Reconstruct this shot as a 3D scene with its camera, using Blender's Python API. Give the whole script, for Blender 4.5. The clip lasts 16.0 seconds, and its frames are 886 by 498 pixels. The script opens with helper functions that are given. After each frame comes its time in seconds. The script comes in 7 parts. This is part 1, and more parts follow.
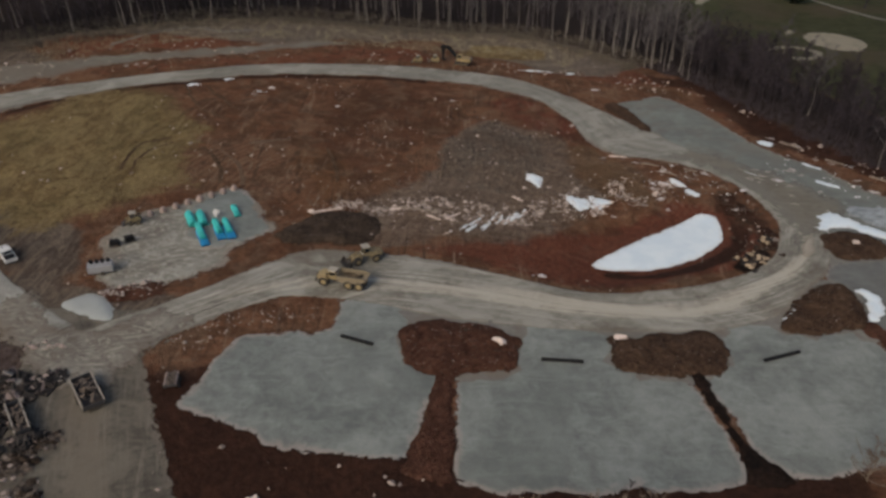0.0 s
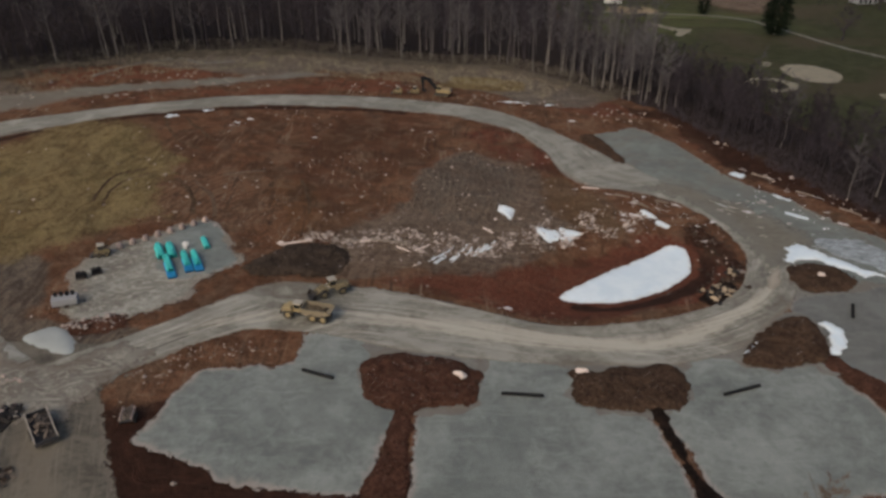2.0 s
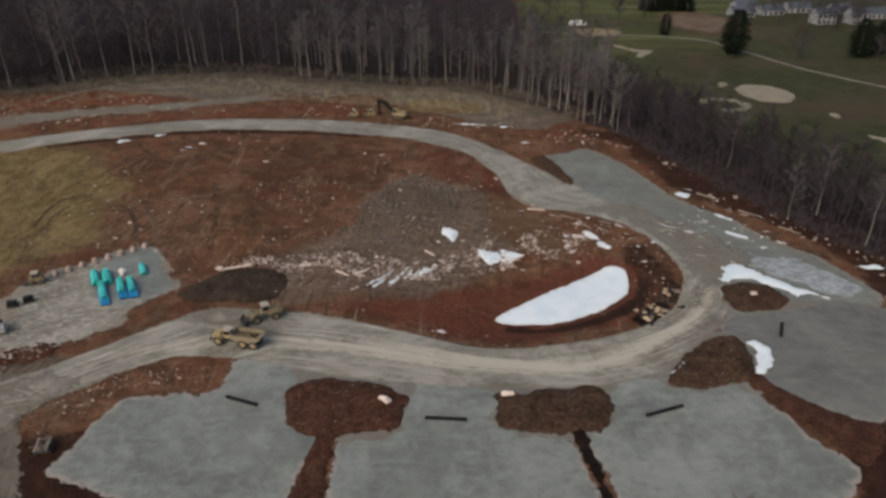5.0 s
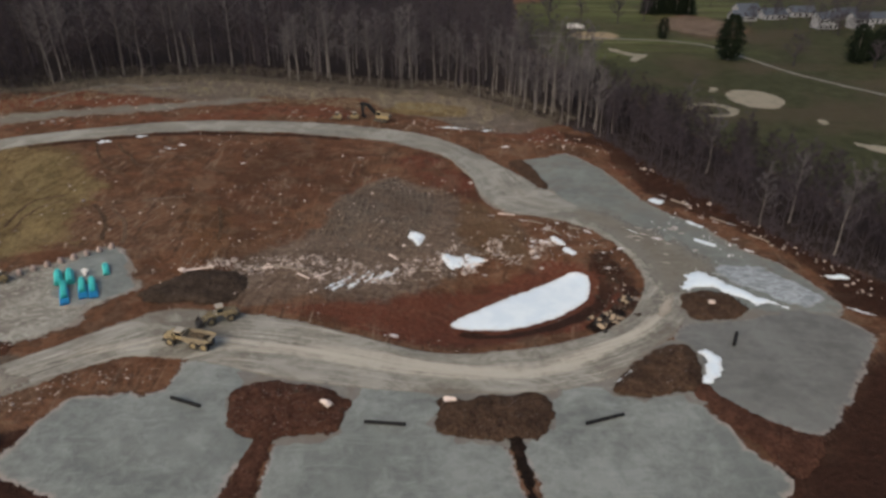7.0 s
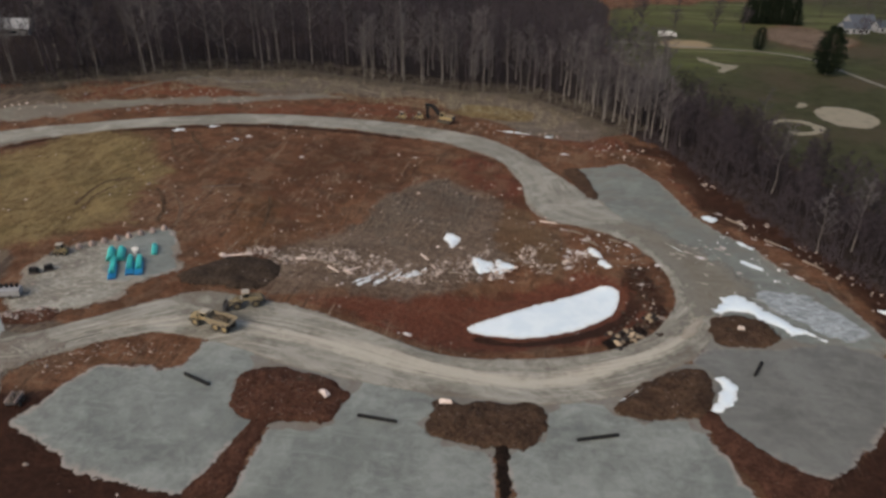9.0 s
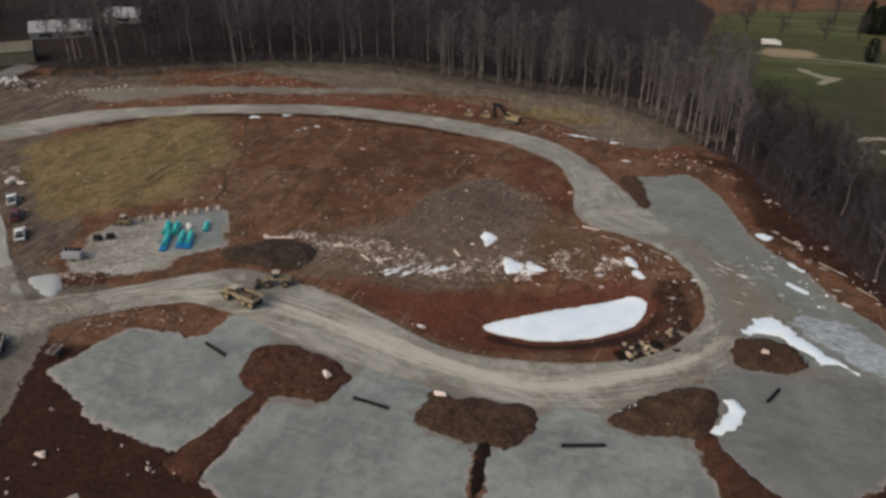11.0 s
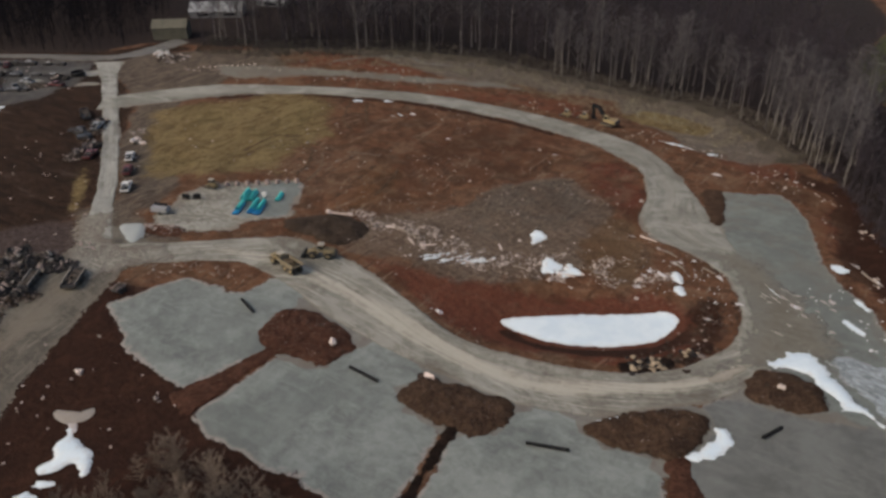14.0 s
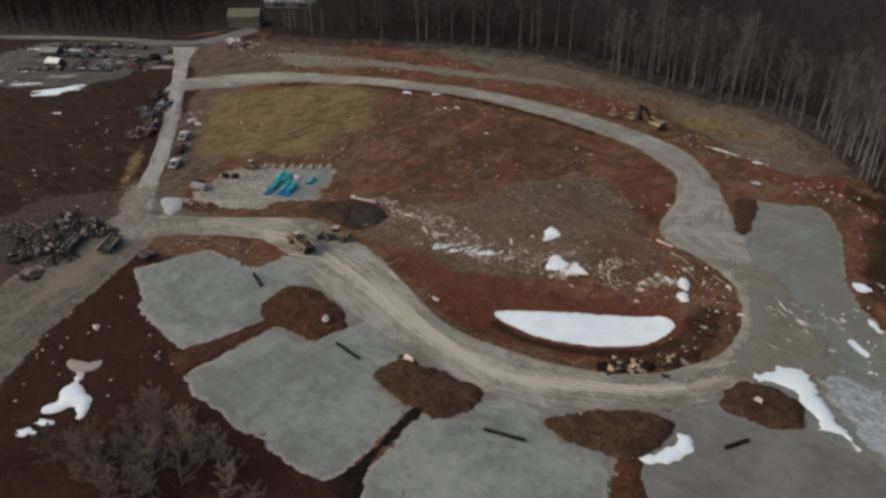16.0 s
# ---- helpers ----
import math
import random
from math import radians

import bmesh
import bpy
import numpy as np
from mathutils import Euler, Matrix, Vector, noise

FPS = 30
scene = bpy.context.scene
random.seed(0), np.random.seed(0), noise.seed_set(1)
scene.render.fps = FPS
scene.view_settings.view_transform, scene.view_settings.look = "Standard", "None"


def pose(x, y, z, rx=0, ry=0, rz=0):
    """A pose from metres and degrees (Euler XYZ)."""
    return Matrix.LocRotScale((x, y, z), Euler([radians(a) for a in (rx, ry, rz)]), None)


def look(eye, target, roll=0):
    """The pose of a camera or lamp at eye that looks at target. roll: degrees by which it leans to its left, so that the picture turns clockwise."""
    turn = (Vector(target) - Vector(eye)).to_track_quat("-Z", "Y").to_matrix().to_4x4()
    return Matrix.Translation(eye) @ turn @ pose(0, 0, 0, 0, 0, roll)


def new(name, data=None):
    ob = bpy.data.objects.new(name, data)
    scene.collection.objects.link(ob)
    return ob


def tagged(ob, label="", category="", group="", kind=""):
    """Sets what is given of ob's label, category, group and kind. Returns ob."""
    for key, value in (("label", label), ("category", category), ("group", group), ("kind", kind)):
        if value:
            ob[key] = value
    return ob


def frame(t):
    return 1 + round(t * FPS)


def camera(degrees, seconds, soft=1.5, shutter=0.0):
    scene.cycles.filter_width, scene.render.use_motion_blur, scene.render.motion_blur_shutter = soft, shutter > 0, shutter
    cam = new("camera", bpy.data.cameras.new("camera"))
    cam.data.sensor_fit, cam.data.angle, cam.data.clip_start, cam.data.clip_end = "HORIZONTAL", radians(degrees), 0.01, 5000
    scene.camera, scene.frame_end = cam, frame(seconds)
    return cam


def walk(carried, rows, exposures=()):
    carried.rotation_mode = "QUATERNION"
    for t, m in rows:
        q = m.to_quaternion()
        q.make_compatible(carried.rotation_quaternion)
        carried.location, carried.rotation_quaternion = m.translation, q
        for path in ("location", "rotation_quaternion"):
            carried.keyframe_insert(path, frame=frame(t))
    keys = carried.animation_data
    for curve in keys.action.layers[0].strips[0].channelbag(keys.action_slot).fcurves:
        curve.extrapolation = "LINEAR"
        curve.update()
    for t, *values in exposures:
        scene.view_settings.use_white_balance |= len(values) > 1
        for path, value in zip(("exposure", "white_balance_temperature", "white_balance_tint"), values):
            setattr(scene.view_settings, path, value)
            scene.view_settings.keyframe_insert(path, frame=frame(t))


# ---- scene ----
cam = camera(64.3, 16.0, soft=3.0)
PATH = [
    (0, (0.633, -0.475, 65.867), (0.617, 1.236, 64.831), -0.2),
    (0.5, (2.07, -0.474, 66.304), (2.054, 1.239, 65.272), -0.1),
    (1, (3.322, -0.345, 66.595), (3.308, 1.376, 65.577), -0.1),
    (1.5, (4.59, -0.28, 66.912), (4.577, 1.454, 65.916), -0.0),
    (2, (5.739, -0.238, 67.105), (5.734, 1.509, 66.132), 0.0),
    (2.5, (7.143, -0.313, 67.346), (7.145, 1.447, 66.397), -0.0),
    (3, (8.51, -0.378, 67.489), (8.519, 1.392, 66.558), -0.0),
    (3.5, (9.886, -0.391, 67.669), (9.904, 1.38, 66.739), -0.0),
    (4, (11.537, -0.411, 67.849), (11.561, 1.36, 66.919), -0.0),
    (4.5, (13.122, -0.428, 68.002), (13.154, 1.343, 67.074), -0.1),
    (7, (25.464, -0.638, 69.05), (25.454, 1.135, 68.125), 0.0),
    (7.5, (28.539, -0.601, 69.298), (28.483, 1.172, 68.373), 0.0),
    (8, (31.872, -0.478, 69.454), (31.738, 1.29, 68.53), 0.0),
    (8.5, (35.296, -0.331, 69.566), (35.085, 1.43, 68.643), 0.0),
    (9, (38.873, -0.211, 69.716), (38.591, 1.542, 68.794), 0.0),
    (11.5, (57.297, 1.912, 70.292), (56.658, 3.566, 69.367), 0.1),
    (12, (61.115, 2.727, 70.498), (60.397, 4.347, 69.571), 0.2),
    (12.5, (64.796, 3.79, 70.78), (64.005, 5.373, 69.848), 0.2),
    (13, (68.579, 4.925, 70.97), (67.734, 6.477, 70.035), 0.2),
    (13.5, (72.131, 6.216, 71.043), (71.235, 7.739, 70.106), 0.2),
    (14, (75.93, 7.64, 71.177), (74.981, 9.129, 70.239), 0.2),
    (14.5, (79.796, 9.278, 71.489), (78.796, 10.73, 70.546), 0.2),
    (15, (83.745, 10.855, 71.834), (82.696, 12.27, 70.886), 0.2),
    (15.5, (87.529, 12.442, 72.074), (86.432, 13.819, 71.123), 0.2),
    (16, (91.483, 14.207, 72.257), (90.339, 15.543, 71.305), 0.2),
]
walk(cam, [(t, look(eye, target, roll)) for t, eye, target, roll in PATH],
     [(0, 0.46, 7000, 10), (4, 0.68, 7000, 10), (7, 0.85, 7000, 10), (9, 0.88, 7000, 10), (12.5, 0.78, 7000, 10), (16, 0.70, 7000, 10)])

from mathutils.geometry import delaunay_2d_cdt

# ---- world and light: a dim, overcast winter day ----
SUN_EL, SUN_AZ = 38.0, 215.0
world = bpy.data.worlds.new("overcast_sky")
scene.world = world
world.use_nodes = True
wn = world.node_tree
sky = wn.nodes.new("ShaderNodeTexSky")
sky.sky_type = "NISHITA"
sky.sun_disc = False
sky.sun_elevation, sky.sun_rotation = radians(SUN_EL), radians(SUN_AZ)
sky.dust_density, sky.ozone_density = 4.0, 1.0
wn.links.new(sky.outputs["Color"], wn.nodes["Background"].inputs["Color"])
wn.nodes["Background"].inputs["Strength"].default_value = 0.115
sun_data = bpy.data.lights.new("sun", "SUN")
sun_data.energy, sun_data.angle, sun_data.color = 0.9, radians(35), (1.0, 0.95, 0.88)
sun = new("sun", sun_data)
a, e = radians(SUN_AZ), radians(SUN_EL)
sun.matrix_world = look((0, 0, 0), (-math.sin(a) * math.cos(e), -math.cos(a) * math.cos(e), -math.sin(e)))


# ---- small numeric tools ----
def vnoise(x, y, scale, seed=0):
    """Smooth value noise, 0 to 1, at points in metres; scale is the size of its blobs."""
    x, y = np.asarray(x, float) / scale, np.asarray(y, float) / scale
    xi, yi = np.floor(x), np.floor(y)
    fx, fy = x - xi, y - yi
    fx, fy = fx * fx * (3 - 2 * fx), fy * fy * (3 - 2 * fy)

    def lattice(i, j):
        s = np.sin(i * 127.1 + j * 311.7 + seed * 74.7) * 43758.5453
        return s - np.floor(s)

    low = lattice(xi, yi) * (1 - fx) + lattice(xi + 1, yi) * fx
    high = lattice(xi, yi + 1) * (1 - fx) + lattice(xi + 1, yi + 1) * fx
    return low * (1 - fy) + high * fy


def inside(x, y, ring):
    """Which points lie within a closed outline."""
    x, y, hit = np.asarray(x, float), np.asarray(y, float), np.zeros(np.shape(x), bool)
    for (ax, ay), (bx, by) in zip(ring, ring[1:] + ring[:1]):
        if ay != by:
            hit ^= ((ay > y) != (by > y)) & (x < (bx - ax) * (y - ay) / (by - ay) + ax)
    return hit


def edge_distance(x, y, ring):
    """Metres from points to a closed outline."""
    x, y = np.asarray(x, float), np.asarray(y, float)
    best = np.full(np.shape(x), 1e9)
    for (ax, ay), (bx, by) in zip(ring, ring[1:] + ring[:1]):
        dx, dy = bx - ax, by - ay
        u = np.clip(((x - ax) * dx + (y - ay) * dy) / max(dx * dx + dy * dy, 1e-9), 0, 1)
        best = np.minimum(best, np.hypot(x - ax - u * dx, y - ay - u * dy))
    return best


def zone(x, y, ring, soft):
    """1 inside an outline, 0 outside, over a soft edge."""
    d = edge_distance(x, y, ring)
    return np.clip(0.5 + np.where(inside(x, y, ring), d, -d) / (2 * soft), 0, 1)


def smooth_ring(points, step=0.8, closed=True):
    """A rounded curve through the points of an outline."""
    out, n = [], len(points)
    for i in range(n if closed else n - 1):
        p = [np.array(points[(i + k) % n] if closed else points[min(max(i + k, 0), n - 1)], float) for k in (-1, 0, 1, 2)]
        m1, m2 = (p[2] - p[0]) * 0.4, (p[3] - p[1]) * 0.4
        k = max(2, int(np.linalg.norm(p[2] - p[1]) / step))
        for u in np.arange(k) / k:
            out.append(tuple(p[1] * (2 * u**3 - 3 * u**2 + 1) + m1 * (u**3 - 2 * u**2 + u) + p[2] * (3 * u**2 - 2 * u**3) + m2 * (u**3 - u**2)))
    if not closed:
        out.append(tuple(points[-1]))
    return out


def ragged(ring, amount, seed):
    """An outline frayed as spread stone and pushed soil are."""
    pts = np.array(ring)
    tang = np.roll(pts, -1, 0) - np.roll(pts, 1, 0)
    nor = np.stack([tang[:, 1], -tang[:, 0]], 1) / (np.linalg.norm(tang, axis=1)[:, None] + 1e-9)
    k = (vnoise(pts[:, 0], pts[:, 1], 3.5, seed) - 0.5) * 1.2 + (vnoise(pts[:, 0], pts[:, 1], 1.3, seed + 5) - 0.5) * 1.0 + (vnoise(pts[:, 0], pts[:, 1], 0.6, seed + 8) - 0.5) * 0.8
    return [tuple(p) for p in pts + nor * (k * amount)[:, None]]


# ---- the lie of the land: level by the pads, rising to the back and the yard, with a sediment basin ----
def basin_dip(x, y):
    x, y = np.asarray(x, float), np.asarray(y, float)
    c, s = math.cos(radians(33)), math.sin(radians(33))
    u, v = (x - 39) * c + (y - 112.5) * s, -(x - 39) * s + (y - 112.5) * c
    r = np.sqrt((u / 23) ** 2 + (v / 10.0) ** 2)
    return -2.0 * np.clip(1.25 - r, 0, 0.55) / 0.55


def terrain(x, y):
    x, y = np.asarray(x, float), np.asarray(y, float)
    xs, ys = np.maximum(x, -230), np.minimum(y, 300)
    r = np.log1p(np.exp(np.minimum((15 - xs) / 12, 50))) * 0.12
    z = -0.08 + 5.74 * r + 5.16 * r * (ys - 100) / 100 - 1.47 * r * r
    z = z + np.clip((x - 20) / 60, 0, 1) * np.clip((y - 100) / 30, 0, 1) * -0.8
    rough = (vnoise(x, y, 9, 3) - 0.5) * 0.6 + (vnoise(x, y, 4, 4) - 0.5) * 0.35 + (vnoise(x, y, 2.3, 6) - 0.5) * 0.22
    z = z + 1.0 * np.exp(-((x - 10) / 14) ** 2 - ((y - 147) / 16) ** 2)
    return z + basin_dip(x, y) + rough * zone(x, y, ISLAND, 4) * (1 - zone(x, y, STAGE, 3)) * (1 - zone(x, y, BASIN, 4))


def ground_z(x, y):
    return float(terrain(x, y))


def standing(x, y, heading, span=2.5, sink=0.0):
    """The pose of a thing that stands on the sloping ground; heading in degrees from +x."""
    gx = (ground_z(x + span, y) - ground_z(x - span, y)) / (2 * span)
    gy = (ground_z(x, y + span) - ground_z(x, y - span)) / (2 * span)
    up = Vector((-gx, -gy, 1)).normalized()
    ahead = Vector((math.cos(radians(heading)), math.sin(radians(heading)), 0))
    side = up.cross(ahead).normalized()
    ahead = side.cross(up)
    m = Matrix((ahead, side, up)).transposed().to_4x4()
    return Matrix.Translation((x, y, ground_z(x, y) - sink)) @ m


# ---- plan of the site, in metres ----
ISLAND = [(-62, 92), (-50, 82), (-41, 90), (-32, 98), (-24, 104), (-13, 104.5), (-1, 102.5), (8, 99.5), (17, 96.2), (26, 94), (36, 95), (45, 97.5),
          (52, 100.6), (58, 106), (62.5, 114), (64.5, 122), (63, 132), (58.5, 142), (50, 148), (40, 151), (34, 160), (31.4, 173), (24, 188),
          (10.5, 196), (-6, 199), (-30.7, 196.5), (-53, 190.5), (-72, 181), (-89, 170.5), (-103, 158), (-116, 141), (-100, 122), (-82, 104)]
PAD_1 = [(-35.5, 66.6), (-33.6, 71.7), (-32, 77), (-29.6, 81.4), (-24, 82.6), (-18.2, 83.3), (-17.2, 87.8), (-16.7, 92), (-5.9, 92), (-4.8, 81.5),
         (-4.6, 78), (-1.4, 75), (0.9, 72.8), (-2.1, 65), (-3.4, 59.8), (-4.6, 57.9), (-9.1, 58.6), (-15.2, 59), (-19.4, 59.6), (-23.9, 61.5), (-29.6, 64.1)]
PAD_2 = [(1.3, 72.8), (5, 74.8), (8.6, 75.8), (9.8, 78.8), (10.2, 82), (13.2, 88), (23.5, 87.5), (25.8, 82.2), (25.6, 79.1), (26.2, 76.2), (30.7, 75),
         (34.6, 73.2), (35.6, 65.8), (36.2, 61.5), (36.1, 56.3), (32.2, 54.5), (25.6, 53.9), (17.1, 53.6), (7.5, 53.4), (4.3, 54.2), (1.1, 55.3), (0.7, 59.9)]
PAD_3 = [(35.4, 74.4), (39.2, 77), (39.6, 81.3), (42.8, 87), (50.5, 88.5), (52.2, 85.2), (55.2, 84.6), (62.4, 84.8), (65, 80.4), (68.2, 72.7), (71.1, 67.1),
         (66, 61), (53, 58), (44, 56), (40.8, 56.3), (37.6, 60.5), (36.5, 65.5)]
PAD_4 = [(64, 99.5), (67, 104), (79.8, 106), (87.4, 110), (94.8, 108), (99.6, 100.9), (98.7, 97.5), (90.3, 87), (83.8, 79.1), (77.9, 74.4), (74.3, 76.1),
         (69.8, 79), (65.6, 84), (65.2, 89.7), (65, 95.2)]
PAD_5 = [(45.8, 184.9), (52, 189), (59.6, 193), (66, 185), (69.8, 175.4), (73.9, 161.3), (79.8, 150.2), (84.7, 145), (90.2, 132.5), (95.1, 127), (97.4, 119.4),
         (98.8, 109.1), (94.3, 106.2), (84, 107), (72, 106), (66, 110), (66, 122), (63, 134), (54, 148), (50.3, 166.5)]
STAGE = [(-58, 113), (-51, 120.5), (-43, 126.5), (-38.5, 125), (-33, 115), (-30.5, 111), (-35, 104), (-36, 99), (-40, 95), (-49, 89), (-56, 92), (-60, 104)]
FROZEN = [(26.1, 105.6), (27.8, 108.2), (30.8, 110.6), (36, 114.5), (44, 120.3), (49.6, 124.4), (52.2, 125.4), (54.2, 123.8), (54, 120.2), (52.2, 114.4), (48, 109.9), (42.2, 106.4), (36.2, 104.4), (31.4, 103.8), (27.4, 104.3)]
# road edges as pairs: inner x, y, outer x, y
ROAD_FRONT = [(-54, 80, -41, 78), (-49, 84, -39, 81), (-41, 90, -33, 86), (-32, 98, -25.5, 90.5), (-24, 104, -17.5, 90.7), (-13, 104.5, -8.8, 89), (-1, 102.5, 0, 86.5),
              (8, 99.5, 8.6, 85.3), (17, 96.2, 19, 84), (26, 94, 30, 84), (36, 95, 42, 84.5), (45, 97.5, 52, 88.5), (52, 100.6, 60, 96), (58, 106, 66, 102),
              (62.5, 114, 70, 110), (64.5, 122, 72, 122), (63, 132, 71, 133), (58.5, 142, 65, 145)]
ROAD_BACK = [(63, 132, 71, 133), (58.5, 142, 65, 145), (50, 148, 58, 154), (40, 151, 50, 167), (34, 160, 44, 176), (31.4, 173, 39.4, 183), (24, 188, 29.5, 196.5), (10.5, 196, 16, 206.5),
             (-6, 199, -7, 209.5), (-30.7, 196.5, -33, 205.4), (-53, 190.5, -55.6, 198), (-72, 181, -75.4, 187.4), (-89, 170.5, -92.5, 177), (-103, 158, -111, 165), (-116, 141, -124, 150), (-127, 128, -134, 136)]
ACCESS = [(-168, 156, -160, 162), (-149.6, 145.5, -146.3, 149.6), (-129.8, 132.1, -126.9, 135.7), (-105.3, 114.9, -102.5, 118.3), (-81.3, 96.9, -78.3, 100.3), (-67.3, 84.4, -63.8, 88.2), (-59.7, 77.5, -54.7, 82.3)]
DIAGONAL = [(-64, 86, -45, 86), (-58, 74, -43, 78), (-54, 62, -37, 65), (-48, 46, -27.5, 48), (-40, 32, -18, 35), (-28, 10, -6, 12)]
FAR_ROAD = [(-330, 85.5, -332, 89.5), (-250, 122.5, -252, 126.5), (-197, 146.4, -199, 150.4), (-170, 157, -170, 164), (-158, 172, -166, 174), (-157, 190, -165, 190)]
GRASS = [(-113, 138), (-102, 156), (-88, 168.5), (-72, 174), (-62, 160), (-54, 142), (-51, 128), (-62, 110), (-75, 107), (-92, 122)]
BASIN = [(-6, 106), (1, 110), (12, 112), (24, 114.5), (36, 120), (47, 129), (57, 127), (60, 117), (57, 108), (49, 101.5), (36, 97.5), (26, 96.5), (16, 98.5), (6, 102.5)]
RUBBLE = [(-24, 113), (-16, 120), (-8, 131), (-5, 141), (-1, 156), (5, 165), (15, 168), (24, 164), (29, 153), (27, 139), (31, 128), (24, 118), (12, 113.5), (0, 111), (-12, 108.5)]
HILL = [(-5, 136), (-3, 150), (4, 162), (14, 165), (21, 160), (22, 145), (18, 128), (6, 127)]
TAN_PATCH = [(29, 127), (23, 140), (23, 150), (33, 154), (39, 145), (41.5, 132), (37, 126)]
WARM_PATCH = [(-34, 140), (-31, 152), (-22, 144), (-17, 128), (-25, 124)]
DARK_FIELD = [(-37, 187), (-13, 193), (2, 184), (-2, 162), (-11, 143), (-19, 133), (-28, 157), (-36, 171)]
RED_END = [(8, 186), (23, 189), (32, 173), (34, 157), (27, 160), (18, 172)]
TYRE_ARCS = [(-55, 126), (-53, 146), (-45, 153), (-34, 147), (-30, 131), (-38, 122)]
FAIRWAY = [(60, 345), (74, 365), (100, 372), (140, 372), (160, 350), (166, 330), (130, 330), (110, 318), (90, 300)]
FAR_FAIRWAY = [(60, 400), (70, 480), (160, 540), (230, 470), (190, 420), (140, 400), (90, 395)]
WOODS_EDGE = [(-330, 93), (-254, 128.5), (-199, 152.5), (-177, 164), (-171, 180), (-150, 190), (-122, 204), (-88, 231), (-53, 250), (-28, 252), (10, 256), (27, 259), (47, 241), (63, 219), (73, 207),
              (82, 183), (90, 161), (97.5, 143.5), (104, 131), (113, 116), (124, 96), (140, 70)]
WOODS = WOODS_EDGE + [(164, 84), (142, 118), (128, 146), (116, 172), (104, 204), (92, 248), (76, 300), (60, 345), (70, 480), (40, 620), (-400, 620), (-420, 200)]
GOLF = [(164, 84), (142, 118), (128, 146), (116, 172), (104, 204), (92, 248), (76, 300), (60, 345), (70, 480), (300, 600), (600, 400), (400, 60)]


# ---- materials ----
def material(name, rough=0.9, metal=0.0, spec=0.3):
    m = bpy.data.materials.new(name)
    m.use_nodes = True
    nt = m.node_tree
    b = nt.nodes["Principled BSDF"]
    b.inputs["Roughness"].default_value, b.inputs["Metallic"].default_value = rough, metal
    b.inputs["Specular IOR Level"].default_value = spec
    return m, nt, b


def link(nt, a, b):
    nt.links.new(a, b)


def coords(nt, stretch=(1, 1, 1), source="Object", turn=0.0):
    tc, mp = nt.nodes.new("ShaderNodeTexCoord"), nt.nodes.new("ShaderNodeMapping")
    mp.inputs["Scale"].default_value = stretch
    mp.inputs["Rotation"].default_value = (0, 0, radians(turn))
    link(nt, tc.outputs[source], mp.inputs["Vector"])
    return mp.outputs["Vector"]


def noise_of(nt, vec, scale, detail=4.0, rough=0.6, distort=0.0):
    n = nt.nodes.new("ShaderNodeTexNoise")
    n.inputs["Scale"].default_value, n.inputs["Detail"].default_value = scale, detail
    n.inputs["Roughness"].default_value, n.inputs["Distortion"].default_value = rough, distort
    link(nt, vec, n.inputs["Vector"])
    return n.outputs["Fac"]


def spread(nt, value, low, high, to_low=0.0, to_high=1.0):
    n = nt.nodes.new("ShaderNodeMapRange")
    n.interpolation_type = "SMOOTHSTEP"
    for k, v in zip(("From Min", "From Max", "To Min", "To Max"), (low, high, to_low, to_high)):
        n.inputs[k].default_value = v
    link(nt, value, n.inputs["Value"])
    return n.outputs["Result"]


def sums(nt, op, a, b):
    n = nt.nodes.new("ShaderNodeMath")
    n.operation = op
    for sock, v in zip(n.inputs, (a, b)):
        if isinstance(v, (int, float)):
            sock.default_value = v
        else:
            link(nt, v, sock)
    return n.outputs[0]


def blend(nt, fac, a, b, mode="MIX"):
    n = nt.nodes.new("ShaderNodeMix")
    n.data_type, n.blend_type = "RGBA", mode
    for sock, v in ((n.inputs[0], fac), (n.inputs[6], a), (n.inputs[7], b)):
        if isinstance(v, (int, float)):
            sock.default_value = v
        elif isinstance(v, tuple):
            sock.default_value = (*v, 1)
        else:
            link(nt, v, sock)
    return n.outputs[2]


def relief(nt, b, height, depth, strength=1.0):
    n = nt.nodes.new("ShaderNodeBump")
    n.inputs["Distance"].default_value, n.inputs["Strength"].default_value = depth, strength
    link(nt, height, n.inputs["Height"])
    link(nt, n.outputs["Normal"], b.inputs["Normal"])


def field(nt, name):
    """The channels of a colour attribute, and its alpha."""
    at, sp = nt.nodes.new("ShaderNodeAttribute"), nt.nodes.new("ShaderNodeSeparateColor")
    at.attribute_name = name
    link(nt, at.outputs["Color"], sp.inputs["Color"])
    return [*sp.outputs[:3], at.outputs["Alpha"]]


def random_of(nt, islands=False):
    n = nt.nodes.new("ShaderNodeNewGeometry" if islands else "ShaderNodeObjectInfo")
    return n.outputs["Random Per Island" if islands else "Random"]



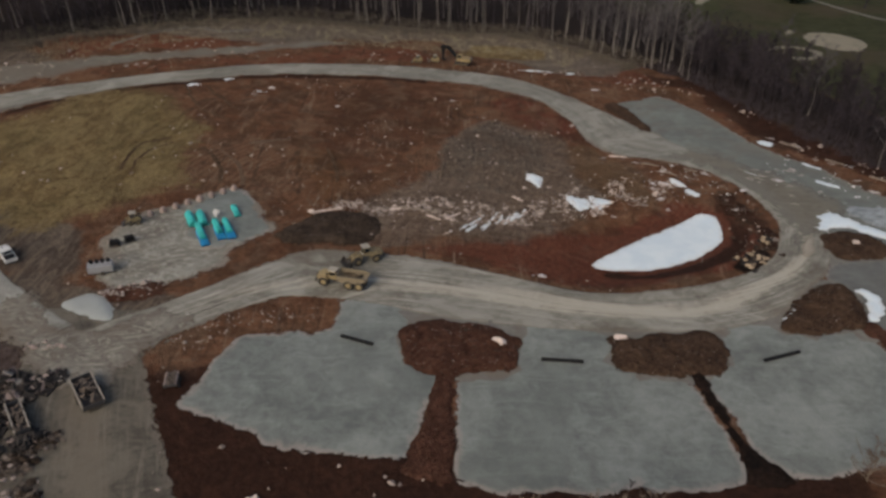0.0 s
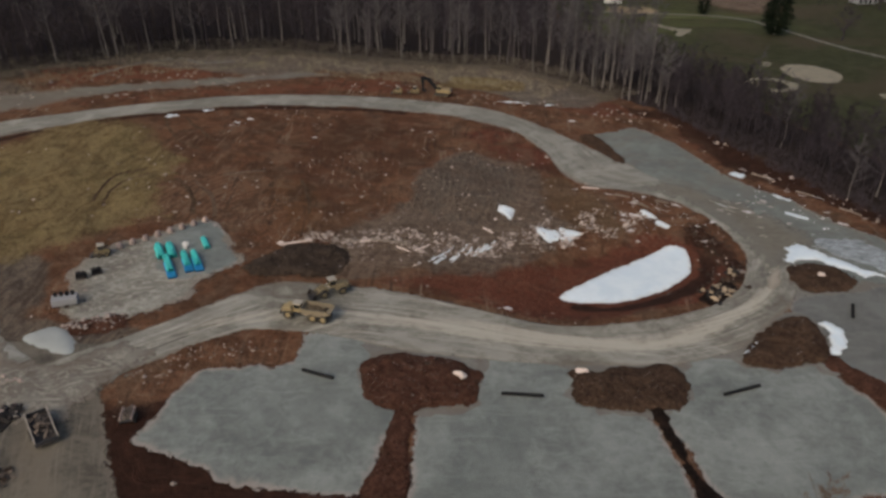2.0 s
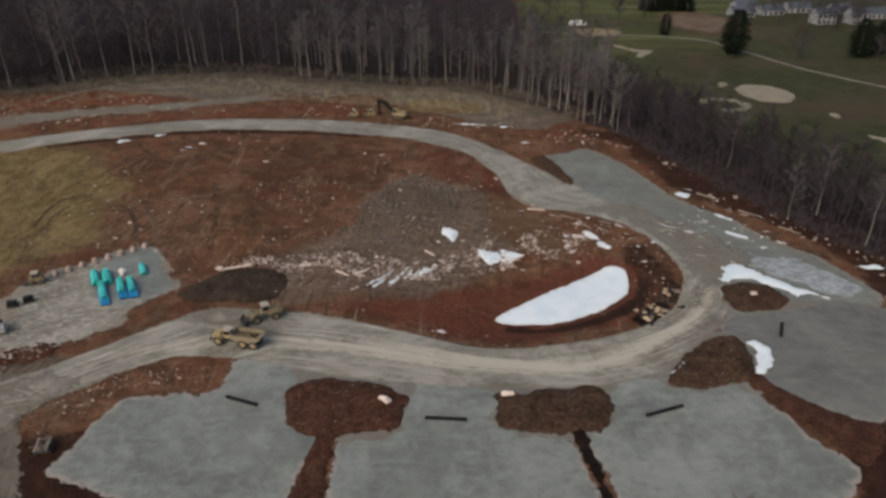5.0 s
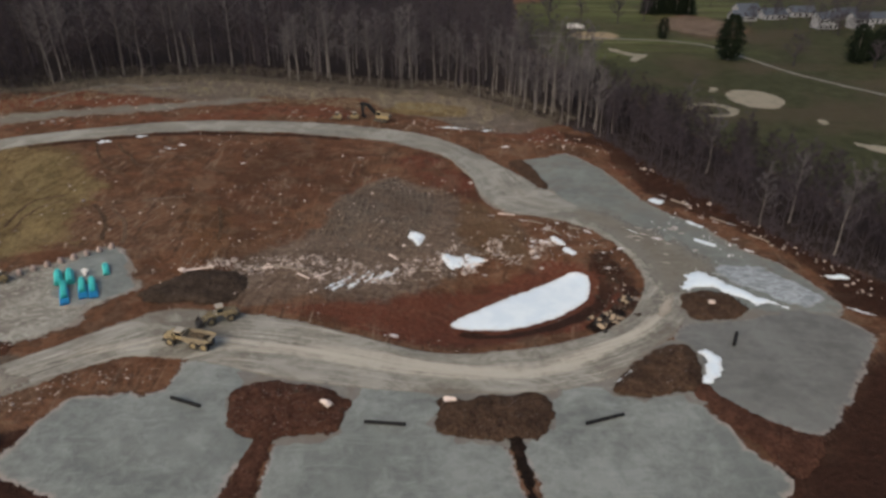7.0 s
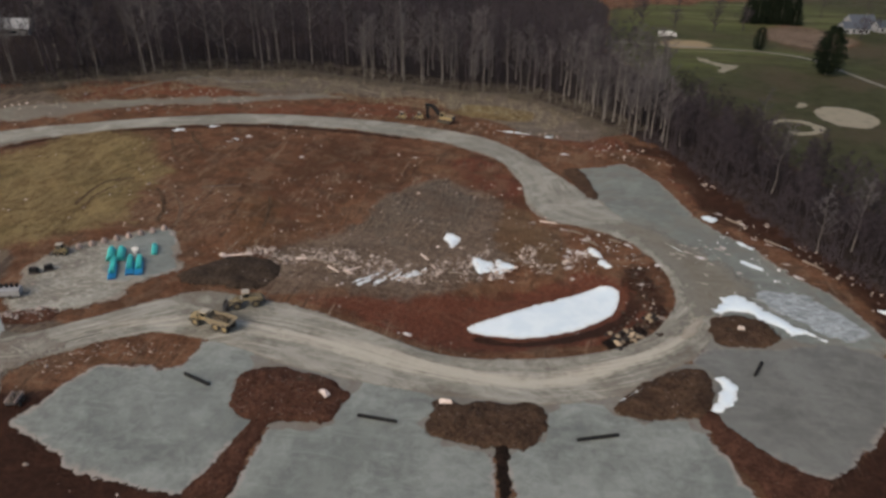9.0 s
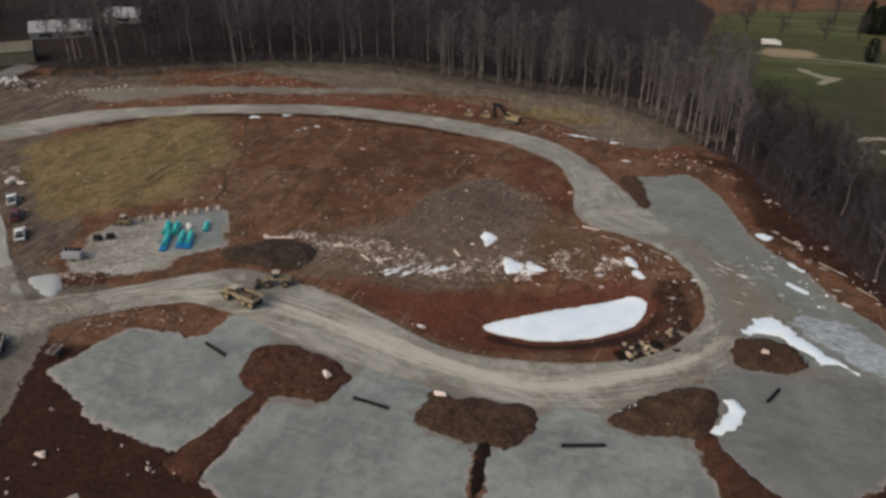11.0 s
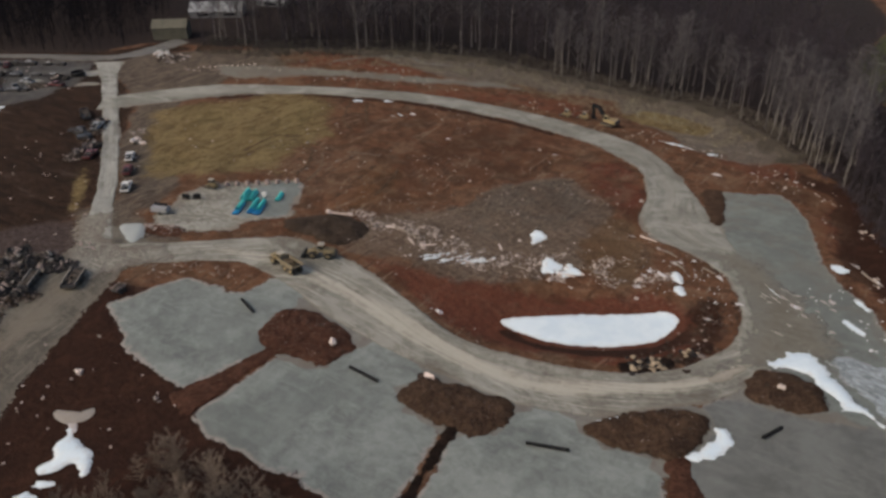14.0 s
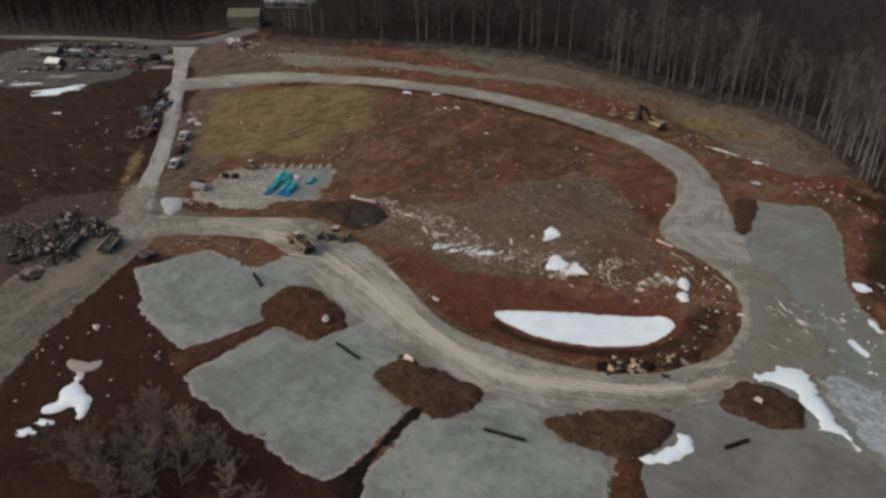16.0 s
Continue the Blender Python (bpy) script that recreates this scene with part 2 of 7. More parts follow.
def ground_material():
    m, nt, b = material("bare_ground", 0.95, 0, 0.04)
    v = coords(nt)
    n20, n4, n1, nf = noise_of(nt, v, 0.045, 5, 0.65), noise_of(nt, v, 0.23, 6, 0.7, 0.4), noise_of(nt, v, 1.1, 6, 0.75), noise_of(nt, v, 6, 4, 0.7)
    grass, red, rubble, litter = field(nt, "zones_a")
    turf, sand, ochre, wet = field(nt, "zones_b")
    yard, mauve, toe, churned = field(nt, "zones_c")
    fair, arcs = field(nt, "zones_e")[:2]

    def edged(w, n, amount=0.9):
        s = sums(nt, "ADD", w, sums(nt, "MULTIPLY", sums(nt, "SUBTRACT", n, 0.5), amount))
        return spread(nt, s, 0.36, 0.64)

    hill, tan, warm, dim = field(nt, "zones_d")
    swirl = noise_of(nt, v, 0.11, 7, 0.68, 1.8)
    fold = noise_of(nt, coords(nt, (0.10, 0.42, 1), turn=-14), 1.0, 6, 0.7, 1.2)
    worked = sums(nt, "ADD", sums(nt, "MULTIPLY", swirl, 0.4), sums(nt, "MULTIPLY", fold, 0.6))
    soil = blend(nt, spread(nt, n20, 0.36, 0.66), (0.090, 0.040, 0.022), (0.130, 0.065, 0.036))
    soil = blend(nt, spread(nt, worked, 0.49, 0.60, 0, 0.7), soil, (0.168, 0.098, 0.062))
    soil = blend(nt, spread(nt, swirl, 0.46, 0.34, 0, 0.55), soil, (0.046, 0.025, 0.016))
    soil = blend(nt, sums(nt, "MULTIPLY", edged(dim, n4), 0.72), soil, (0.078, 0.035, 0.020))
    soil = blend(nt, sums(nt, "MULTIPLY", edged(warm, n4), spread(nt, n1, 0.3, 0.7, 0.45, 0.9)), soil, (0.106, 0.052, 0.024))
    soil = blend(nt, sums(nt, "MULTIPLY", edged(tan, n4), spread(nt, n1, 0.3, 0.7, 0.5, 0.9)), soil, (0.108, 0.072, 0.040))
    redder = blend(nt, spread(nt, n1, 0.3, 0.7), (0.082, 0.029, 0.018), (0.120, 0.041, 0.025))
    redder = blend(nt, spread(nt, worked, 0.52, 0.64, 0, 0.40), redder, (0.120, 0.056, 0.034))
    redder = blend(nt, spread(nt, swirl, 0.46, 0.34, 0, 0.5), redder, (0.048, 0.019, 0.013))
    col = blend(nt, edged(red, n4), soil, redder)
    streak = noise_of(nt, coords(nt, (0.22, 0.75, 1), turn=-50), 1.0, 6, 0.75, 1.2)
    stony = blend(nt, spread(nt, streak, 0.36, 0.66), (0.088, 0.064, 0.048), (0.168, 0.130, 0.098))
    ridge = nt.nodes.new("ShaderNodeTexWave")
    ridge.inputs["Scale"].default_value, ridge.inputs["Distortion"].default_value = 0.16, 9.0
    ridge.inputs["Detail"].default_value, ridge.inputs["Detail Scale"].default_value = 4.0, 0.5
    link(nt, coords(nt, turn=15), ridge.inputs["Vector"])
    stony = blend(nt, sums(nt, "MULTIPLY", spread(nt, ridge.outputs["Fac"], 0.55, 0.95, 0, 0.4), spread(nt, n4, 0.42, 0.60)), stony, (0.150, 0.118, 0.090))
    stony = blend(nt, sums(nt, "MULTIPLY", spread(nt, ridge.outputs["Fac"], 0.30, 0.05, 0, 0.4), spread(nt, n4, 0.42, 0.60)), stony, (0.045, 0.032, 0.025))
    about = nt.nodes.new("ShaderNodeVectorMath")
    about.inputs[1].default_value = (75, -150, 0)
    link(nt, v, about.inputs[0])
    furrow = nt.nodes.new("ShaderNodeTexWave")
    furrow.wave_type, furrow.rings_direction = "RINGS", "Z"
    furrow.inputs["Scale"].default_value, furrow.inputs["Distortion"].default_value = 0.22, 11.0
    furrow.inputs["Detail"].default_value, furrow.inputs["Detail Scale"].default_value = 4.0, 0.12
    link(nt, about.outputs[0], furrow.inputs["Vector"])
    treads = sums(nt, "MULTIPLY", edged(hill, n4, 1.4), spread(nt, n4, 0.50, 0.62))
    greyer = blend(nt, spread(nt, n1, 0.35, 0.65), (0.066, 0.054, 0.043), (0.128, 0.108, 0.086))
    stony = blend(nt, sums(nt, "MULTIPLY", edged(hill, n4), 0.7), stony, greyer)
    stony = blend(nt, sums(nt, "MULTIPLY", treads, spread(nt, furrow.outputs["Fac"], 0.55, 0.95, 0, 0.28)), stony, (0.168, 0.140, 0.108))
    stony = blend(nt, sums(nt, "MULTIPLY", treads, spread(nt, furrow.outputs["Fac"], 0.40, 0.05, 0, 0.30)), stony, (0.036, 0.029, 0.023))
    col = blend(nt, edged(rubble, n4), col, stony)
    round_point = nt.nodes.new("ShaderNodeVectorMath")
    round_point.inputs[1].default_value = (26, -126, 0)
    link(nt, v, round_point.inputs[0])
    ridges = nt.nodes.new("ShaderNodeTexWave")
    ridges.wave_type, ridges.rings_direction = "RINGS", "Z"
    ridges.inputs["Scale"].default_value, ridges.inputs["Distortion"].default_value = 0.19, 6.0
    ridges.inputs["Detail"].default_value, ridges.inputs["Detail Scale"].default_value = 3.0, 0.15
    link(nt, round_point.outputs[0], ridges.inputs["Vector"])
    col = blend(nt, sums(nt, "MULTIPLY", edged(arcs, n4, 1.3), spread(nt, n1, 0.35, 0.65, 0.15, 0.6)), col, (0.142, 0.082, 0.052))
    arched = sums(nt, "MULTIPLY", edged(arcs, n4), spread(nt, n1, 0.35, 0.6, 0.3, 1.0))
    col = blend(nt, sums(nt, "MULTIPLY", arched, spread(nt, ridges.outputs["Fac"], 0.6, 1.0, 0, 0.5)), col, (0.150, 0.095, 0.060))
    col = blend(nt, sums(nt, "MULTIPLY", arched, spread(nt, ridges.outputs["Fac"], 0.4, 0.0, 0, 0.5)), col, (0.040, 0.021, 0.013))
    clay = blend(nt, spread(nt, n1, 0.35, 0.65), (0.155, 0.057, 0.031), (0.105, 0.043, 0.026))
    col = blend(nt, edged(ochre, n4), col, clay)
    green_hint = spread(nt, n20, 0.48, 0.62, 0, 0.3)
    straw = blend(nt, spread(nt, noise_of(nt, coords(nt, (0.26, 0.11, 1), turn=25), 1.0, 6, 0.7, 1.2), 0.40, 0.60), (0.108, 0.076, 0.035), (0.186, 0.140, 0.067))
    straw = blend(nt, spread(nt, n1, 0.52, 0.66, 0, 0.6), straw, (0.066, 0.043, 0.021))
    scrub = blend(nt, spread(nt, n1, 0.3, 0.7), (0.072, 0.061, 0.052), (0.155, 0.130, 0.106))
    scrub = blend(nt, spread(nt, noise_of(nt, coords(nt, (0.09, 0.2, 1), turn=-30), 1.0, 5, 0.7, 1.0), 0.55, 0.66, 0, 0.75), scrub, (0.200, 0.174, 0.125))
    col = blend(nt, edged(toe, n4), col, scrub)
    # Dark damp soil; also colours the painted shade below bank and slope.
    damp = blend(nt, spread(nt, n1, 0.3, 0.7), (0.017, 0.008, 0.006), (0.036, 0.016, 0.011))
    damp = blend(nt, spread(nt, swirl, 0.50, 0.64, 0, 0.5), damp, (0.050, 0.022, 0.014))
    col = blend(nt, edged(wet, n4, 1.2), col, damp)
    trodden = noise_of(nt, coords(nt, (0.10, 0.34, 1), turn=35), 1.0, 6, 0.7, 1.0)
    lot = blend(nt, spread(nt, trodden, 0.36, 0.64), (0.014, 0.009, 0.007), (0.037, 0.021, 0.014))
    lot = blend(nt, sums(nt, "MULTIPLY", spread(nt, trodden, 0.56, 0.66, 0, 0.55), spread(nt, n20, 0.46, 0.58)), lot, (0.070, 0.060, 0.052))
    lot = blend(nt, spread(nt, swirl, 0.47, 0.36, 0, 0.8), lot, (0.024, 0.013, 0.009))
    col = blend(nt, edged(yard, n4, 1.2), col, lot)
    rut = noise_of(nt, coords(nt, (0.5, 0.12, 1), turn=-40), 1.0, 6, 0.72, 1.4)
    mire = blend(nt, spread(nt, rut, 0.38, 0.62), (0.056, 0.044, 0.036), (0.128, 0.104, 0.080))
    col = blend(nt, edged(churned, n4, 1.0), col, mire)
    pinkish = blend(nt, spread(nt, n1, 0.35, 0.65), (0.028, 0.020, 0.018), (0.082, 0.062, 0.057))
    col = blend(nt, edged(mauve, n4, 1.2), col, pinkish)
    col = blend(nt, edged(grass, sums(nt, "ADD", sums(nt, "MULTIPLY", n4, 0.6), sums(nt, "MULTIPLY", n1, 0.4)), 1.5), col, straw)
    col = blend(nt, sums(nt, "MULTIPLY", green_hint, sums(nt, "MULTIPLY", grass, spread(nt, n1, 0.4, 0.6))), col, (0.088, 0.086, 0.036))
    # Leaf litter, with the shade under the trees darkened into its colour.
    shaded_leaf = blend(nt, spread(nt, n1, 0.3, 0.7), (0.013, 0.010, 0.010), (0.034, 0.027, 0.025))
    col = blend(nt, edged(litter, n4, 0.7), col, shaded_leaf)
    lawn = blend(nt, spread(nt, n4, 0.32, 0.7), (0.026, 0.029, 0.014), (0.047, 0.051, 0.026))
    lawn = blend(nt, spread(nt, noise_of(nt, v, 0.02, 4, 0.6, 0.6), 0.46, 0.62, 0, 0.8), lawn, (0.055, 0.045, 0.029))
    mown = noise_of(nt, coords(nt, (0.012, 0.09, 1), turn=-8), 1.0, 4, 0.6, 0.8)
    lawn = blend(nt, sums(nt, "MULTIPLY", fair, spread(nt, mown, 0.40, 0.60, 0.25, 1.0)), lawn, (0.066, 0.076, 0.028))
    lawn = blend(nt, sums(nt, "MULTIPLY", fair, spread(nt, mown, 0.58, 0.66, 0, 0.8)), lawn, (0.120, 0.112, 0.062))
    col = blend(nt, edged(turf, n4, 0.5), col, lawn)
    col = blend(nt, edged(sand, n4, 0.35), col, (0.225, 0.175, 0.110))
    open_soil = sums(nt, "SUBTRACT", 1.0, sums(nt, "MAXIMUM", turf, sums(nt, "MAXIMUM", litter, sums(nt, "MAXIMUM", grass, sums(nt, "MAXIMUM", sums(nt, "MAXIMUM", wet, sums(nt, "MAXIMUM", sums(nt, "MAXIMUM", yard, mauve), sums(nt, "MAXIMUM", toe, churned))), sums(nt, "MULTIPLY", rubble, 0.6))))))
    open_soil = sums(nt, "MULTIPLY", open_soil, spread(nt, red, 0.84, 0.97, 1.0, 0.25))
    for place, size, low, high, colour, amount in ((0, 0.075, 0.51, 0.57, (0.044, 0.024, 0.014), 0.5), (40, 0.090, 0.53, 0.60, (0.142, 0.080, 0.046), 0.3), (90, 0.15, 0.53, 0.61, (0.150, 0.105, 0.070), 0.35), (150, 0.21, 0.54, 0.60, (0.050, 0.028, 0.019), 0.45)):
        shifted = nt.nodes.new("ShaderNodeVectorMath")
        shifted.inputs[1].default_value = (place, place * 0.7, 0)
        link(nt, v, shifted.inputs[0])
        patch = noise_of(nt, shifted.outputs[0], size, 4, 0.62, 0.8)
        col = blend(nt, sums(nt, "MULTIPLY", spread(nt, patch, low, high, 0, amount), open_soil), col, colour)
    for turned, across, low, colour, amount in ((12, 0.55, 0.60, (0.205, 0.150, 0.108), 0.7), (-32, 0.7, 0.60, (0.180, 0.125, 0.088), 0.6), (70, 0.6, 0.59, (0.030, 0.019, 0.014), 0.7)):
        scrape = noise_of(nt, coords(nt, (across, 0.05, 1), turn=turned), 1.0, 4, 0.6, 1.2)
        col = blend(nt, sums(nt, "MULTIPLY", sums(nt, "MULTIPLY", spread(nt, scrape, low, low + 0.07, 0, amount), open_soil), spread(nt, n20, 0.40, 0.58)), col, colour)
    col = blend(nt, spread(nt, nf, 0.3, 0.75, 0, 0.35), col, (0.03, 0.02, 0.016), "MIX")
    bare = sums(nt, "SUBTRACT", 1.0, sums(nt, "MAXIMUM", turf, sums(nt, "MAXIMUM", litter, sums(nt, "MULTIPLY", sums(nt, "MAXIMUM", wet, yard), 0.8))))
    crumbs = noise_of(nt, v, 1.5, 6, 0.75, 0.3)
    col = blend(nt, sums(nt, "MULTIPLY", bare, spread(nt, crumbs, 0.53, 0.63, 0, 0.55)), col, (0.022, 0.012, 0.008))
    col = blend(nt, sums(nt, "MULTIPLY", bare, spread(nt, crumbs, 0.44, 0.34, 0, 0.30)), col, (0.170, 0.112, 0.074))
    pebble = spread(nt, noise_of(nt, v, 3.2, 3, 0.6), 0.67, 0.74, 0, 0.5)
    col = blend(nt, sums(nt, "MULTIPLY", pebble, bare), col, (0.30, 0.24, 0.20))
    link(nt, col, b.inputs["Base Color"])
    relief(nt, b, sums(nt, "ADD", sums(nt, "ADD", n1, sums(nt, "MULTIPLY", treads, sums(nt, "MULTIPLY", furrow.outputs["Fac"], 0.5))), sums(nt, "MULTIPLY", n4, 1.5)), 0.5, 0.9)
    return m


def gravel_material(name, pale, dark, dusty, streaks=False, tracks=0.8, mud=0.0, churn=0.0):
    """Spread crushed stone: damp and dry patches, a dusty rim; on roads, streaks along the wheel tracks."""
    m, nt, b = material(name, 0.9, 0, 0.25)
    v = coords(nt)
    n12, n2, nf = noise_of(nt, v, 0.07, 5, 0.65, 0.5), noise_of(nt, v, 0.55, 6, 0.7, 0.6), noise_of(nt, v, 5, 5, 0.75)
    col = blend(nt, spread(nt, sums(nt, "ADD", sums(nt, "MULTIPLY", n12, 0.6), sums(nt, "MULTIPLY", n2, 0.4)), 0.36, 0.64), dark, pale)
    brushed = noise_of(nt, coords(nt, (0.10, 0.55, 1), turn=12), 1.0, 6, 0.75, 1.0)
    col = blend(nt, spread(nt, brushed, 0.50, 0.70, 0, 0.4), col, tuple(c * 1.25 for c in pale))
    damp = noise_of(nt, coords(nt, (0.06, 0.045, 1), turn=30), 1.0, 5, 0.6, 0.8)
    col = blend(nt, spread(nt, damp, 0.50, 0.60, 0, 0.45), col, tuple(c * 1.05 for c in dark))
    if mud:
        wash = noise_of(nt, v, 0.11, 6, 0.7, 1.5)
        col = blend(nt, spread(nt, wash, 0.45, 0.60, 0, mud), col, (0.118, 0.100, 0.078))
    if churn:
        turned = noise_of(nt, coords(nt, (0.30, 0.55, 1), turn=-35), 1.0, 8, 0.7, 2.6)
        col = blend(nt, spread(nt, turned, 0.50, 0.60, 0, churn), col, tuple(c * 1.3 for c in pale))
        col = blend(nt, spread(nt, turned, 0.46, 0.36, 0, churn), col, tuple(c * 0.6 for c in dark))
    if streaks:
        u = coords(nt, (1, 1, 1), "UV")
        sm = nt.nodes.new("ShaderNodeMapping")
        sm.inputs["Scale"].default_value = (0.30, 0.022, 1)
        link(nt, u, sm.inputs["Vector"])
        lines = noise_of(nt, sm.outputs["Vector"], 1.0, 6, 0.66, 2.0)
        col = blend(nt, sums(nt, "MULTIPLY", spread(nt, lines, 0.47, 0.68, 0, tracks * 0.5), spread(nt, n12, 0.36, 0.6, 0.15, 1.0)), col, dusty)
        mud = nt.nodes.new("ShaderNodeMapping")
        mud.inputs["Scale"].default_value, mud.inputs["Location"].default_value = (0.22, 0.016, 1), (7, 3, 0)
        link(nt, u, mud.inputs["Vector"])
        col = blend(nt, spread(nt, noise_of(nt, mud.outputs["Vector"], 1.0, 5, 0.65, 0.5), 0.53, 0.68, 0, 0.8), col, (0.080, 0.069, 0.053))
    rim, across = field(nt, "rim")[:2]
    if streaks:
        dry = nt.nodes.new("ShaderNodeMapping")
        dry.inputs["Scale"].default_value, dry.inputs["Location"].default_value = (0.9, 0.055, 1), (3, 11, 0)
        link(nt, u, dry.inputs["Vector"])
        whiter = noise_of(nt, dry.outputs["Vector"], 1.0, 6, 0.7, 1.6)
        col = blend(nt, sums(nt, "MULTIPLY", spread(nt, whiter, 0.50, 0.66, 0, tracks), spread(nt, n12, 0.40, 0.56)), col, tuple(c * 2.1 for c in pale))
        broad = noise_of(nt, coords(nt, (0.05, 0.075, 1), turn=10), 1.0, 6, 0.7, 1.4)
        col = blend(nt, spread(nt, broad, 0.48, 0.62, 0, 0.7), col, tuple(c * 1.4 for c in pale))
        worn = sums(nt, "ADD", across, sums(nt, "MULTIPLY", sums(nt, "SUBTRACT", lines, 0.5), 2.2))
        col = blend(nt, spread(nt, sums(nt, "ADD", worn, sums(nt, "MULTIPLY", sums(nt, "SUBTRACT", n2, 0.5), 0.9)), 0.34, 1.0, 0, tracks), col, dusty)
    rimmed = sums(nt, "ADD", rim, sums(nt, "MULTIPLY", sums(nt, "SUBTRACT", n2, 0.5), 0.9))
    edge_stone = blend(nt, across, dusty, (0.140, 0.134, 0.118)) if not streaks else (0.135, 0.112, 0.086)
    col = blend(nt, spread(nt, rimmed, 0.22, 0.75, 0.0, 0.75), col, edge_stone)
    col = blend(nt, spread(nt, nf, 0.35, 0.7, 0, 0.22), col, (0.07, 0.068, 0.065))
    thinning = sums(nt, "ADD", rim, sums(nt, "MULTIPLY", sums(nt, "SUBTRACT", noise_of(nt, v, 0.9, 6, 0.75, 0.8), 0.5), 1.9))
    thinning = sums(nt, "ADD", thinning, sums(nt, "MULTIPLY", sums(nt, "MULTIPLY", rim, sums(nt, "SUBTRACT", n12, 0.5)), 2.5))
    link(nt, spread(nt, thinning, 0.66, 0.84, 1.0, 0.0), b.inputs["Alpha"])
    link(nt, col, b.inputs["Base Color"])
    relief(nt, b, sums(nt, "ADD", nf, n2), 0.12, 0.8)
    return m


def soil_material(name, dark, light, stone=0.35):
    m, nt, b = material(name, 0.95, 0, 0.04)
    v = coords(nt)
    n2, n1, nf = noise_of(nt, v, 0.4, 6, 0.7, 0.5), noise_of(nt, v, 1.6, 6, 0.75), noise_of(nt, v, 3.6, 3, 0.6)
    col = blend(nt, spread(nt, n2, 0.32, 0.68), dark, light)
    col = blend(nt, spread(nt, n1, 0.47, 0.64, 0, 0.75), col, tuple(c * 0.5 for c in dark))
    col = blend(nt, spread(nt, n1, 0.42, 0.30, 0, 0.5), col, tuple(c * 1.5 for c in light))
    col = blend(nt, spread(nt, nf, 0.64, 0.72, 0, stone), col, (0.30, 0.23, 0.19))
    crumbs = noise_of(nt, v, 2.6, 5, 0.7)
    col = blend(nt, spread(nt, crumbs, 0.55, 0.64, 0, 0.6), col, tuple(c * 0.35 for c in dark))
    thinning = sums(nt, "ADD", field(nt, "rim")[0], sums(nt, "MULTIPLY", sums(nt, "SUBTRACT", noise_of(nt, v, 1.4, 5, 0.75, 0.6), 0.5), 1.8))
    link(nt, spread(nt, thinning, 0.74, 0.9, 1.0, 0.0), b.inputs["Alpha"])
    link(nt, col, b.inputs["Base Color"])
    relief(nt, b, sums(nt, "ADD", n1, n2), 0.9, 1.0)
    return m


def plain_material(name, colour, rough=0.6, metal=0.0, wear=(0.09, 0.06, 0.04), amount=0.45, scale=1.4, vary=0.0, islands=False, spec=0.35):
    """Paint, plastic, steel, concrete: one colour with stains and dried mud at two scales."""
    m, nt, b = material(name, rough, metal, spec)
    v = coords(nt)
    n1, nf = noise_of(nt, v, scale, 5, 0.7), noise_of(nt, v, scale * 7, 4, 0.7)
    col = blend(nt, spread(nt, n1, 0.45, 0.75, 0, amount), colour, wear)
    col = blend(nt, spread(nt, nf, 0.5, 0.8, 0, amount * 0.5), col, tuple(c * 0.55 for c in colour))
    if vary:
        r = random_of(nt, islands)
        col = blend(nt, spread(nt, r, 0, 1, 0, vary), col, tuple(c * 0.4 for c in colour))
    link(nt, col, b.inputs["Base Color"])
    relief(nt, b, nf, 0.02, 0.4)
    return m


def snow_material(name, low, high, dirty, amount):
    m, nt, b = material(name, 0.75, 0, 0.3)
    v = coords(nt)
    n3, n1, nf = noise_of(nt, v, 0.25, 5, 0.6), noise_of(nt, v, 1.5, 5, 0.7), noise_of(nt, v, 7, 4, 0.7)
    col = blend(nt, spread(nt, n3, 0.35, 0.65), low, high)
    rim = field(nt, "rim")[0]
    dirt = sums(nt, "ADD", sums(nt, "MULTIPLY", rim, 0.35), n1)
    col = blend(nt, spread(nt, dirt, 0.66 - amount * 0.2, 1.0 - amount * 0.2, 0, amount), col, dirty)
    link(nt, col, b.inputs["Base Color"])
    relief(nt, b, sums(nt, "ADD", nf, n1), 0.06, 0.6)
    return m


def bark_material(name, low, high):
    m, nt, b = material(name, 0.95, 0, 0.02)
    v = coords(nt, (1, 1, 0.25))
    col = blend(nt, spread(nt, noise_of(nt, v, 2.5, 5, 0.7), 0.3, 0.7), low, high)
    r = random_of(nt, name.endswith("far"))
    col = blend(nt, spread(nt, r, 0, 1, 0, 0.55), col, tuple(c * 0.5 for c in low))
    link(nt, col, b.inputs["Base Color"])
    return m


MAT_GROUND = ground_material()
MAT_PAD = gravel_material("pad_gravel", (0.192, 0.210, 0.196), (0.096, 0.108, 0.101), (0.260, 0.222, 0.196))
MAT_STAGE = gravel_material("staging_gravel", (0.250, 0.250, 0.215), (0.125, 0.113, 0.094), (0.165, 0.132, 0.104), mud=0.6, churn=0.6)
MAT_ROAD = gravel_material("road_stone", (0.186, 0.182, 0.158), (0.104, 0.094, 0.073), (0.350, 0.332, 0.275), True, 0.85, 0.4, 0.35)
MAT_ROAD_PLAIN = gravel_material("apron_gravel", (0.152, 0.146, 0.129), (0.108, 0.101, 0.087), (0.150, 0.140, 0.120), mud=0.6)
MAT_BACK_ROAD = gravel_material("back_road_stone", (0.190, 0.188, 0.163), (0.122, 0.116, 0.096), (0.240, 0.230, 0.195), True, 0.4)
MAT_STRIP = gravel_material("strip_gravel", (0.145, 0.140, 0.114), (0.092, 0.078, 0.060), (0.120, 0.085, 0.062), mud=0.75)
MAT_ICY = gravel_material("icy_gravel", (0.270, 0.305, 0.320), (0.125, 0.140, 0.146), (0.18, 0.17, 0.16), churn=0.7)
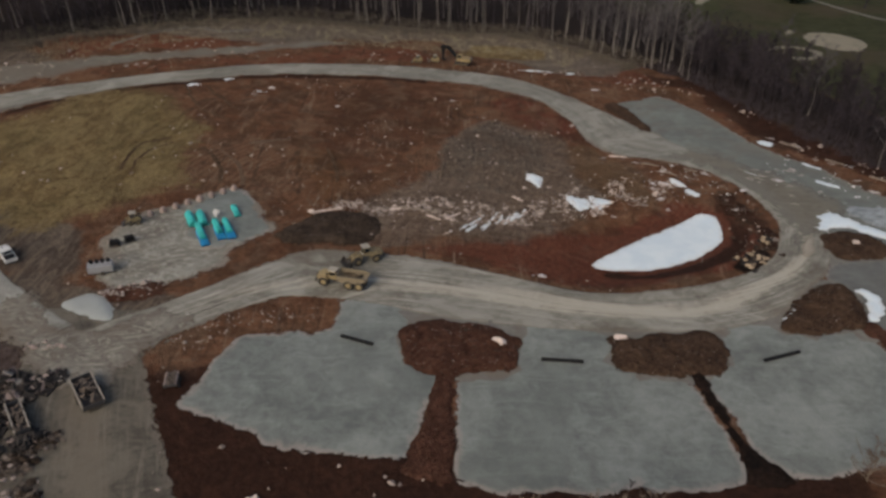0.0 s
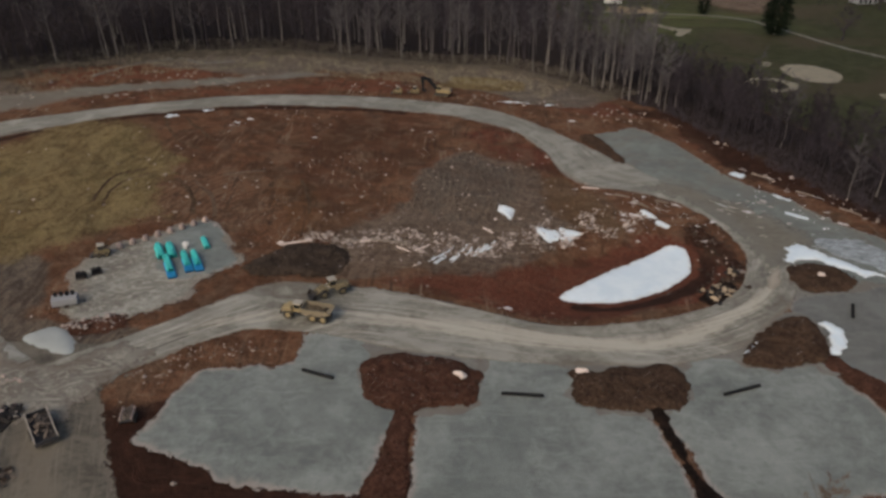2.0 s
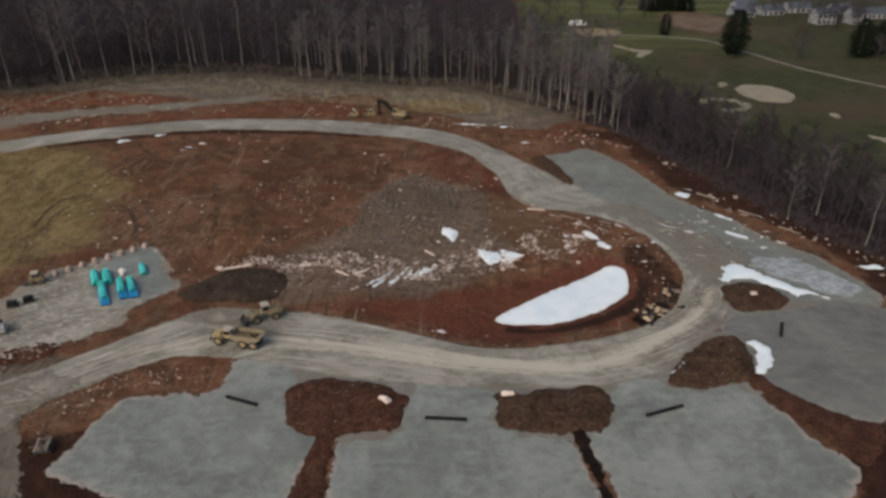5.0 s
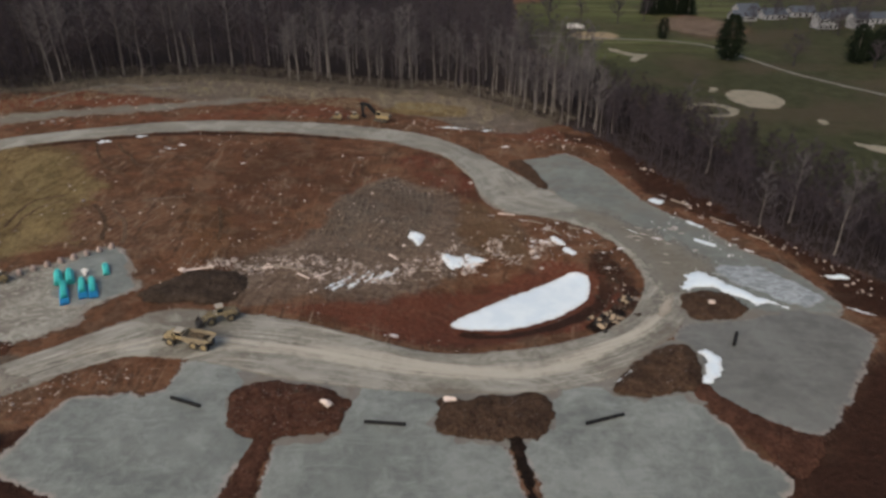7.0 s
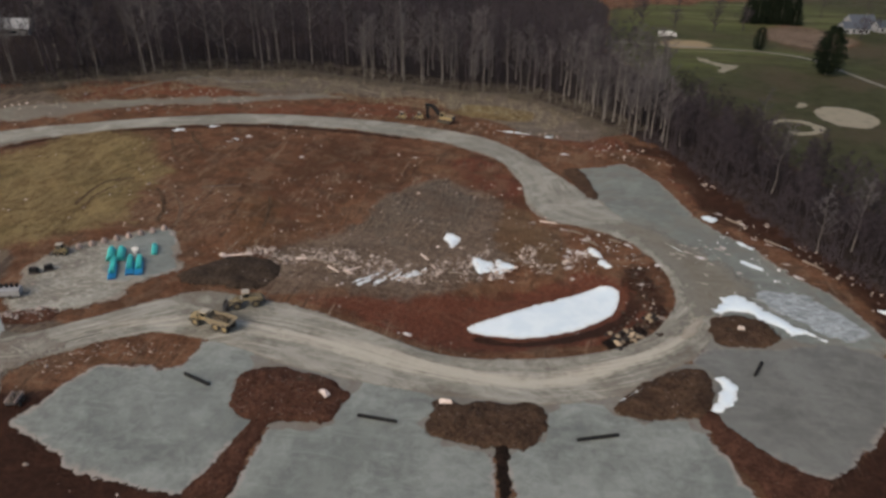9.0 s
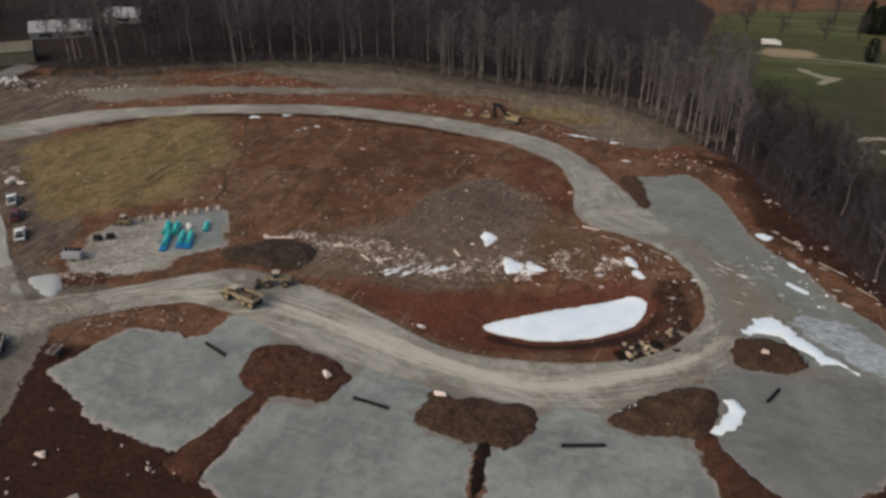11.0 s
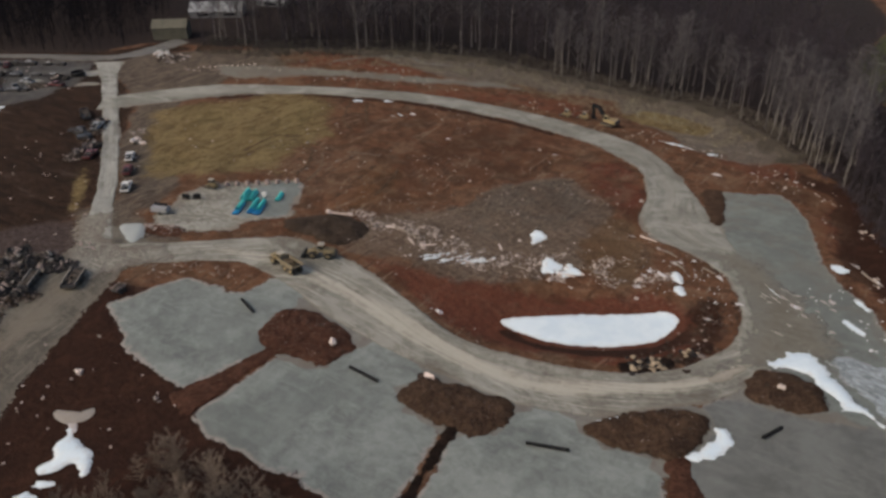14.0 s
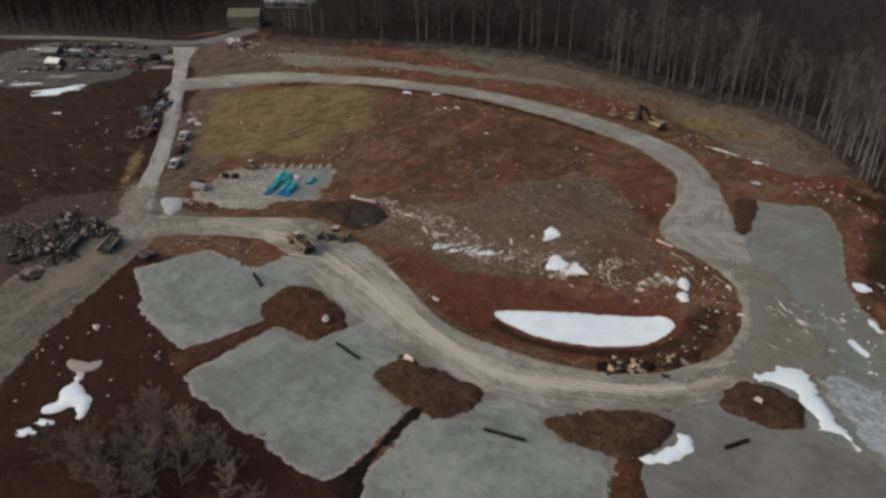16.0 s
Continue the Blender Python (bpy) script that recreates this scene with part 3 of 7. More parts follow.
ICE_FILM = [(78.8, 125.0), (88.1, 127.0), (93.4, 120.4), (97.1, 112.0), (92.6, 109.0), (87.2, 110.9), (82.2, 117.1)]
MAT_PAD_MUDDY = gravel_material("muddy_pad_gravel", (0.150, 0.166, 0.153), (0.092, 0.102, 0.094), (0.205, 0.175, 0.150), mud=0.4)
MAT_TAN_MUD = gravel_material("tan_mud", (0.140, 0.130, 0.103), (0.096, 0.088, 0.068), (0.132, 0.128, 0.110), mud=0.3, churn=0.3)
MAT_FORK = gravel_material("churned_stone", (0.200, 0.190, 0.163), (0.096, 0.083, 0.066), (0.120, 0.100, 0.078), mud=0.7, churn=0.75)
MAT_PALE_MUD = gravel_material("pale_slurry", (0.300, 0.275, 0.225), (0.215, 0.192, 0.155), (0.170, 0.150, 0.120))
MAT_PALE_ROAD_PLAIN = gravel_material("pale_clearing_gravel", (0.200, 0.198, 0.180), (0.130, 0.125, 0.110), (0.10, 0.09, 0.078))
MAT_FAR_ROAD = gravel_material("dim_road_stone", (0.095, 0.092, 0.086), (0.055, 0.052, 0.048), (0.120, 0.115, 0.105), True, 0.5)
MAT_YARD_GRAVEL = gravel_material("yard_gravel", (0.052, 0.050, 0.048), (0.018, 0.016, 0.016), (0.045, 0.038, 0.032), mud=0.25)
MAT_MUD_ROAD = gravel_material("muddy_road", (0.086, 0.077, 0.060), (0.042, 0.034, 0.026), (0.128, 0.108, 0.082), True, 0.7, 0.0, 0.6)
MAT_PALE_ROAD = gravel_material("pale_road_stone", (0.190, 0.190, 0.172), (0.118, 0.112, 0.096), (0.250, 0.246, 0.218), True)
MAT_MOUND = soil_material("heaped_topsoil", (0.048, 0.030, 0.022), (0.094, 0.058, 0.038), 0.5)
MAT_RED_MOUND = soil_material("heaped_red_soil", (0.054, 0.026, 0.018), (0.104, 0.049, 0.033), 0.65)
MAT_DARK_HEAP = soil_material("dark_spoil", (0.038, 0.028, 0.022), (0.072, 0.053, 0.041), 0.15)
MAT_LOAD = soil_material("dry_brown_load", (0.120, 0.088, 0.056), (0.180, 0.140, 0.092), 0.2)
MAT_WET_SOIL = soil_material("wet_black_soil", (0.012, 0.009, 0.008), (0.030, 0.018, 0.014), 0.1)
MAT_SNOW = snow_material("snow", (0.46, 0.545, 0.60), (0.53, 0.60, 0.635), (0.42, 0.37, 0.33), 0.45)
MAT_OLD_SNOW = snow_material("old_snow", (0.44, 0.44, 0.45), (0.52, 0.52, 0.53), (0.24, 0.19, 0.165), 0.8)
MAT_BARK = bark_material("bark", (0.092, 0.084, 0.080), (0.205, 0.188, 0.176))
MAT_SHRUB = bark_material("shrub_twigs", (0.115, 0.090, 0.072), (0.190, 0.150, 0.118))
MAT_TWIG = bark_material("twigs", (0.060, 0.056, 0.060), (0.112, 0.103, 0.108))
# Darker copies of the bark: shade inside the woods put into the colour.
MAT_BARK_DEEP_SHADE = bark_material("bark_deep_shade_far", (0.009, 0.008, 0.010), (0.022, 0.020, 0.023))
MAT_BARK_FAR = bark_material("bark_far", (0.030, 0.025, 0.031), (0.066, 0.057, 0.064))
MAT_BARK_SIDE_SHADE = bark_material("bark_side_shade_far", (0.017, 0.014, 0.017), (0.042, 0.036, 0.041))
MAT_NEEDLE = plain_material("conifer_needles", (0.010, 0.014, 0.009), 0.95, 0, (0.006, 0.008, 0.005), 0.6, 1.0, spec=0.02)
MAT_STONE = plain_material("pale_stone", (0.36, 0.295, 0.26), 0.9, 0, (0.12, 0.07, 0.05), 0.6, 0.8, 1.0, True)
MAT_CHUNK = plain_material("white_chunk", (0.46, 0.385, 0.345), 0.9, 0, (0.28, 0.20, 0.15), 0.5, 0.7)
MAT_LOG = plain_material("stripped_log", (0.20, 0.165, 0.135), 0.9, 0, (0.10, 0.075, 0.058), 0.6, 1.1, 0.5)
MAT_YELLOW = plain_material("machine_yellow", (0.225, 0.172, 0.088), 0.8, 0, (0.115, 0.095, 0.072), 0.9, 0.7)
MAT_BED = plain_material("dusty_bed_paint", (0.170, 0.140, 0.095), 0.85, 0, (0.10, 0.078, 0.055), 0.9, 0.7)
MAT_MUDDY = plain_material("mud_caked_paint", (0.150, 0.118, 0.066), 0.85, 0, (0.050, 0.038, 0.030), 0.95, 0.9)
# Darker pad gravel, used on the fourth pad.
MAT_PAD_DARK = gravel_material("dark_pad_gravel", (0.128, 0.133, 0.125), (0.078, 0.080, 0.075), (0.205, 0.178, 0.160))
MAT_TYRE = plain_material("tyre_rubber", (0.022, 0.021, 0.020), 0.85, 0, (0.09, 0.07, 0.05), 0.7, 1.0)
MAT_STEEL = plain_material("dark_steel", (0.045, 0.043, 0.042), 0.55, 0.6, (0.10, 0.06, 0.04), 0.5, 1.2)
MAT_BLACK = plain_material("black_plastic", (0.009, 0.009, 0.010), 0.75, 0, (0.03, 0.027, 0.024), 0.3, 1.5, spec=0.12)
MAT_TEAL = plain_material("teal_pipe", (0.035, 0.43, 0.40), 0.4, 0, (0.05, 0.30, 0.30), 0.3, 0.6, 0.35)
MAT_BLUE = plain_material("blue_pipe", (0.010, 0.20, 0.42), 0.4, 0, (0.03, 0.14, 0.26), 0.3, 0.6, 0.35)
MAT_WHITE = plain_material("white_paint", (0.46, 0.46, 0.45), 0.4, 0, (0.26, 0.21, 0.17), 0.3, 0.8)
MAT_REDPAINT = plain_material("red_paint", (0.085, 0.016, 0.020), 0.45, 0, (0.09, 0.05, 0.04), 0.4, 0.8)
MAT_DARKPAINT = plain_material("dark_paint", (0.03, 0.032, 0.036), 0.4, 0, (0.08, 0.06, 0.05), 0.4, 0.8)
MAT_SILT = plain_material("dried_silt", (0.215, 0.190, 0.165), 0.95, 0, (0.11, 0.085, 0.07), 0.6, 0.9)
MAT_CHAR = plain_material("blackened_scrap", (0.018, 0.015, 0.014), 0.85, 0, (0.05, 0.036, 0.03), 0.5, 0.8, 0.5, True)
MAT_CONCRETE = plain_material("pink_grey_concrete", (0.29, 0.225, 0.20), 0.9, 0, (0.20, 0.13, 0.10), 0.5, 0.9, 0.4)
MAT_PUDDLE = plain_material("pale_ice", (0.235, 0.25, 0.24), 0.55, 0, (0.21, 0.215, 0.20), 0.5, 0.35)
MAT_WOOD = plain_material("weathered_wood", (0.115, 0.090, 0.073), 0.9, 0, (0.04, 0.03, 0.025), 0.6, 1.2, 0.9, True)
MAT_DUSTY = plain_material("dusty_roof", (0.27, 0.25, 0.21), 0.8, 0, (0.15, 0.12, 0.09), 0.6, 1.0)
MAT_ROOF = plain_material("grey_roof", (0.13, 0.13, 0.135), 0.8, 0, (0.08, 0.075, 0.07), 0.5, 0.4)
MAT_SLATE = plain_material("blue_grey_slate", (0.042, 0.050, 0.064), 0.7, 0, (0.05, 0.05, 0.055), 0.5, 0.4)
MAT_MAUVE = plain_material("mauve_rubble", (0.135, 0.105, 0.100), 0.95, 0, (0.06, 0.045, 0.04), 0.6, 0.9, 0.5)
MAT_SIDING = plain_material("pale_siding", (0.20, 0.205, 0.215), 0.8, 0, (0.13, 0.125, 0.12), 0.5, 0.3)
MAT_OLIVE = plain_material("olive_block_wall", (0.085, 0.080, 0.060), 0.9, 0, (0.04, 0.038, 0.03), 0.7, 0.3)
MAT_GLASS, _nt, _b = material("dark_glass", 0.08, 0, 0.5)
_b.inputs["Base Color"].default_value = (0.012, 0.014, 0.016, 1)


# ---- mesh tools ----
def mesh_of(name, verts, faces, mat, smooth=False):
    me = bpy.data.meshes.new(name)
    me.from_pydata([tuple(map(float, p)) for p in verts], [], faces)
    me.materials.append(mat)
    if smooth:
        me.polygons.foreach_set("use_smooth", [True] * len(me.polygons))
    me.update()
    return me


def paint_field(me, name, rows):
    at = me.color_attributes.new(name, "FLOAT_COLOR", "POINT")
    at.data.foreach_set("color", np.ascontiguousarray(rows, np.float32).ravel())


def part(name, bm, mat, parent, label=""):
    """Links a bmesh as one mesh object under a thing or a part."""
    me = bpy.data.meshes.new(name)
    bm.to_mesh(me)
    bm.free()
    me.materials.append(mat)
    ob = new(name, me)
    ob.parent = parent
    if label:
        ob["label"] = label
    return ob


def thing(name, label, category, where, group="", kind=""):
    ob = new(name)
    ob.empty_display_size = 0.5
    ob.matrix_world = where
    return tagged(ob, label, category, group, kind)


def box(bm, centre, size, turn=(0, 0, 0), bevel=0.04, top=(1, 1)):
    """A box with worn edges; top narrows its upper face."""
    m = pose(*centre, *turn)
    got = bmesh.ops.create_cube(bm, size=1)["verts"]
    for p in got:
        k = top if p.co.z > 0 else (1, 1)
        p.co = Vector((p.co.x * size[0] * k[0], p.co.y * size[1] * k[1], p.co.z * size[2]))
    if bevel:
        edges = list({ed for p in got for ed in p.link_edges})
        res = bmesh.ops.bevel(bm, geom=edges, offset=min(bevel, min(size) * 0.3), segments=1, affect="EDGES")
        got = list({p for f in res["faces"] for p in f.verts} | {p for p in got if p.is_valid})
    bmesh.ops.transform(bm, matrix=m, verts=got)
    return bm


def rod(bm, a, b, r, r2=None, n=12, caps=True):
    a, b = Vector(a), Vector(b)
    d = b - a
    m = Matrix.Translation((a + b) / 2) @ d.to_track_quat("Z", "Y").to_matrix().to_4x4()
    bmesh.ops.create_cone(bm, cap_ends=caps, segments=n, radius1=r, radius2=r if r2 is None else r2, depth=d.length, matrix=m)
    return bm


def lathe(bm, profile, axis=(0, 1, 0), at=(0, 0, 0), n=20):
    """A ring turned from (along, radius) pairs about an axis through at."""
    q = Vector((0, 0, 1)).rotation_difference(Vector(axis)).to_matrix()
    rings = [[bm.verts.new(Vector(at) + q @ Vector((r * math.cos(k * math.tau / n), r * math.sin(k * math.tau / n), s))) for k in range(n)] for s, r in profile]
    for one, two in zip(rings, rings[1:]):
        for k in range(n):
            bm.faces.new((one[k], one[(k + 1) % n], two[(k + 1) % n], two[k]))
    return bm


def slab(bm, outline, y0, y1, bevel=0.0):
    """A side view (x, z) drawn out across y."""
    one = [bm.verts.new((x, y0, z)) for x, z in outline]
    two = [bm.verts.new((x, y1, z)) for x, z in outline]
    n = len(one)
    faces = [bm.faces.new(one[::-1]), bm.faces.new(two)] + [bm.faces.new((one[k], one[(k + 1) % n], two[(k + 1) % n], two[k])) for k in range(n)]
    bmesh.ops.recalc_face_normals(bm, faces=faces)
    if bevel:
        bmesh.ops.bevel(bm, geom=list({ed for f in faces for ed in f.edges}), offset=bevel, segments=1, affect="EDGES")
    return bm


def lump(bm, centre, size, seed, squash=0.7, detail=2):
    """A broken boulder with facets."""
    r = random.Random(seed)
    got = bmesh.ops.create_icosphere(bm, subdivisions=detail, radius=1)["verts"]
    off = Vector((r.uniform(0, 50), r.uniform(0, 50), 0))
    for p in got:
        k = 0.72 + 0.75 * noise.noise(p.co * 1.2 + off) + 0.35 * noise.noise(p.co * 2.6 + off)
        p.co = Vector((p.co.x * size[0], p.co.y * size[1], p.co.z * size[2] * squash)) * k + Vector(centre)
    return bm


def B():
    return bmesh.new()


# ---- ground: one sheet to the horizon ----
def spaced(*runs):
    out = []
    for lo, hi, step in runs:
        out += list(np.arange(lo, hi - 1e-6, step))
    return np.array(out + [runs[-1][1]])


RED_BANKS = [[(-120, 186), (-108, 201), (-88, 215), (-70, 214), (-88, 203), (-104, 193)],
             [(-82, 188), (-56, 205), (-30, 221), (-8, 229), (0, 219), (-24, 213), (-50, 200)],
             [(52, 196), (66, 195), (76, 168), (84, 150), (96, 131), (104, 112), (108, 100), (116, 104), (106, 128), (98, 142), (88, 164), (80, 184), (68, 208), (48, 222), (34, 214)],
             [(-30, 40), (-37, 64), (-20, 57), (0, 54), (30, 50), (55, 52), (70, 60), (82, 74), (96, 86), (108, 92), (112, 60), (60, 30), (0, 20)]]
# Wet soil and bank shade below the frozen basin, both put into the soil colour.
WET_SHADE_RIM = [(27, 103.8), (34.5, 102.6), (41, 103.8), (48, 107.6), (52.6, 112), (55, 117), (56, 123), (58, 123), (57.4, 114), (52.6, 106.6), (45, 101.8), (36, 100), (28, 101.6)]
BACK_BAND = [(-150, 184), (-122, 206), (-88, 233), (-53, 254), (-28, 256), (10, 260), (27, 262), (47, 245), (63, 221), (50, 210), (30, 217), (10, 226), (-5, 238), (-30, 229), (-56, 219), (-76, 218), (-96, 216), (-112, 207), (-125, 194), (-140, 180)]
# Slope shade along the back road's inner edge, painted as darker soil.
BACK_TOE_SHADE = [(-103, 158), (-89, 170.5), (-72, 181), (-53, 190.5), (-30.7, 196.5), (-6, 199), (-6, 196.5), (-31, 193.6), (-54, 187.6), (-73, 178), (-90, 167.2), (-103, 154.5)]
DARK_SOIL = [[(40, 50), (56, 55), (70, 62), (78, 77), (86, 87), (97, 100), (104, 102), (112, 98), (135, 70), (80, 10), (40, 10)], [(62, 200), (67, 196), (75, 180), (80.5, 160), (90, 143), (98, 128), (102, 112), (107, 98), (126, 96), (115, 117), (107, 131), (100, 145), (93, 162), (85, 184), (76, 208), (60, 212)], [(51, 103), (57.5, 106.5), (62, 114), (64, 122), (62, 131), (56, 129), (58.4, 118), (54.5, 110)], [(-31, 36), (-40, 72), (-30, 76), (-16, 68), (-2, 66), (10, 60), (30, 60), (46, 62), (48, 54), (40, 10), (-20, 0)]]
YARD = [(-330, 100), (-244, 136), (-199, 156), (-172, 172), (-162, 188), (-152, 186), (-156, 170), (-150, 153), (-124, 138), (-102, 120), (-81, 103), (-72, 93), (-70, 80), (-62, 66), (-52, 30), (-120, -20), (-330, 20)]
SCRAP_GROUND = [(-80, 58), (-77, 70), (-70, 80), (-60, 79), (-52, 72), (-46, 66), (-43, 58), (-40, 48), (-46, 40), (-62, 44)]
CHURNED = [[(-160, 160), (-152, 184), (-128, 200), (-112, 190), (-118, 172), (-112, 150), (-100, 134), (-80, 120), (-62, 105), (-58, 95), (-64, 90), (-80, 102), (-105, 122), (-124, 138), (-150, 153)],
           [(-74, 86), (-66, 94), (-58, 92), (-46, 92), (-36, 88), (-42, 78), (-46, 66), (-58, 72), (-66, 78)]]
OCHRE = [[(-112, 207), (-94.6, 215), (-77, 217.5), (-64, 218.5), (-62, 213), (-74, 209), (-90, 202.5), (-106, 196)], [(-100, 187), (-70.5, 201), (-47.6, 215), (-24.6, 226), (-6, 236), (-2, 219), (-21.8, 208), (-44.4, 202), (-67.6, 191.4), (-95, 178)]]
VERGE = [(-72, 86), (-79, 93), (-88, 99.5), (-94, 102), (-90, 96), (-80, 88), (-73, 82)]
DRY_TUFTS = [(2, 229), (10, 240), (24, 243), (36, 236), (34, 226), (20, 224)]
xs = spaced((-2400, -600, 300), (-600, -250, 25), (-250, -130, 4), (-130, 116, 1.25), (116, 200, 3), (200, 600, 20), (600, 2400, 300))
ys = spaced((-1500, -150, 150), (-150, 20, 10), (20, 34, 2), (34, 232, 1.25), (232, 290, 3), (290, 700, 20), (700, 3600, 290))
gx, gy = (k.ravel() for k in np.meshgrid(xs, ys))
gz = terrain(gx, gy)
nx, ny = len(xs), len(ys)
quads = [(j * nx + i, j * nx + i + 1, (j + 1) * nx + i + 1, (j + 1) * nx + i) for j in range(ny - 1) for i in range(nx - 1)]
ground_mesh = mesh_of("ground", np.stack([gx, gy, gz], 1), quads, MAT_GROUND, True)
wob = (vnoise(gx, gy, 14, 9) - 0.5) * 8
wx, wy = gx + wob, gy + (vnoise(gx, gy, 11, 12) - 0.5) * 8
red = np.maximum(zone(gx, gy, BASIN, 2), 0.62 * np.max([zone(wx, wy, r, 3) for r in RED_BANKS], 0))
red = np.maximum(red, 0.85 * zone(wx, wy, RED_END, 5))
sand = np.zeros_like(gx)
for cx, cy, rx, ry in ((108, 322, 7, 9), (98, 368, 20, 5)):
    sand = np.maximum(sand, np.clip(2.2 - 2.0 * np.hypot((wx - cx) / rx, (wy - cy) / ry), 0, 1))
far_clay = np.clip(1.8 - np.hypot((wx - 164) / 16, (wy - 398) / 24), 0, 1)
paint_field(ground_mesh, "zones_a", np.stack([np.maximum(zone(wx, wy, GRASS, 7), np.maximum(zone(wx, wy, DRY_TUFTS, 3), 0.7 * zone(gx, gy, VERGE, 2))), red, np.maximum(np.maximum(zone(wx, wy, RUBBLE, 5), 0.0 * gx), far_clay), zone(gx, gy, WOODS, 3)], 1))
paint_field(ground_mesh, "zones_b", np.stack([np.maximum(zone(gx, gy, GOLF, 3) * (1 - far_clay), (gy > 650) * 1.0), sand, np.maximum(zone(wx, wy, OCHRE[0], 2), 0.52 * zone(wx, wy, OCHRE[1], 4)), np.max([zone(wx, wy, r, 4) for r in DARK_SOIL] + [zone(gx, gy, WET_SHADE_RIM, 1.2), zone(gx, gy, BACK_TOE_SHADE, 1.5)], 0)], 1))
paint_field(ground_mesh, "zones_c", np.stack([zone(wx, wy, YARD, 4), zone(wx, wy, SCRAP_GROUND, 4), zone(wx, wy, BACK_BAND, 4), np.max([zone(wx, wy, r, 3) for r in CHURNED], 0)], 1))
paint_field(ground_mesh, "zones_d", np.stack([zone(wx, wy, HILL, 5), zone(wx, wy, TAN_PATCH, 4), zone(wx, wy, WARM_PATCH, 6), zone(wx, wy, DARK_FIELD, 7)], 1))
fair = np.maximum(zone(wx, wy, FAIRWAY, 10), zone(wx, wy, FAR_FAIRWAY, 16))
paint_field(ground_mesh, "zones_e", np.stack([fair, zone(wx, wy, TYRE_ARCS, 4), fair * 0, fair * 0 + 1], 1))
tagged(new("ground", ground_mesh), "bare red-brown graded soil with dry grass and stones", "ground", kind="structure")


APRON = [(-18, 89), (-10, 82), (-9, 76), (-3, 71.5), (0.6, 72.6), (5, 70), (18, 72), (26, 71), (34.6, 72), (40, 72), (46, 78), (54, 80), (63, 80), (70, 88), (70, 99), (60, 98), (52, 91), (42, 87), (30, 87), (19, 87), (0, 89)]


# ---- sheets that lie on the ground: stone pads, snow, heaps ----
def sheet(name, ring, mat, lift, step=2.0, fray=0.35, seed=1, rise=None, round_step=0.7, label="", category="", kind="structure", group="", fade=1.6, base=-0.03):
    ring = ragged(smooth_ring(ring, round_step), fray, seed)
    pts = np.array(ring)
    (x0, y0), (x1, y1) = pts.min(0), pts.max(0)
    rng = np.random.RandomState(seed)
    mx, my = (k.ravel() for k in np.meshgrid(np.arange(x0, x1, step), np.arange(y0, y1, step)))
    mx, my = mx + rng.uniform(-0.3, 0.3, len(mx)) * step, my + rng.uniform(-0.3, 0.3, len(my)) * step
    keep = inside(mx, my, ring)
    mx, my = mx[keep], my[keep]
    keep = edge_distance(mx, my, ring) > step * 0.3
    mx, my = mx[keep], my[keep]
    flat = [Vector(p) for p in ring] + [Vector(p) for p in zip(mx, my)]
    n = len(ring)
    vs, _, fs, *_ = delaunay_2d_cdt(flat, [(k, (k + 1) % n) for k in range(n)], [], 1, 1e-5)
    vx, vy = np.array([p.x for p in vs]), np.array([p.y for p in vs])
    d = edge_distance(vx, vy, ring)
    z = terrain(vx, vy) + base + (lift - base) * np.clip(d / 0.5, 0, 1)
    if rise is not None:
        z = z + rise(vx, vy, d)
    me = mesh_of(name, np.stack([vx, vy, z], 1), [tuple(f) for f in fs], mat, True)
    up = [p.normal.z for p in me.polygons]
    if np.mean(up) < 0:
        me.flip_normals()
    rim = np.clip(1 - d / fade, 0, 1)
    paint_field(me, "rim", np.stack([rim, zone(vx, vy, APRON, 2.5), rim, np.ones_like(d)], 1))
    return tagged(new(name, me), label, category, group, kind)


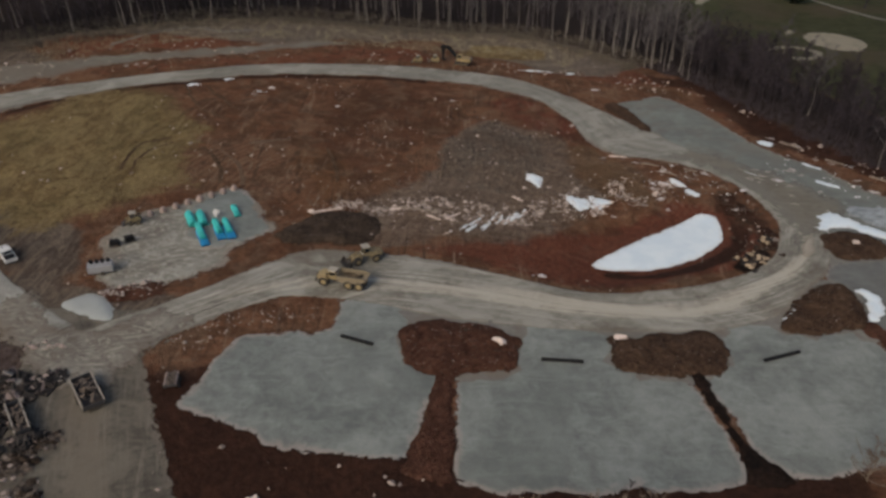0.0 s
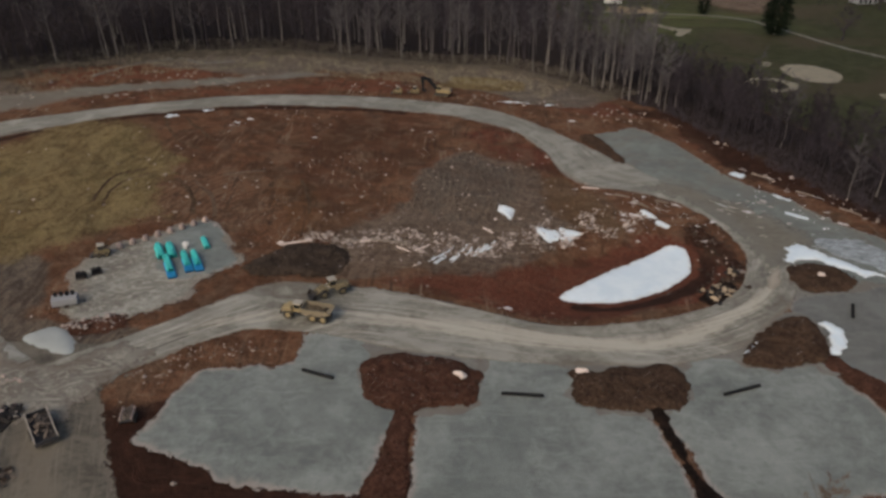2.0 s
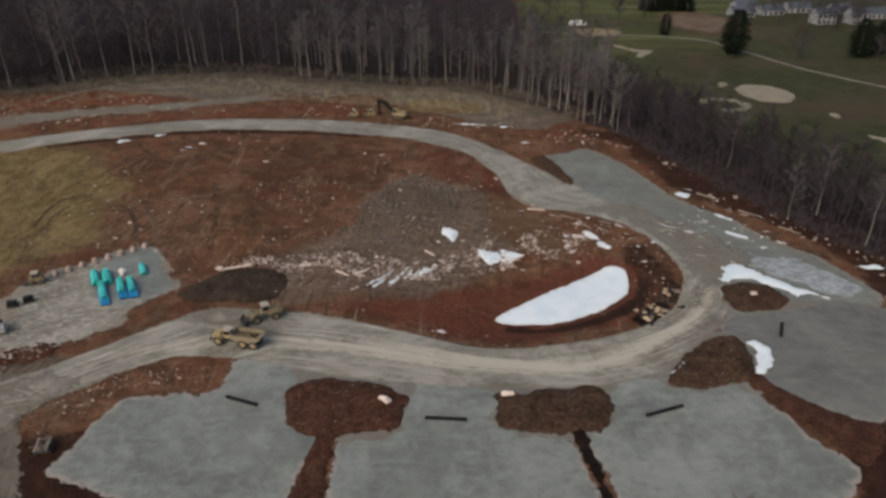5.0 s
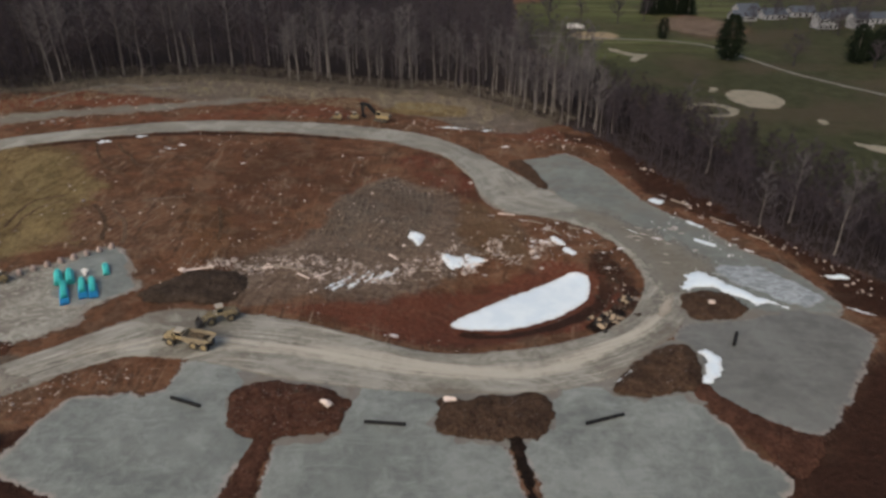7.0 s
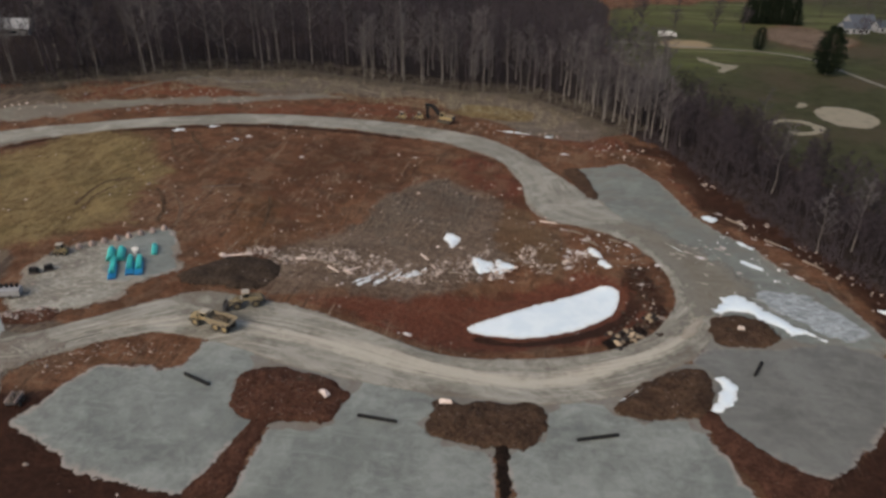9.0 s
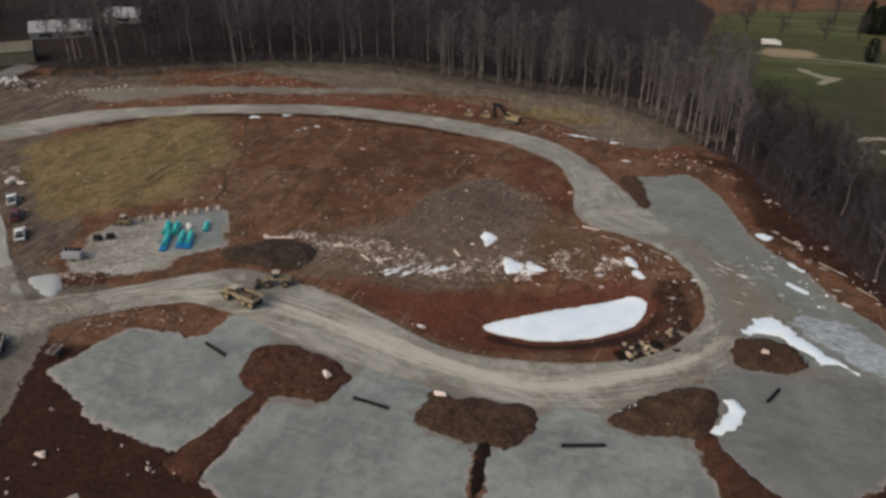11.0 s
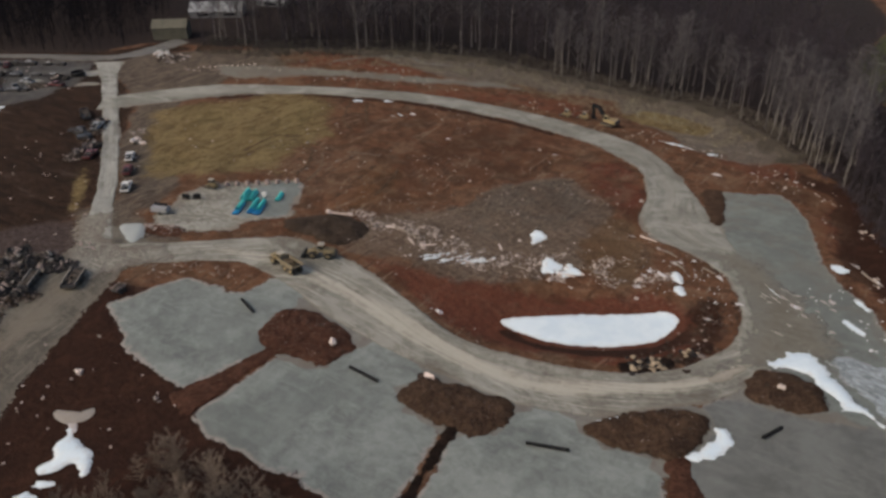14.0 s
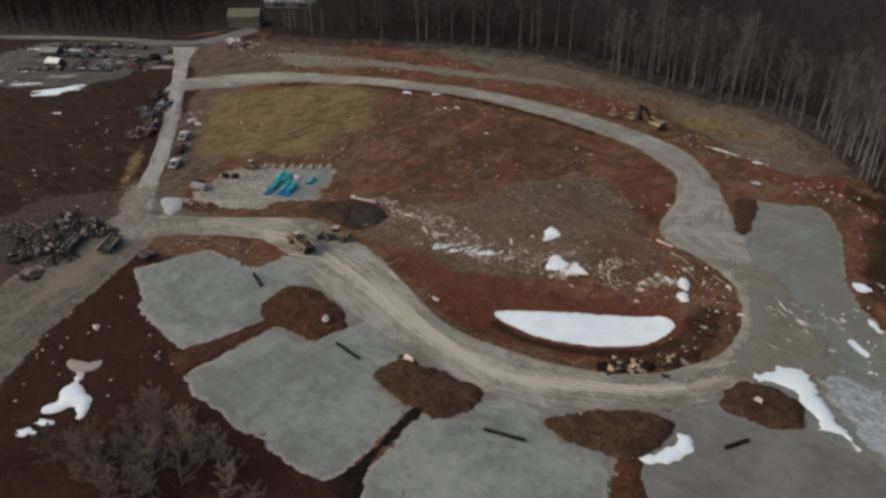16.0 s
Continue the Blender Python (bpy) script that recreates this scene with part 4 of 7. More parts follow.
def ribbon(name, pairs, mat, lift, seed, label):
    """A road between two edges, with its surface coordinates running along it."""
    inner = smooth_ring([p[:2] for p in pairs], 1.2, False)
    outer = smooth_ring([p[2:] for p in pairs], 1.2, False)
    n = max(len(inner), len(outer))

    def even(run):
        run = np.array(run)
        s = np.r_[0, np.cumsum(np.linalg.norm(np.diff(run, axis=0), axis=1))]
        return np.stack([np.interp(np.linspace(0, 1, n) * s[-1], s, run[:, k]) for k in (0, 1)], 1)

    one, two = even(inner), even(outer)
    mid = (one + two) / 2
    along = np.r_[0, np.cumsum(np.linalg.norm(np.diff(mid, axis=0), axis=1))]
    wide = np.linalg.norm(two - one, axis=1)
    cols = np.array([-0.05, 0.03, 0.1, 0.2, 0.3, 0.4, 0.5, 0.6, 0.7, 0.8, 0.9, 0.97, 1.05])
    px = one[:, None, :] + (two - one)[:, None, :] * cols[None, :, None]
    k = len(cols)
    fl = px.reshape(-1, 2)
    fray = (vnoise(fl[:, 0], fl[:, 1], 2.2, seed) - 0.5) * 1.6
    sidew = np.repeat((two - one) / wide[:, None], k, 0)
    outerw = np.tile(np.where((cols < 0) | (cols > 1), 1.0, 0.25), n)
    fl = fl + sidew * (fray * outerw)[:, None]
    z = terrain(fl[:, 0], fl[:, 1]) + np.tile(np.where((cols < 0) | (cols > 1), -0.05, lift), n)
    ruts = (np.exp(-((cols - 0.32) / 0.07) ** 2) + np.exp(-((cols - 0.62) / 0.07) ** 2)) * -0.05
    z = z + np.tile(ruts, n)
    faces = [(j * k + i, j * k + i + 1, (j + 1) * k + i + 1, (j + 1) * k + i) for j in range(n - 1) for i in range(k - 1)]
    me = mesh_of(name, np.c_[fl, z], faces, mat, True)
    if np.mean([p.normal.z for p in me.polygons]) < 0:
        me.flip_normals()
    uv = me.uv_layers.new(name="along")
    loops = np.zeros(len(me.loops), int)
    me.loops.foreach_get("vertex_index", loops)
    us = np.tile(cols, n) * np.repeat(wide, k)
    uv.data.foreach_set("uv", np.stack([us[loops], np.repeat(along, k)[loops]], 1).astype(np.float32).ravel())
    rim = np.tile(np.clip(1 - np.minimum(cols + 0.05, 1.05 - cols) * 7, 0, 1), n)
    worn = np.tile(np.exp(-((cols - 0.52) / 0.20) ** 2), n) * (0.6 + 0.8 * vnoise(fl[:, 0], fl[:, 1], 16, seed + 2)) * np.repeat(np.clip(np.minimum(along, along[-1] - along) / 22, 0, 1), k)
    paint_field(me, "rim", np.stack([rim, np.clip(worn, 0, 1), rim, np.ones_like(rim)], 1))
    return tagged(new(name, me), label, "road", kind="structure")


ribbon("road_front", ROAD_FRONT, MAT_ROAD, 0.16, 1, "curving haul road of grey crushed stone with pale wheel tracks")
ribbon("road_back", ROAD_BACK, MAT_BACK_ROAD, 0.18, 2, "grey crushed-stone haul road round the dirt field")
ribbon("road_access", ACCESS, MAT_PALE_ROAD, 0.16, 3, "pale stone access road climbing to the far junction")
ribbon("road_yard", DIAGONAL, MAT_MUD_ROAD, 0.14, 4, "muddy brown track leading out of the site")
ribbon("road_far", FAR_ROAD, MAT_FAR_ROAD, 0.12, 5, "narrow pale road along the far woods")
sheet("drive_apron", APRON,
      MAT_ROAD_PLAIN, 0.09, 2.0, 0.3, 34, label="brown-grey gravel apron between the road and the pads", category="gravel apron")
for k, ring in enumerate((PAD_1, PAD_2, PAD_3, PAD_4, PAD_5)):
    sheet("building_pad_%d" % (k + 1), ring, (MAT_PAD, MAT_PAD, MAT_PAD, MAT_PAD_DARK, MAT_PAD_MUDDY)[k], 0.10 + 0.004 * k, 2.0, 0.6, 20 + k, round_step=0.5,
          label="levelled building pad of blue-grey crushed stone with frayed rim", category="gravel pad", group="building pads")
sheet("road_fork", [(-71, 85), (-65, 91.5), (-60, 86), (-57, 82.6), (-50, 83), (-44, 88), (-35, 86), (-39, 80), (-41.5, 72), (-45, 67), (-55, 69), (-61, 76)], MAT_FORK, 0.22, 1.5, 1.3, 35, fade=5.0,
      label="churned pale stone where the site roads meet", category="gravel fork")
sheet("pad_joint", [(66, 102), (66, 108), (76, 109), (86, 111), (96, 110), (98, 106), (92, 105), (80, 104)], MAT_ROAD_PLAIN, 0.07, 2.0, 0.4, 37, label="brown-grey gravel between two pads", category="gravel apron")
sheet("muddy_bend", [(50.5, 149.5), (57, 157), (66, 150), (74, 142), (80, 133), (82, 123), (76, 118), (70, 113), (66, 106), (62.6, 108), (64.6, 121), (63, 132), (58, 142.4)], MAT_TAN_MUD, 0.2, 1.5, 1.6, 88, fade=7.0,
      label="tan mud tracked over the bend of the haul road", category="mud")
sheet("staging_area", STAGE, MAT_STAGE, 0.11, 2.0, 1.5, 31, fade=3.0, label="grey gravel staging area for pipes and equipment", category="gravel pad")
sheet("pipe_pad", [(-47.5, 120.5), (-43, 125.8), (-38.6, 124.4), (-33.4, 115), (-31.2, 111), (-35.6, 105.4), (-40, 103), (-46, 106.5), (-49, 114)], MAT_PAD, 0.135, 1.5, 0.6, 36, label="smooth dark gravel under the pipe stacks", category="gravel pad")
sheet("back_strip", [(-129, 178), (-103, 194), (-89, 201.5), (-74, 209), (-52, 221), (-38, 228.4), (-28, 226), (-47.6, 214.6), (-67, 202), (-85, 193), (-95, 186), (-114.5, 169.5)],
      MAT_STRIP, 0.08, 1.5, 1.7, 33, fade=3.5, label="strip of grey stone along the red bank", category="gravel strip")


# ---- heaps of soil left between the drives ----
def heaped(height, seed, lump=3.0):
    def rise(x, y, d):
        rough = 0.35 + 0.45 * vnoise(x, y, lump, seed) + 0.4 * vnoise(x, y, 1.4, seed + 3) + 0.42 * vnoise(x, y, 0.7, seed + 6)
        return height * (1 - np.exp(-d / 1.6)) * rough
    return rise


MOUNDS = [([(-6.3, 76.9), (-7, 82.4), (-4.7, 85.1), (0.3, 86.1), (6.5, 85), (11.6, 81.9), (10.7, 76.4), (9, 74.4), (4.3, 73.9), (0.7, 72.7), (-3.4, 73.6)], 0.95, MAT_RED_MOUND, "mound of red-brown soil between two building pads"),
          ([(24.2, 82.9), (28.9, 83), (34.9, 84.1), (40.5, 83.6), (41.4, 78.2), (39, 74.7), (34.1, 73.5), (30.2, 73.8), (24.7, 75), (24, 79.2)], 1.05, MAT_MOUND, "lumpy mound of dark brown soil beside the haul road"),
          ([(50.6, 85.3), (53.1, 88.8), (58, 94.1), (62.6, 97.3), (66.2, 96.5), (66.6, 91.1), (64.5, 85.4), (60.6, 84.1), (53.6, 83.4)], 1.5, MAT_MOUND, "rounded mound of brown soil with snow on its side"),
          ([(69.8, 113.9), (74.1, 115.6), (78.9, 113.9), (81.2, 109), (76.8, 105.2), (70.6, 104.6), (68.6, 107.9)], 1.1, MAT_MOUND, "dark soil mound backed by a snow bank"),
          ([(-31, 108.5), (-29, 112), (-24, 117.5), (-15.2, 118.7), (-11.6, 113), (-14.1, 107.5), (-21.7, 106.4), (-27, 106.2)], 1.1, MAT_DARK_HEAP, "dark spoil heap on the edge of the staging area"),
          ([(-54.5, 89.8), (-51, 92), (-47.4, 93.8), (-44.3, 93), (-45.5, 90), (-48, 88.6), (-51.5, 87.8)], 0.6, MAT_RED_MOUND, "low red soil heap with stones beside the ice")]
for k, (ring, high, mat, text) in enumerate(MOUNDS):
    sheet("soil_mound", ring, mat, 0.14, 0.45, 0.7, 50 + k, heaped(high, 60 + k), round_step=0.22, fade=0.9, label=text, category="soil mound", kind="thing", group="soil mounds")


def surface_z(x, y):
    """The height of the ground or of the soil mound that lies there."""
    x, y = np.atleast_1d(np.asarray(x, float)), np.atleast_1d(np.asarray(y, float))
    z = terrain(x, y)
    for k, (ring, high, *_) in enumerate(MOUNDS):
        z = z + np.where(inside(x, y, ring), 0.14 + heaped(high, 60 + k)(x, y, edge_distance(x, y, ring)), 0)
    return z


# raw strips of soil between the pads
STRIPS = [[(-1.4, 75.4), (1.8, 75), (1.4, 72), (1.3, 66), (1.2, 61), (1.2, 54.8), (-4.9, 56.3), (-4.3, 59), (-2.9, 63.5), (-2.2, 67), (-1.3, 72)],
          [(33.8, 75.4), (36.4, 75), (37.2, 65.4), (38.6, 60.6), (41.4, 56.0), (36.0, 55.2), (35.9, 61.5), (34.9, 67)],
          [(61.8, 87), (65.8, 87.4), (67.4, 83.4), (70.6, 79.8), (75.4, 76.7), (78.6, 74.4), (72, 67.4), (68.6, 73), (65.2, 79)]]
for k, ring in enumerate(STRIPS):
    sheet("soil_strip", ring, (MAT_RED_MOUND, MAT_WET_SOIL, MAT_RED_MOUND)[k], 0.16, 0.6, 0.7, 70 + k, heaped(0.3, 75 + k, 1.6), 0.3, fade=0.7,
          label="raw strip of dark soil dividing two gravel pads", category="soil strip", group="soil strips")
sheet("ditch_bank", [(42.5, 184), (47, 187), (50.4, 176), (52, 166.5), (49.6, 164.5), (45.6, 173)], MAT_MOUND, 0.22, 0.6, 0.7, 79, heaped(0.3, 79),
      label="wedge of brown soil between the road and a pad", category="soil bank")

# ---- wheel tracks across the field ----
MAT_RUT = soil_material("rutted_soil", (0.060, 0.039, 0.026), (0.108, 0.070, 0.045), 0.2)
MAT_SCRAPED = soil_material("scraped_soil", (0.100, 0.066, 0.046), (0.150, 0.104, 0.074), 0.3)
for k, (points, wide, mat) in enumerate((([(-68.5, 179.4), (-64.1, 171.1), (-58.9, 163.6), (-52.1, 159.9)], 0.7, MAT_RUT), ([(-62.6, 179.3), (-57.1, 172.4), (-51.5, 165.6)], 0.7, MAT_RUT), ([(-66.8, 131.4), (-67.8, 137.7), (-66.9, 143.7), (-61.9, 148.1)], 0.6, MAT_RUT), ([(-64.6, 129.9), (-65.4, 136.4), (-64.3, 141.4), (-60.5, 145.9)], 0.6, MAT_RUT),
                                         ([(-53.8, 144.5), (-50.0, 139.8), (-47.2, 134.3), (-45.4, 128.2)], 0.9, MAT_RUT), ([(-44.1, 146.9), (-40.0, 149.1), (-35.5, 150.7)], 1.3, MAT_SCRAPED), ([(-26.4, 146.8), (-23.8, 138.5), (-22.4, 130.8)], 0.7, MAT_RUT), ([(-49.0, 142.8), (-45.5, 138.5), (-42.6, 133.5), (-41.0, 127.4)], 0.8, MAT_SCRAPED))):
    line = np.array(smooth_ring(points, 2.0, False))
    d = np.gradient(line, axis=0)
    side = np.stack([-d[:, 1], d[:, 0]], 1) / np.linalg.norm(d, axis=1)[:, None] * wide / 2
    ribbon("wheel_track_%d" % (k + 1), [(*p, *q) for p, q in zip(line + side, line - side)], mat, 0.04, 90 + k, "rut left by wheels across the dirt field")

# ---- old snow ----
sheet("frozen_basin", FROZEN,
      MAT_SNOW, 0.12, 1.2, 0.4, 80, round_step=0.4, label="smooth white snow over the frozen sediment basin", category="snow")


def drift(high, seed):
    """Snow heaped up, over a soil mound where one lies below."""
    low = heaped(high, seed, 1.6)
    return lambda x, y, d: low(x, y, d) + surface_z(x, y) - terrain(x, y)


for k, (ring, fray, high, text) in enumerate((
        ([(69.9, 117.6), (72.3, 119.8), (74.3, 122), (76.7, 123), (78.2, 121.4), (79.7, 120.4), (81.3, 118), (82.4, 115.2), (84.5, 113.2), (86.5, 112.1), (88.1, 109.8), (87.4, 109.2), (85.6, 110.6), (83.6, 110.4), (82.2, 109.6), (81.0, 112.3), (79.4, 113.5), (77.6, 114.6), (75.6, 116.1), (73.2, 116.4), (71.6, 115.2)], 1.25, 0.22, "long ragged white snow bank behind a soil mound"),
        ([(64.6, 85.2), (64.2, 86.9), (65.9, 89.2), (66.9, 91.6), (67.4, 93.6), (67.3, 95.4), (69.2, 96), (70.3, 94.4), (71, 93.4), (69.9, 92.6), (69.5, 90.8), (69.2, 88.9), (67.3, 87.5), (66, 86.3), (65.7, 84.9)], 1.0, 0.2, "white crescent of snow against a brown soil mound"),
        ([(51.9, 87), (53, 88.3), (54.4, 89.5), (55.9, 90.1), (55.5, 89.1), (54, 87.9), (52.7, 86.9)], 0.35, 0.12, "thin strip of snow along the crest of a mound"),
        ([(-10.7, 44), (-8.6, 43.3), (-6.4, 42.7), (-3.9, 42.4), (-1.5, 40.7), (-0.5, 39.3), (-2.1, 39.5), (-3.7, 40), (-4.9, 40), (-4.9, 39.1), (-4.7, 38.3), (-5, 37.2), (-6.6, 36.9), (-7.6, 37.7), (-7.7, 39.3), (-8.7, 40.5), (-9.7, 41.7), (-9.6, 42.8)], 0.8, 0.1, "two-lobed white snow patch on bare soil"),
        ([(16.8, 138.6), (18.6, 138.3), (20.7, 136.9), (20.6, 133.6), (19.6, 131.4), (18.2, 134.1)], 0.8, 0.15, "pointed snow patch on the grey hillock"),
        ([(24.3, 127.9), (25.4, 130.9), (26.7, 128.3), (28.6, 127.4), (28.6, 123.6), (26.6, 122.4), (25.4, 124.4)], 0.8, 0.2, "bright snow patch below the grey hillock"),
        ([(28.4, 127.9), (30, 129.4), (32.1, 129), (33.4, 126.4), (31.6, 123.2), (29.6, 122.6), (28.8, 124.6), (30, 126)], 1.5, 0.1, "broken snow patch among pale rubble"),
        ([(48.6, 138), (50.2, 138.2), (51.6, 136.6), (52.4, 134), (54, 131.8), (52.8, 130.6), (50.6, 130.9), (50.4, 132.9), (50.9, 134.4), (49.3, 135.6)], 0.9, 0.15, "forked snow patch near the bend of the road"))):
    sheet("snow_bank", ring, MAT_SNOW, 0.2, 0.45, fray, 230 + k, drift(high, 81 + k), 0.25, label=text, category="snow", kind="thing", group="snow patches")
sheet("slush", [(-12.9, 44.3), (-11, 45.4), (-9.6, 44.4), (-9.2, 43.2), (-10.8, 43.4)], MAT_OLD_SNOW, 0.12, 0.4, 0.5, 240, round_step=0.25, label="thin grey slush between snow and silt", category="snow", kind="thing", group="snow patches")


def blob(x, y, a, b, turn, seed):
    rng = random.Random(seed)
    c, s = math.cos(radians(turn)), math.sin(radians(turn))
    out = []
    for k in range(12):
        w, r = k * math.tau / 12, rng.uniform(0.5, 1.3)
        out.append((x + r * (a * math.cos(w) * c - b * math.sin(w) * s), y + r * (a * math.cos(w) * s + b * math.sin(w) * c)))
    return out


# remnants of snow by place: x, y, half length, half width, heading
SNOW_ON_PAD = [(77.2, 158.2, 2.4, 1.4, -45), (82.6, 145, 2.7, 0.8, -45), (81.8, 136.1, 2.6, 0.85, -38), (71.5, 138, 1.5, 0.6, -30), (73.6, 135.4, 1.0, 0.35, -40), (67, 141.4, 2.2, 0.16, -48), (66, 139, 0.8, 0.2, -20), (69.2, 140, 0.9, 0.3, -30), (68.8, 143.3, 0.8, 0.2, 0), (71.4, 142.5, 1.2, 0.25, 20), (75.7, 142.8, 0.8, 0.35, -30), (77.1, 143.7, 1.0, 0.5, -60), (77.9, 140.7, 0.8, 0.3, 0), (71.6, 130.7, 0.8, 0.2, -40), (70.3, 126.8, 1.0, 0.28, -20), (78.5, 132.6, 0.6, 0.3, 0), (73.7, 143.4, 0.5, 0.25, 0), (67.2, 136.9, 0.6, 0.25, 10), (88.6, 138, 1.2, 0.35, -10)]
SNOW_BY_WOODS = [(103, 121.4, 2.0, 1.1, 5), (90.2, 146.7, 1.8, 0.2, -42), (87.6, 147.2, 1.1, 0.25, -30), (84.9, 149.7, 1.0, 0.3, -40), (101, 108, 2.2, 0.4, -40), (79.7, 162.4, 1.0, 0.4, -30), (84.1, 157.1, 1.3, 0.5, -40), (89.9, 132.9, 1.2, 0.5, -40), (50.6, 204.1, 0.9, 0.6, 0), (54.4, 203.1, 0.8, 0.4, 20), (61.5, 204.2, 0.9, 0.5, 0), (42.7, 197.2, 1.5, 0.7, 10), (27.5, 213.5, 4.6, 0.6, -3), (38, 212, 1.6, 0.7, 20)]
SNOW_ON_FIELD = [(-66.5, 180.6, 2.4, 1.0, 25), (-59, 186, 1.6, 0.6, 30), (-49, 179.2, 1.6, 0.6, 10), (-46.5, 181.9, 1.2, 0.5, 10), (-49.8, 176.6, 1.0, 0.4, 10), (-27.9, 173.2, 0.9, 0.5, 10), (2, 182.8, 1.2, 0.5, 20), (1, 112.6, 0.5, 0.25, 20), (33, 121.6, 0.6, 0.3, 0), (36, 149, 0.8, 0.3, 10), (16.6, 99.6, 0.9, 0.45, -10), (15, 99.3, 0.3, 0.25, 0), (-4.3, 35.9, 1.6, 0.7, 40), (-4.1, 33.5, 1.6, 0.75, 30)]
SNOW_BY_BEND = [(47, 136, 1.4, 0.5, -30), (43.6, 134.2, 0.9, 0.5, 20), (47.6, 141.7, 1.3, 0.3, -30), (57, 141.5, 1.5, 0.5, -55), (45, 126, 0.5, 0.3, 0), (58.6, 125.9, 0.9, 0.5, 0), (44.3, 136.5, 0.9, 0.6, 20), (48.4, 143.1, 0.8, 0.35, -30), (43.2, 146.4, 1.0, 0.3, -20), (44, 129, 1.0, 0.5, 30), (62.8, 133.1, 1.0, 0.5, 0), (66, 113, 0.8, 0.5, 0)]
for k, (x, y, la, lb, turn) in enumerate(SNOW_ON_PAD + SNOW_BY_WOODS + SNOW_ON_FIELD + SNOW_BY_BEND):
    sheet("snow_patch", blob(x, y, la, lb, turn, 90 + k), MAT_SNOW if la > 1.5 else MAT_OLD_SNOW, 0.26 * max(1.0, 0.75 / lb), 0.5, min(0.9, lb * 0.45), 90 + k, round_step=0.22, fade=0.5, base=0.25 if k < len(SNOW_ON_PAD) else 0.03,
          label="small remnant of dirty white snow", category="snow", kind="thing", group="snow patches")
rng = random.Random(11)
for k in range(14):
    x, y = 3.6 + k * 0.84 + rng.uniform(-0.2, 0.2), 114.6 + k * 0.5 + rng.uniform(-1.7, 1.7)
    sheet("snow_streak", blob(x, y, rng.uniform(1.6, 3.2), rng.uniform(0.26, 0.36), rng.uniform(46, 64), 140 + k), MAT_SNOW, 0.6, 0.4, 0.2, 140 + k, round_step=0.3,
          label="thin streak of snow lying in a rut", category="snow", kind="thing", group="snow streaks")
for k in range(12):
    x, y = 68 + rng.uniform(-3, 9), 140.5 + rng.uniform(-3, 3)
    sheet("snow_streak", blob(x, y, rng.uniform(0.5, 1.3), rng.uniform(0.1, 0.18), rng.uniform(-50, -30), 170 + k), MAT_OLD_SNOW, 0.4, 0.6, 0.08, 170 + k, round_step=0.3, fade=0.25, base=0.23,
          label="thin streak of snow lying in a wheel rut", category="snow", kind="thing", group="snow streaks")
for k in range(7):
    x, y = 78.5 + k * 2.1 + rng.uniform(-1, 1), 124 - k * 1.5 + rng.uniform(-1.5, 1.5)
    sheet("slush_streak", blob(x, y, rng.uniform(2.5, 5), rng.uniform(0.25, 0.5), rng.uniform(-42, -28), 250 + k), MAT_PUDDLE, 0.3, 0.7, 0.3, 250 + k, round_step=0.3,
          label="bluish streak of slush along the edge of the gravel", category="slush", kind="thing", group="slush streaks")
sheet("ice_film", ICE_FILM, MAT_ICY, 0.2, 1.5, 1.2, 87, label="bluish film of ice and slush on the gravel", category="ice")
sheet("ice_puddle", [(-58.8, 87.3), (-57.5, 88.8), (-56, 89.9), (-53.5, 89.6), (-50.3, 86.4), (-49.3, 83), (-51.5, 83.4), (-54.4, 84.2), (-57.3, 85.4)], MAT_PUDDLE, 0.32, 1.0, 0.35, 84,
      label="round pale frozen puddle at the road fork", category="ice", kind="structure")
sheet("dried_slurry", [(63, 106.5), (64.6, 110), (66.4, 113.6), (68.4, 116), (69, 114), (67.6, 110.6), (65.6, 107), (64, 105)], MAT_PALE_MUD, 0.3, 0.8, 1.0, 242, fade=1.4, label="whitish dried slurry on the bend of the road", category="mud")
sheet("pale_patch", [(-17.8, 44.5), (-17.2, 45.6), (-14.6, 46.2), (-13, 47), (-12.2, 48.3), (-11.9, 49), (-10.8, 47.6), (-10.4, 45.8), (-11.2, 44.8), (-12.5, 44.1), (-14.5, 43.9)], MAT_SILT, 0.12, 0.7, 0.6, 85,
      label="pale crescent of dried silt on the soil", category="silt patch", kind="structure")


# ---- bare trees ----
def tube_rows(verts, faces, a, b, ra, rb, n):
    """A tapered round limb from a to b, added to plain lists; a point where rb is 0."""
    a, b = np.array(a), np.array(b)
    d = (b - a) / (np.linalg.norm(b - a) + 1e-9)
    s = np.array((d[1] * 0.39 - d[2] * 0.87, d[2] * 0.31 - d[0] * 0.39, d[0] * 0.87 - d[1] * 0.31))
    s /= math.sqrt(s @ s) + 1e-9
    t = np.array((d[1] * s[2] - d[2] * s[1], d[2] * s[0] - d[0] * s[2], d[0] * s[1] - d[1] * s[0]))
    base = len(verts)
    ang = [k * math.tau / n for k in range(n)]
    verts += [tuple(a + ra * (s * math.cos(w) + t * math.sin(w))) for w in ang]
    if rb <= 0:
        verts.append(tuple(b))
        faces += [(base + k, base + (k + 1) % n, base + n) for k in range(n)]
    else:
        verts += [tuple(b + rb * (s * math.cos(w) + t * math.sin(w))) for w in ang]
        faces += [(base + k, base + (k + 1) % n, base + n + (k + 1) % n, base + n + k) for k in range(n)]


